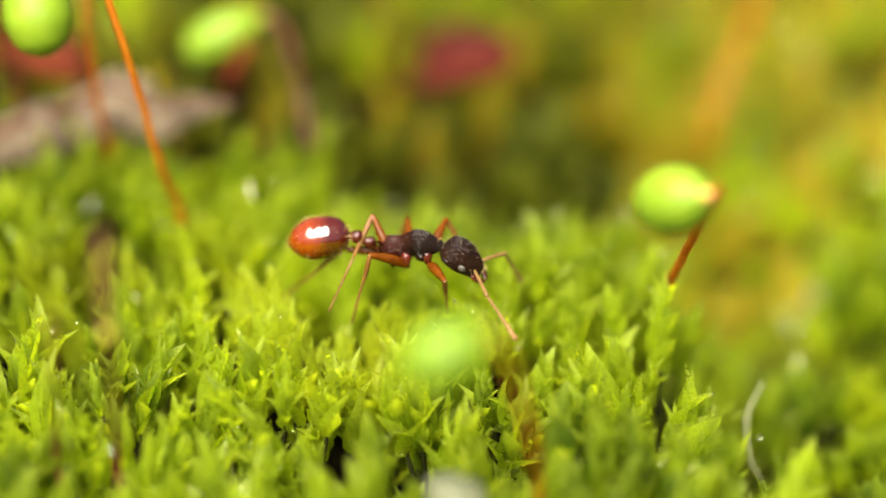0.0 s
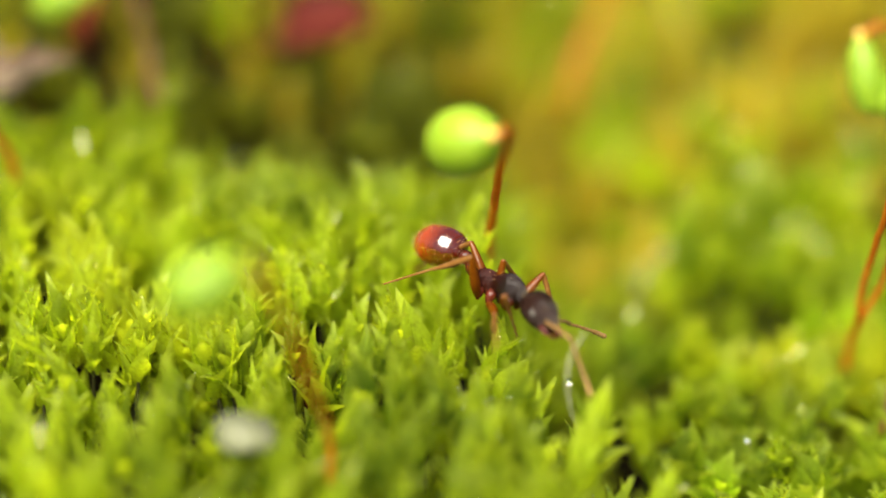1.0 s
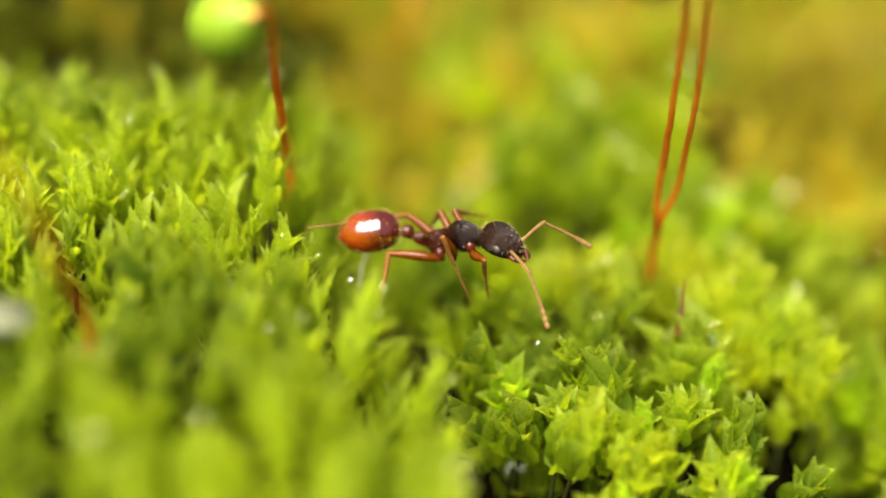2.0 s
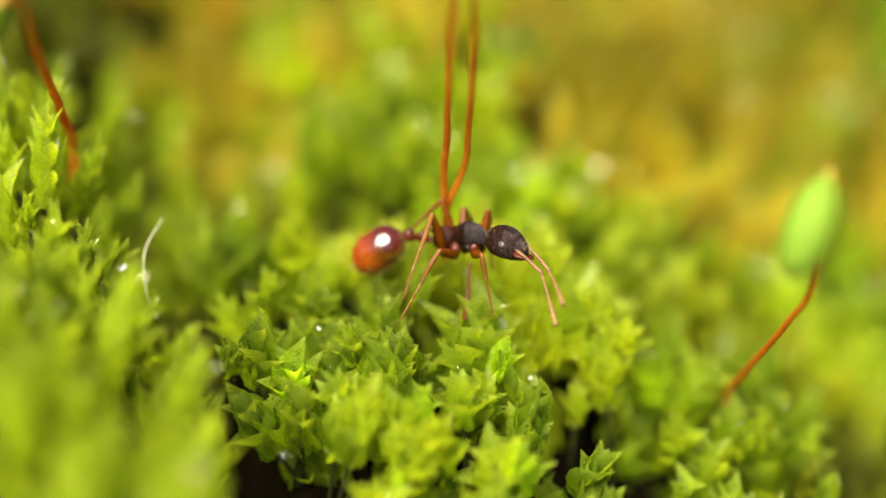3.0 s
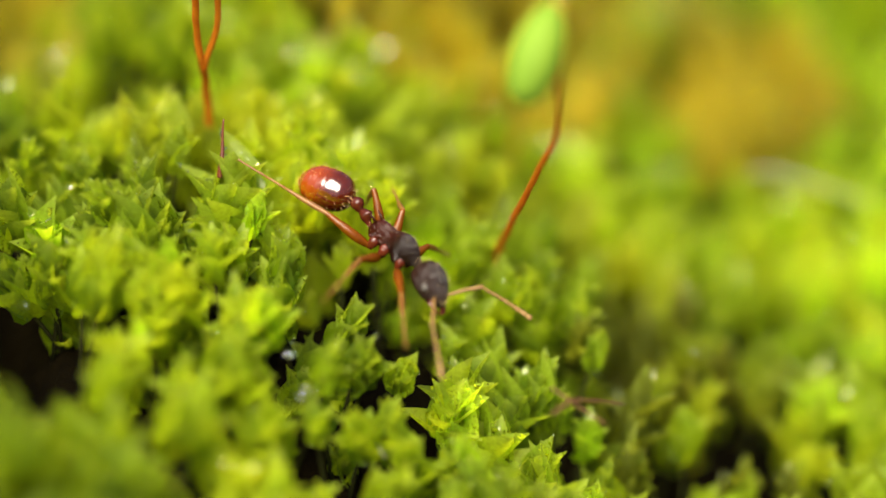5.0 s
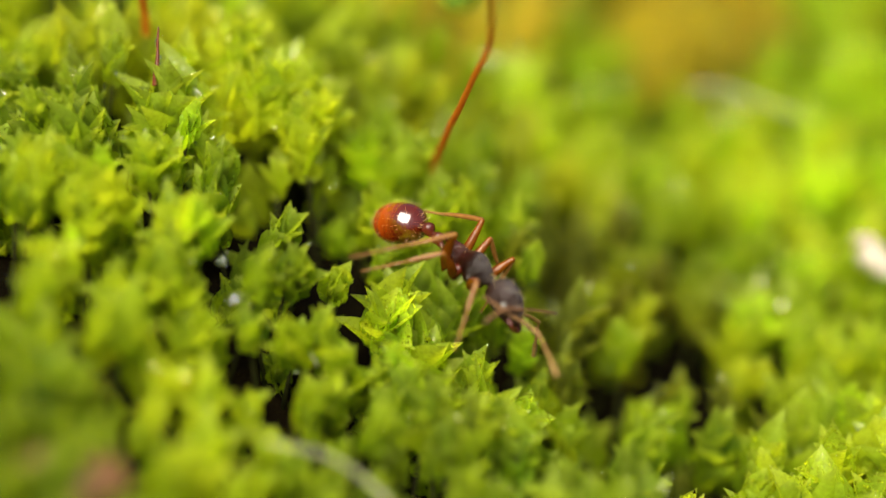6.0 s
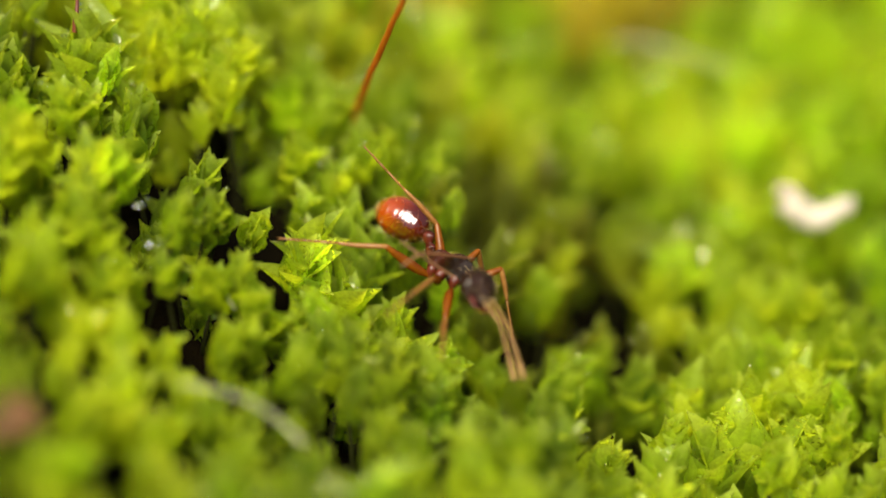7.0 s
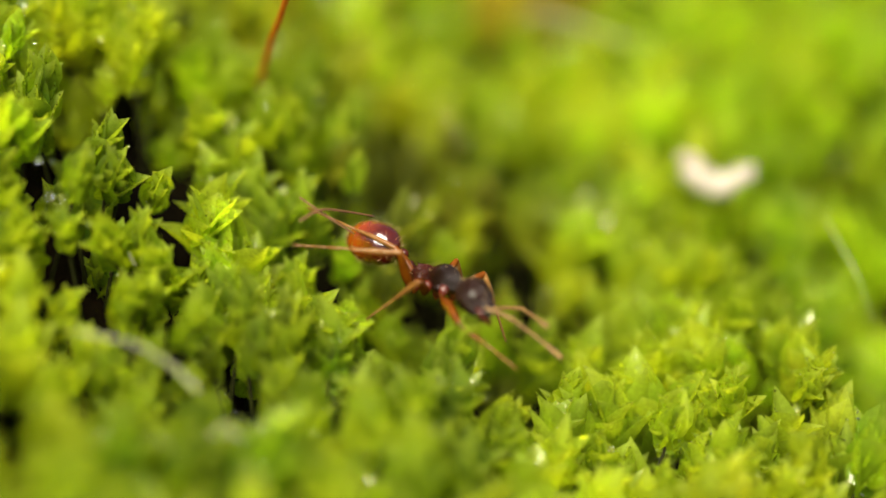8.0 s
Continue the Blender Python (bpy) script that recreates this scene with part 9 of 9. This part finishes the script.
    walk(p["shin", "middle", "left"], [
        (0, pose(0.0011, 0, 0, 0.5, 65.3, 102.0)),
        (0.1, pose(0.0011, 0, 0, 75.1, 65.0, 177.9)),
        (0.2, pose(0.0011, 0, 0, 153.7, 55.7, -91.5)),
        (0.3, pose(0.0011, 0, 0, 167.7, 43.6, -71.8)),
        (0.4, pose(0.0011, 0, 0, 117.2, 62.7, -126.8)),
        (0.5, pose(0.0011, 0, 0, 58.4, 64.7, 168.2)),
        (0.6, pose(0.0011, 0, 0, 60.6, 55.7, 171.0)),
        (0.7, pose(0.0011, 0, 0, 147.3, 69.1, -89.0)),
        (0.8, pose(0.0011, 0, 0, 108.9, 76.6, -128.7)),
        (0.9, pose(0.0011, 0, 0, 62.1, 60.9, -176.0)),
        (1, pose(0.0011, 0, 0, 50.3, 43.7, 171.0)),
        (1.1, pose(0.0011, 0, 0, 14.7, 70.6, 133.7)),
        (1.2, pose(0.0011, 0, 0, -136.8, 60.4, -11.1)),
        (1.3, pose(0.0011, 0, 0, -135.5, 28.8, -3.2)),
        (1.4, pose(0.0011, 0, 0, -141.1, 76.2, 2.7)),
        (1.5, pose(0.0011, 0, 0, 20.2, 66.8, 169.9)),
        (1.6, pose(0.0011, 0, 0, 20.2, 51.5, 170.7)),
        (1.7, pose(0.0011, 0, 0, -57.2, 79.9, 95.8)),
        (1.8, pose(0.0011, 0, 0, -38.3, 77.2, 115.1)),
        (1.9, pose(0.0011, 0, 0, -31.5, 58.1, 120.9)),
        (2, pose(0.0011, 0, 0, -42.0, 42.6, 106.2)),
        (2.1, pose(0.0011, 0, 0, -38.4, 39.8, 111.7)),
        (2.2, pose(0.0011, 0, 0, 1.1, 80.2, 145.2)),
        (2.3, pose(0.0011, 0, 0, -173.1, 48.1, -26.5)),
        (2.4, pose(0.0011, 0, 0, -173.0, 2.8, -1.1)),
        (2.5, pose(0.0011, 0, 0, 173.3, 45.5, -17.6)),
        (2.6, pose(0.0011, 0, 0, 138.4, 79.8, -54.2)),
        (2.7, pose(0.0011, 0, 0, 5.1, 73.0, 170.2)),
        (2.8, pose(0.0011, 0, 0, -7.9, 54.5, 154.5)),
        (2.9, pose(0.0011, 0, 0, -5.9, 47.5, 157.3)),
        (3, pose(0.0011, 0, 0, -10.5, 61.2, 151.8)),
        (3.1, pose(0.0011, 0, 0, -44.6, 73.3, 116.3)),
        (3.2, pose(0.0011, 0, 0, -41.6, 63.9, 119.1)),
        (3.3, pose(0.0011, 0, 0, -43.4, 55.7, 116.7)),
        (3.4, pose(0.0011, 0, 0, -47.9, 48.7, 110.7)),
        (3.5, pose(0.0011, 0, 0, -53.8, 42.8, 102.6)),
        (3.6, pose(0.0011, 0, 0, -49.3, 39.0, 109.5)),
        (3.7, pose(0.0011, 0, 0, -43.3, 44.1, 118.7)),
        (3.8, pose(0.0011, 0, 0, -52.5, 52.2, 106.3)),
        (3.9, pose(0.0011, 0, 0, -65.4, 56.4, 90.6)),
        (4, pose(0.0011, 0, 0, -81.3, 55.0, 71.9)),
        (4.1, pose(0.0011, 0, 0, -53.7, 62.1, 105.8)),
        (4.2, pose(0.0011, 0, 0, 7.5, 58.8, 178.8)),
        (4.3, pose(0.0011, 0, 0, 1.5, 60.7, 172.0)),
        (4.4, pose(0.0011, 0, 0, -20.8, 60.1, 146.6)),
        (4.5, pose(0.0011, 0, 0, -41.7, 57.1, 122.7)),
        (4.6, pose(0.0011, 0, 0, -48.5, 54.1, 114.5)),
        (4.7, pose(0.0011, 0, 0, -34.8, 67.5, 129.3)),
        (4.8, pose(0.0011, 0, 0, -50.4, 69.9, 112.8)),
        (4.9, pose(0.0011, 0, 0, -74.5, 64.2, 87.2)),
        (5, pose(0.0011, 0, 0, -93.5, 53.6, 66.4)),
        (5.1, pose(0.0011, 0, 0, -90.0, 52.9, 70.8)),
        (5.2, pose(0.0011, 0, 0, 33.0, 85.3, -163.2)),
        (5.3, pose(0.0011, 0, 0, 135.1, 61.1, -63.8)),
        (5.4, pose(0.0011, 0, 0, 165.4, 41.6, -21.9)),
        (5.5, pose(0.0011, 0, 0, 141.0, 71.2, -49.8)),
        (5.6, pose(0.0011, 0, 0, 41.3, 77.6, -152.3)),
        (5.7, pose(0.0011, 0, 0, 7.6, 60.7, 171.2)),
        (5.8, pose(0.0011, 0, 0, -0.5, 45.3, 160.1)),
        (5.9, pose(0.0011, 0, 0, 4.9, 40.3, 168.5)),
        (6, pose(0.0011, 0, 0, 29.0, 58.8, -163.7)),
        (6.1, pose(0.0011, 0, 0, 99.7, 75.7, -89.0)),
        (6.2, pose(0.0011, 0, 0, 54.1, 76.1, -136.2)),
        (6.3, pose(0.0011, 0, 0, 21.9, 71.8, -170.0)),
        (6.4, pose(0.0011, 0, 0, 5.4, 68.5, 172.3)),
        (6.5, pose(0.0011, 0, 0, -6.7, 65.0, 159.0)),
        (6.6, pose(0.0011, 0, 0, 3.9, 55.0, 171.8)),
        (6.7, pose(0.0011, 0, 0, 45.9, 73.3, -144.7)),
        (6.8, pose(0.0011, 0, 0, 46.2, 80.3, -144.2)),
        (6.9, pose(0.0011, 0, 0, 3.7, 74.3, 171.9)),
        (7, pose(0.0011, 0, 0, -9.8, 65.3, 157.1)),
        (7.1, pose(0.0011, 0, 0, 2.6, 56.7, 171.9)),
        (7.2, pose(0.0011, 0, 0, 48.3, 76.8, -141.5)),
        (7.3, pose(0.0011, 0, 0, 45.4, 78.1, -144.5)),
        (7.4, pose(0.0011, 0, 0, 10.9, 67.6, 179.1)),
        (7.5, pose(0.0011, 0, 0, -0.3, 57.7, 166.0)),
        (7.6, pose(0.0011, 0, 0, 9.4, 52.8, 178.2)),
        (7.7, pose(0.0011, 0, 0, 70.3, 69.2, -118.5)),
        (7.8, pose(0.0011, 0, 0, 87.0, 71.9, -100.8)),
        (7.9, pose(0.0011, 0, 0, 34.7, 74.2, -156.1)),
        (8, pose(0.0011, 0, 0, -8.0, 65.1, 157.2)),
    ])
    walk(p["leg", "hind", "left"], [
        (0, pose(-0.00048, 0.00022, -0.00038, 1.2, -17.8, -171.2)),
        (0.1, pose(-0.00048, 0.00022, -0.00038, -1.0, 11.6, 178.8)),
        (0.2, pose(-0.00048, 0.00022, -0.00038, -0.9, 7.5, 179.1)),
        (0.3, pose(-0.00048, 0.00022, -0.00038, 4.8, -23.0, 164.9)),
        (0.4, pose(-0.00048, 0.00022, -0.00038, 30.7, -56.5, 133.8)),
        (0.5, pose(-0.00048, 0.00022, -0.00038, 106.1, -62.6, 53.5)),
        (0.6, pose(-0.00048, 0.00022, -0.00038, 65.5, -64.0, 98.9)),
        (0.7, pose(-0.00048, 0.00022, -0.00038, 20.0, -54.7, 152.7)),
        (0.8, pose(-0.00048, 0.00022, -0.00038, 3.4, -42.0, 174.0)),
        (0.9, pose(-0.00048, 0.00022, -0.00038, -6.2, -66.6, -177.6)),
        (1, pose(-0.00048, 0.00022, -0.00038, -14.3, -58.1, -170.5)),
        (1.1, pose(-0.00048, 0.00022, -0.00038, -9.6, -41.4, -176.6)),
        (1.2, pose(-0.00048, 0.00022, -0.00038, -7.7, -5.1, -177.3)),
        (1.3, pose(-0.00048, 0.00022, -0.00038, -7.5, -24.2, -176.7)),
        (1.4, pose(-0.00048, 0.00022, -0.00038, 4.6, -54.6, 171.1)),
        (1.5, pose(-0.00048, 0.00022, -0.00038, -14.9, -63.4, -166.2)),
        (1.6, pose(-0.00048, 0.00022, -0.00038, -28.8, -61.8, -149.7)),
        (1.7, pose(-0.00048, 0.00022, -0.00038, -40.0, -57.5, -135.9)),
        (1.8, pose(-0.00048, 0.00022, -0.00038, -36.0, -56.9, -140.0)),
        (1.9, pose(-0.00048, 0.00022, -0.00038, 38.9, -62.8, 139.4)),
        (2, pose(-0.00048, 0.00022, -0.00038, 5.3, -61.2, 179.3)),
        (2.1, pose(-0.00048, 0.00022, -0.00038, -14.2, -35.7, -150.3)),
        (2.2, pose(-0.00048, 0.00022, -0.00038, -13.8, -33.7, -151.8)),
        (2.3, pose(-0.00048, 0.00022, -0.00038, -14.2, -32.1, -151.7)),
        (2.4, pose(-0.00048, 0.00022, -0.00038, -14.9, -30.6, -151.1)),
        (2.5, pose(-0.00048, 0.00022, -0.00038, -21.3, -56.2, -142.0)),
        (2.6, pose(-0.00048, 0.00022, -0.00038, -112.6, -77.7, -46.8)),
        (2.7, pose(-0.00048, 0.00022, -0.00038, -155.6, -60.7, -1.1)),
        (2.8, pose(-0.00048, 0.00022, -0.00038, -166.3, -65.2, 10.9)),
        (2.9, pose(-0.00048, 0.00022, -0.00038, -173.8, -77.4, 18.5)),
        (3, pose(-0.00048, 0.00022, -0.00038, -50.5, -88.8, -104.9)),
        (3.1, pose(-0.00048, 0.00022, -0.00038, -15.2, -75.4, -140.7)),
        (3.2, pose(-0.00048, 0.00022, -0.00038, -26.7, -70.3, -129.4)),
        (3.3, pose(-0.00048, 0.00022, -0.00038, -49.4, -63.6, -105.6)),
        (3.4, pose(-0.00048, 0.00022, -0.00038, -24.4, -52.9, -135.7)),
        (3.5, pose(-0.00048, 0.00022, -0.00038, -13.9, -47.0, -150.2)),
        (3.6, pose(-0.00048, 0.00022, -0.00038, -5.3, -44.4, -162.6)),
        (3.7, pose(-0.00048, 0.00022, -0.00038, 9.0, -40.7, 178.4)),
        (3.8, pose(-0.00048, 0.00022, -0.00038, 19.6, -45.6, 166.2)),
        (3.9, pose(-0.00048, 0.00022, -0.00038, 44.1, -71.1, 138.7)),
        (4, pose(-0.00048, 0.00022, -0.00038, 51.0, -66.0, 131.9)),
        (4.1, pose(-0.00048, 0.00022, -0.00038, 33.8, -55.6, 151.7)),
        (4.2, pose(-0.00048, 0.00022, -0.00038, 23.7, -40.1, 165.9)),
        (4.3, pose(-0.00048, 0.00022, -0.00038, 20.5, -25.6, 172.0)),
        (4.4, pose(-0.00048, 0.00022, -0.00038, 16.8, -53.8, 174.3)),
        (4.5, pose(-0.00048, 0.00022, -0.00038, 16.2, -47.8, 175.4)),
        (4.6, pose(-0.00048, 0.00022, -0.00038, 18.9, -38.2, 170.8)),
        (4.7, pose(-0.00048, 0.00022, -0.00038, 19.9, -25.2, 167.5)),
        (4.8, pose(-0.00048, 0.00022, -0.00038, 20.1, -25.5, 167.0)),
        (4.9, pose(-0.00048, 0.00022, -0.00038, 8.1, -55.6, 179.0)),
        (5, pose(-0.00048, 0.00022, -0.00038, 13.2, -49.7, 172.2)),
        (5.1, pose(-0.00048, 0.00022, -0.00038, 13.5, -54.0, 171.8)),
        (5.2, pose(-0.00048, 0.00022, -0.00038, 22.6, -56.6, 161.0)),
        (5.3, pose(-0.00048, 0.00022, -0.00038, 31.6, -51.2, 149.4)),
        (5.4, pose(-0.00048, 0.00022, -0.00038, 30.7, -41.1, 149.7)),
        (5.5, pose(-0.00048, 0.00022, -0.00038, 66.5, -61.4, 106.5)),
        (5.6, pose(-0.00048, 0.00022, -0.00038, 130.6, -51.4, 34.1)),
        (5.7, pose(-0.00048, 0.00022, -0.00038, 149.8, -27.5, 4.3)),
        (5.8, pose(-0.00048, 0.00022, -0.00038, 132.9, -41.6, 31.0)),
        (5.9, pose(-0.00048, 0.00022, -0.00038, 114.5, -58.4, 56.0)),
        (6, pose(-0.00048, 0.00022, -0.00038, 83.4, -71.0, 91.6)),
        (6.1, pose(-0.00048, 0.00022, -0.00038, 33.3, -73.1, 144.5)),
        (6.2, pose(-0.00048, 0.00022, -0.00038, 6.1, -69.2, 172.7)),
        (6.3, pose(-0.00048, 0.00022, -0.00038, -10.1, -69.5, -170.6)),
        (6.4, pose(-0.00048, 0.00022, -0.00038, -18.6, -62.9, -162.1)),
        (6.5, pose(-0.00048, 0.00022, -0.00038, -15.8, -58.4, -165.3)),
        (6.6, pose(-0.00048, 0.00022, -0.00038, -13.2, -56.1, -168.3)),
        (6.7, pose(-0.00048, 0.00022, -0.00038, -12.5, -50.9, -169.2)),
        (6.8, pose(-0.00048, 0.00022, -0.00038, -19.9, -55.5, -160.3)),
        (6.9, pose(-0.00048, 0.00022, -0.00038, -29.2, -73.1, -149.6)),
        (7, pose(-0.00048, 0.00022, -0.00038, -33.1, -67.1, -145.2)),
        (7.1, pose(-0.00048, 0.00022, -0.00038, -37.0, -40.7, -136.9)),
        (7.2, pose(-0.00048, 0.00022, -0.00038, -35.2, -35.3, -140.3)),
        (7.3, pose(-0.00048, 0.00022, -0.00038, -33.5, -31.0, -143.7)),
        (7.4, pose(-0.00048, 0.00022, -0.00038, -16.2, -66.1, -158.2)),
        (7.5, pose(-0.00048, 0.00022, -0.00038, -15.8, -64.0, -158.8)),
        (7.6, pose(-0.00048, 0.00022, -0.00038, -16.1, -55.7, -158.6)),
        (7.7, pose(-0.00048, 0.00022, -0.00038, -17.1, -47.6, -157.3)),
        (7.8, pose(-0.00048, 0.00022, -0.00038, -20.4, -43.1, -152.9)),
        (7.9, pose(-0.00048, 0.00022, -0.00038, -33.4, -49.2, -136.3)),
        (8, pose(-0.00048, 0.00022, -0.00038, -32.8, -45.1, -137.3)),
    ])
    walk(p["shin", "hind", "left"], [
        (0, pose(0.00135, 0, 0, -1.7, 52.4, -27.1)),
        (0.1, pose(0.00135, 0, 0, 0.1, 2.7, -0.5)),
        (0.2, pose(0.00135, 0, 0, 0.1, 2.7, 0.2)),
        (0.3, pose(0.00135, 0, 0, 14.2, 41.6, 20.8)),
        (0.4, pose(0.00135, 0, 0, 167.9, 65.9, -177.3)),
        (0.5, pose(0.00135, 0, 0, 179.7, 32.1, -158.8)),
        (0.6, pose(0.00135, 0, 0, 174.8, 64.1, -164.3)),
        (0.7, pose(0.00135, 0, 0, -3.7, 79.1, 16.2)),
        (0.8, pose(0.00135, 0, 0, -9.8, 53.7, 8.2)),
        (0.9, pose(0.00135, 0, 0, -135.0, 83.6, -119.2)),
        (1, pose(0.00135, 0, 0, -131.2, 78.5, -115.3)),
        (1.1, pose(0.00135, 0, 0, -23.7, 63.6, -5.7)),
        (1.2, pose(0.00135, 0, 0, -11.4, 2.7, 0.1)),
        (1.3, pose(0.00135, 0, 0, -3.3, 15.6, 33.5)),
        (1.4, pose(0.00135, 0, 0, 12.6, 14.6, 85.3)),
        (1.5, pose(0.00135, 0, 0, 9.5, -11.9, 95.8)),
        (1.6, pose(0.00135, 0, 0, 12.4, -9.8, 80.8)),
        (1.7, pose(0.00135, 0, 0, 14.7, -7.1, 66.4)),
        (1.8, pose(0.00135, 0, 0, 15.4, -4.0, 58.2)),
        (1.9, pose(0.00135, 0, 0, 22.9, 23.4, 80.4)),
        (2, pose(0.00135, 0, 0, 3.6, 32.1, 40.2)),
        (2.1, pose(0.00135, 0, 0, 2.2, 2.1, 1.7)),
        (2.2, pose(0.00135, 0, 0, 2.2, 2.4, 1.3)),
        (2.3, pose(0.00135, 0, 0, 2.2, 2.5, 1.0)),
        (2.4, pose(0.00135, 0, 0, 2.1, 2.6, 0.7)),
        (2.5, pose(0.00135, 0, 0, -6.4, 48.0, -9.9)),
        (2.6, pose(0.00135, 0, 0, -139.4, 54.7, -140.8)),
        (2.7, pose(0.00135, 0, 0, -155.0, 2.3, -150.9)),
        (2.8, pose(0.00135, 0, 0, -155.2, 14.3, -149.3)),
        (2.9, pose(0.00135, 0, 0, -155.0, 29.9, -147.1)),
        (3, pose(0.00135, 0, 0, -153.3, 45.0, -143.5)),
        (3.1, pose(0.00135, 0, 0, -147.1, 58.7, -135.4)),
        (3.2, pose(0.00135, 0, 0, -138.9, 62.8, -126.0)),
        (3.3, pose(0.00135, 0, 0, -132.7, 50.3, -117.9)),
        (3.4, pose(0.00135, 0, 0, -120.5, 41.9, -101.8)),
        (3.5, pose(0.00135, 0, 0, -111.0, 44.7, -88.2)),
        (3.6, pose(0.00135, 0, 0, -101.0, 48.5, -74.3)),
        (3.7, pose(0.00135, 0, 0, -88.0, 50.6, -57.2)),
        (3.8, pose(0.00135, 0, 0, -84.0, 56.8, -52.0)),
        (3.9, pose(0.00135, 0, 0, -103.7, 84.4, -73.7)),
        (4, pose(0.00135, 0, 0, -46.6, 87.9, -16.4)),
        (4.1, pose(0.00135, 0, 0, -37.6, 71.6, -8.5)),
        (4.2, pose(0.00135, 0, 0, -33.9, 47.7, -7.0)),
        (4.3, pose(0.00135, 0, 0, -30.9, 23.6, -5.6)),
        (4.4, pose(0.00135, 0, 0, -68.7, 55.3, -57.9)),
        (4.5, pose(0.00135, 0, 0, -79.0, 50.1, -70.4)),
        (4.6, pose(0.00135, 0, 0, -60.8, 45.8, -45.7)),
        (4.7, pose(0.00135, 0, 0, -46.2, 33.0, -22.9)),
        (4.8, pose(0.00135, 0, 0, -45.2, 31.8, -21.1)),
        (4.9, pose(0.00135, 0, 0, -103.7, 46.2, -100.4)),
        (5, pose(0.00135, 0, 0, -107.9, 39.7, -106.2)),
        (5.1, pose(0.00135, 0, 0, -102.2, 47.0, -97.3)),
        (5.2, pose(0.00135, 0, 0, -89.8, 56.5, -80.5)),
        (5.3, pose(0.00135, 0, 0, -59.3, 62.9, -43.9)),
        (5.4, pose(0.00135, 0, 0, -30.0, 53.6, -8.4)),
        (5.5, pose(0.00135, 0, 0, 36.2, 88.7, 53.0)),
        (5.6, pose(0.00135, 0, 0, 174.4, 51.2, -169.7)),
        (5.7, pose(0.00135, 0, 0, 176.0, 23.6, -167.3)),
        (5.8, pose(0.00135, 0, 0, 174.4, 37.6, -170.1)),
        (5.9, pose(0.00135, 0, 0, 170.4, 52.8, -175.3)),
        (6, pose(0.00135, 0, 0, 166.1, 67.8, 179.7)),
        (6.1, pose(0.00135, 0, 0, 163.7, 82.8, 176.8)),
        (6.2, pose(0.00135, 0, 0, -29.0, 84.2, -16.4)),
        (6.3, pose(0.00135, 0, 0, -60.1, 77.5, -47.9)),
        (6.4, pose(0.00135, 0, 0, -87.7, 65.8, -76.1)),
        (6.5, pose(0.00135, 0, 0, -76.7, 59.4, -64.1)),
        (6.6, pose(0.00135, 0, 0, -60.1, 61.6, -44.7)),
        (6.7, pose(0.00135, 0, 0, -38.2, 62.3, -19.2)),
        (6.8, pose(0.00135, 0, 0, -18.4, 61.9, 3.6)),
        (6.9, pose(0.00135, 0, 0, 4.3, 40.4, 36.6)),
        (7, pose(0.00135, 0, 0, 2.0, 22.8, 31.4)),
        (7.1, pose(0.00135, 0, 0, 1.1, 1.9, 1.9)),
        (7.2, pose(0.00135, 0, 0, 1.1, 2.0, 1.8)),
        (7.3, pose(0.00135, 0, 0, 1.1, 2.0, 1.8)),
        (7.4, pose(0.00135, 0, 0, 37.1, 62.7, 41.7)),
        (7.5, pose(0.00135, 0, 0, 36.0, 80.1, 41.9)),
        (7.6, pose(0.00135, 0, 0, 1.4, 73.7, 6.1)),
        (7.7, pose(0.00135, 0, 0, -19.7, 66.7, -16.7)),
        (7.8, pose(0.00135, 0, 0, -22.3, 56.0, -20.1)),
        (7.9, pose(0.00135, 0, 0, -16.1, 52.5, -12.4)),
        (8, pose(0.00135, 0, 0, -13.1, 39.0, -8.4)),
    ])


ground()
sporophytes()
litter()
drops()
ANT, ANT_PARTS = build_ant()
moss()
motions(ANT, ANT_PARTS)
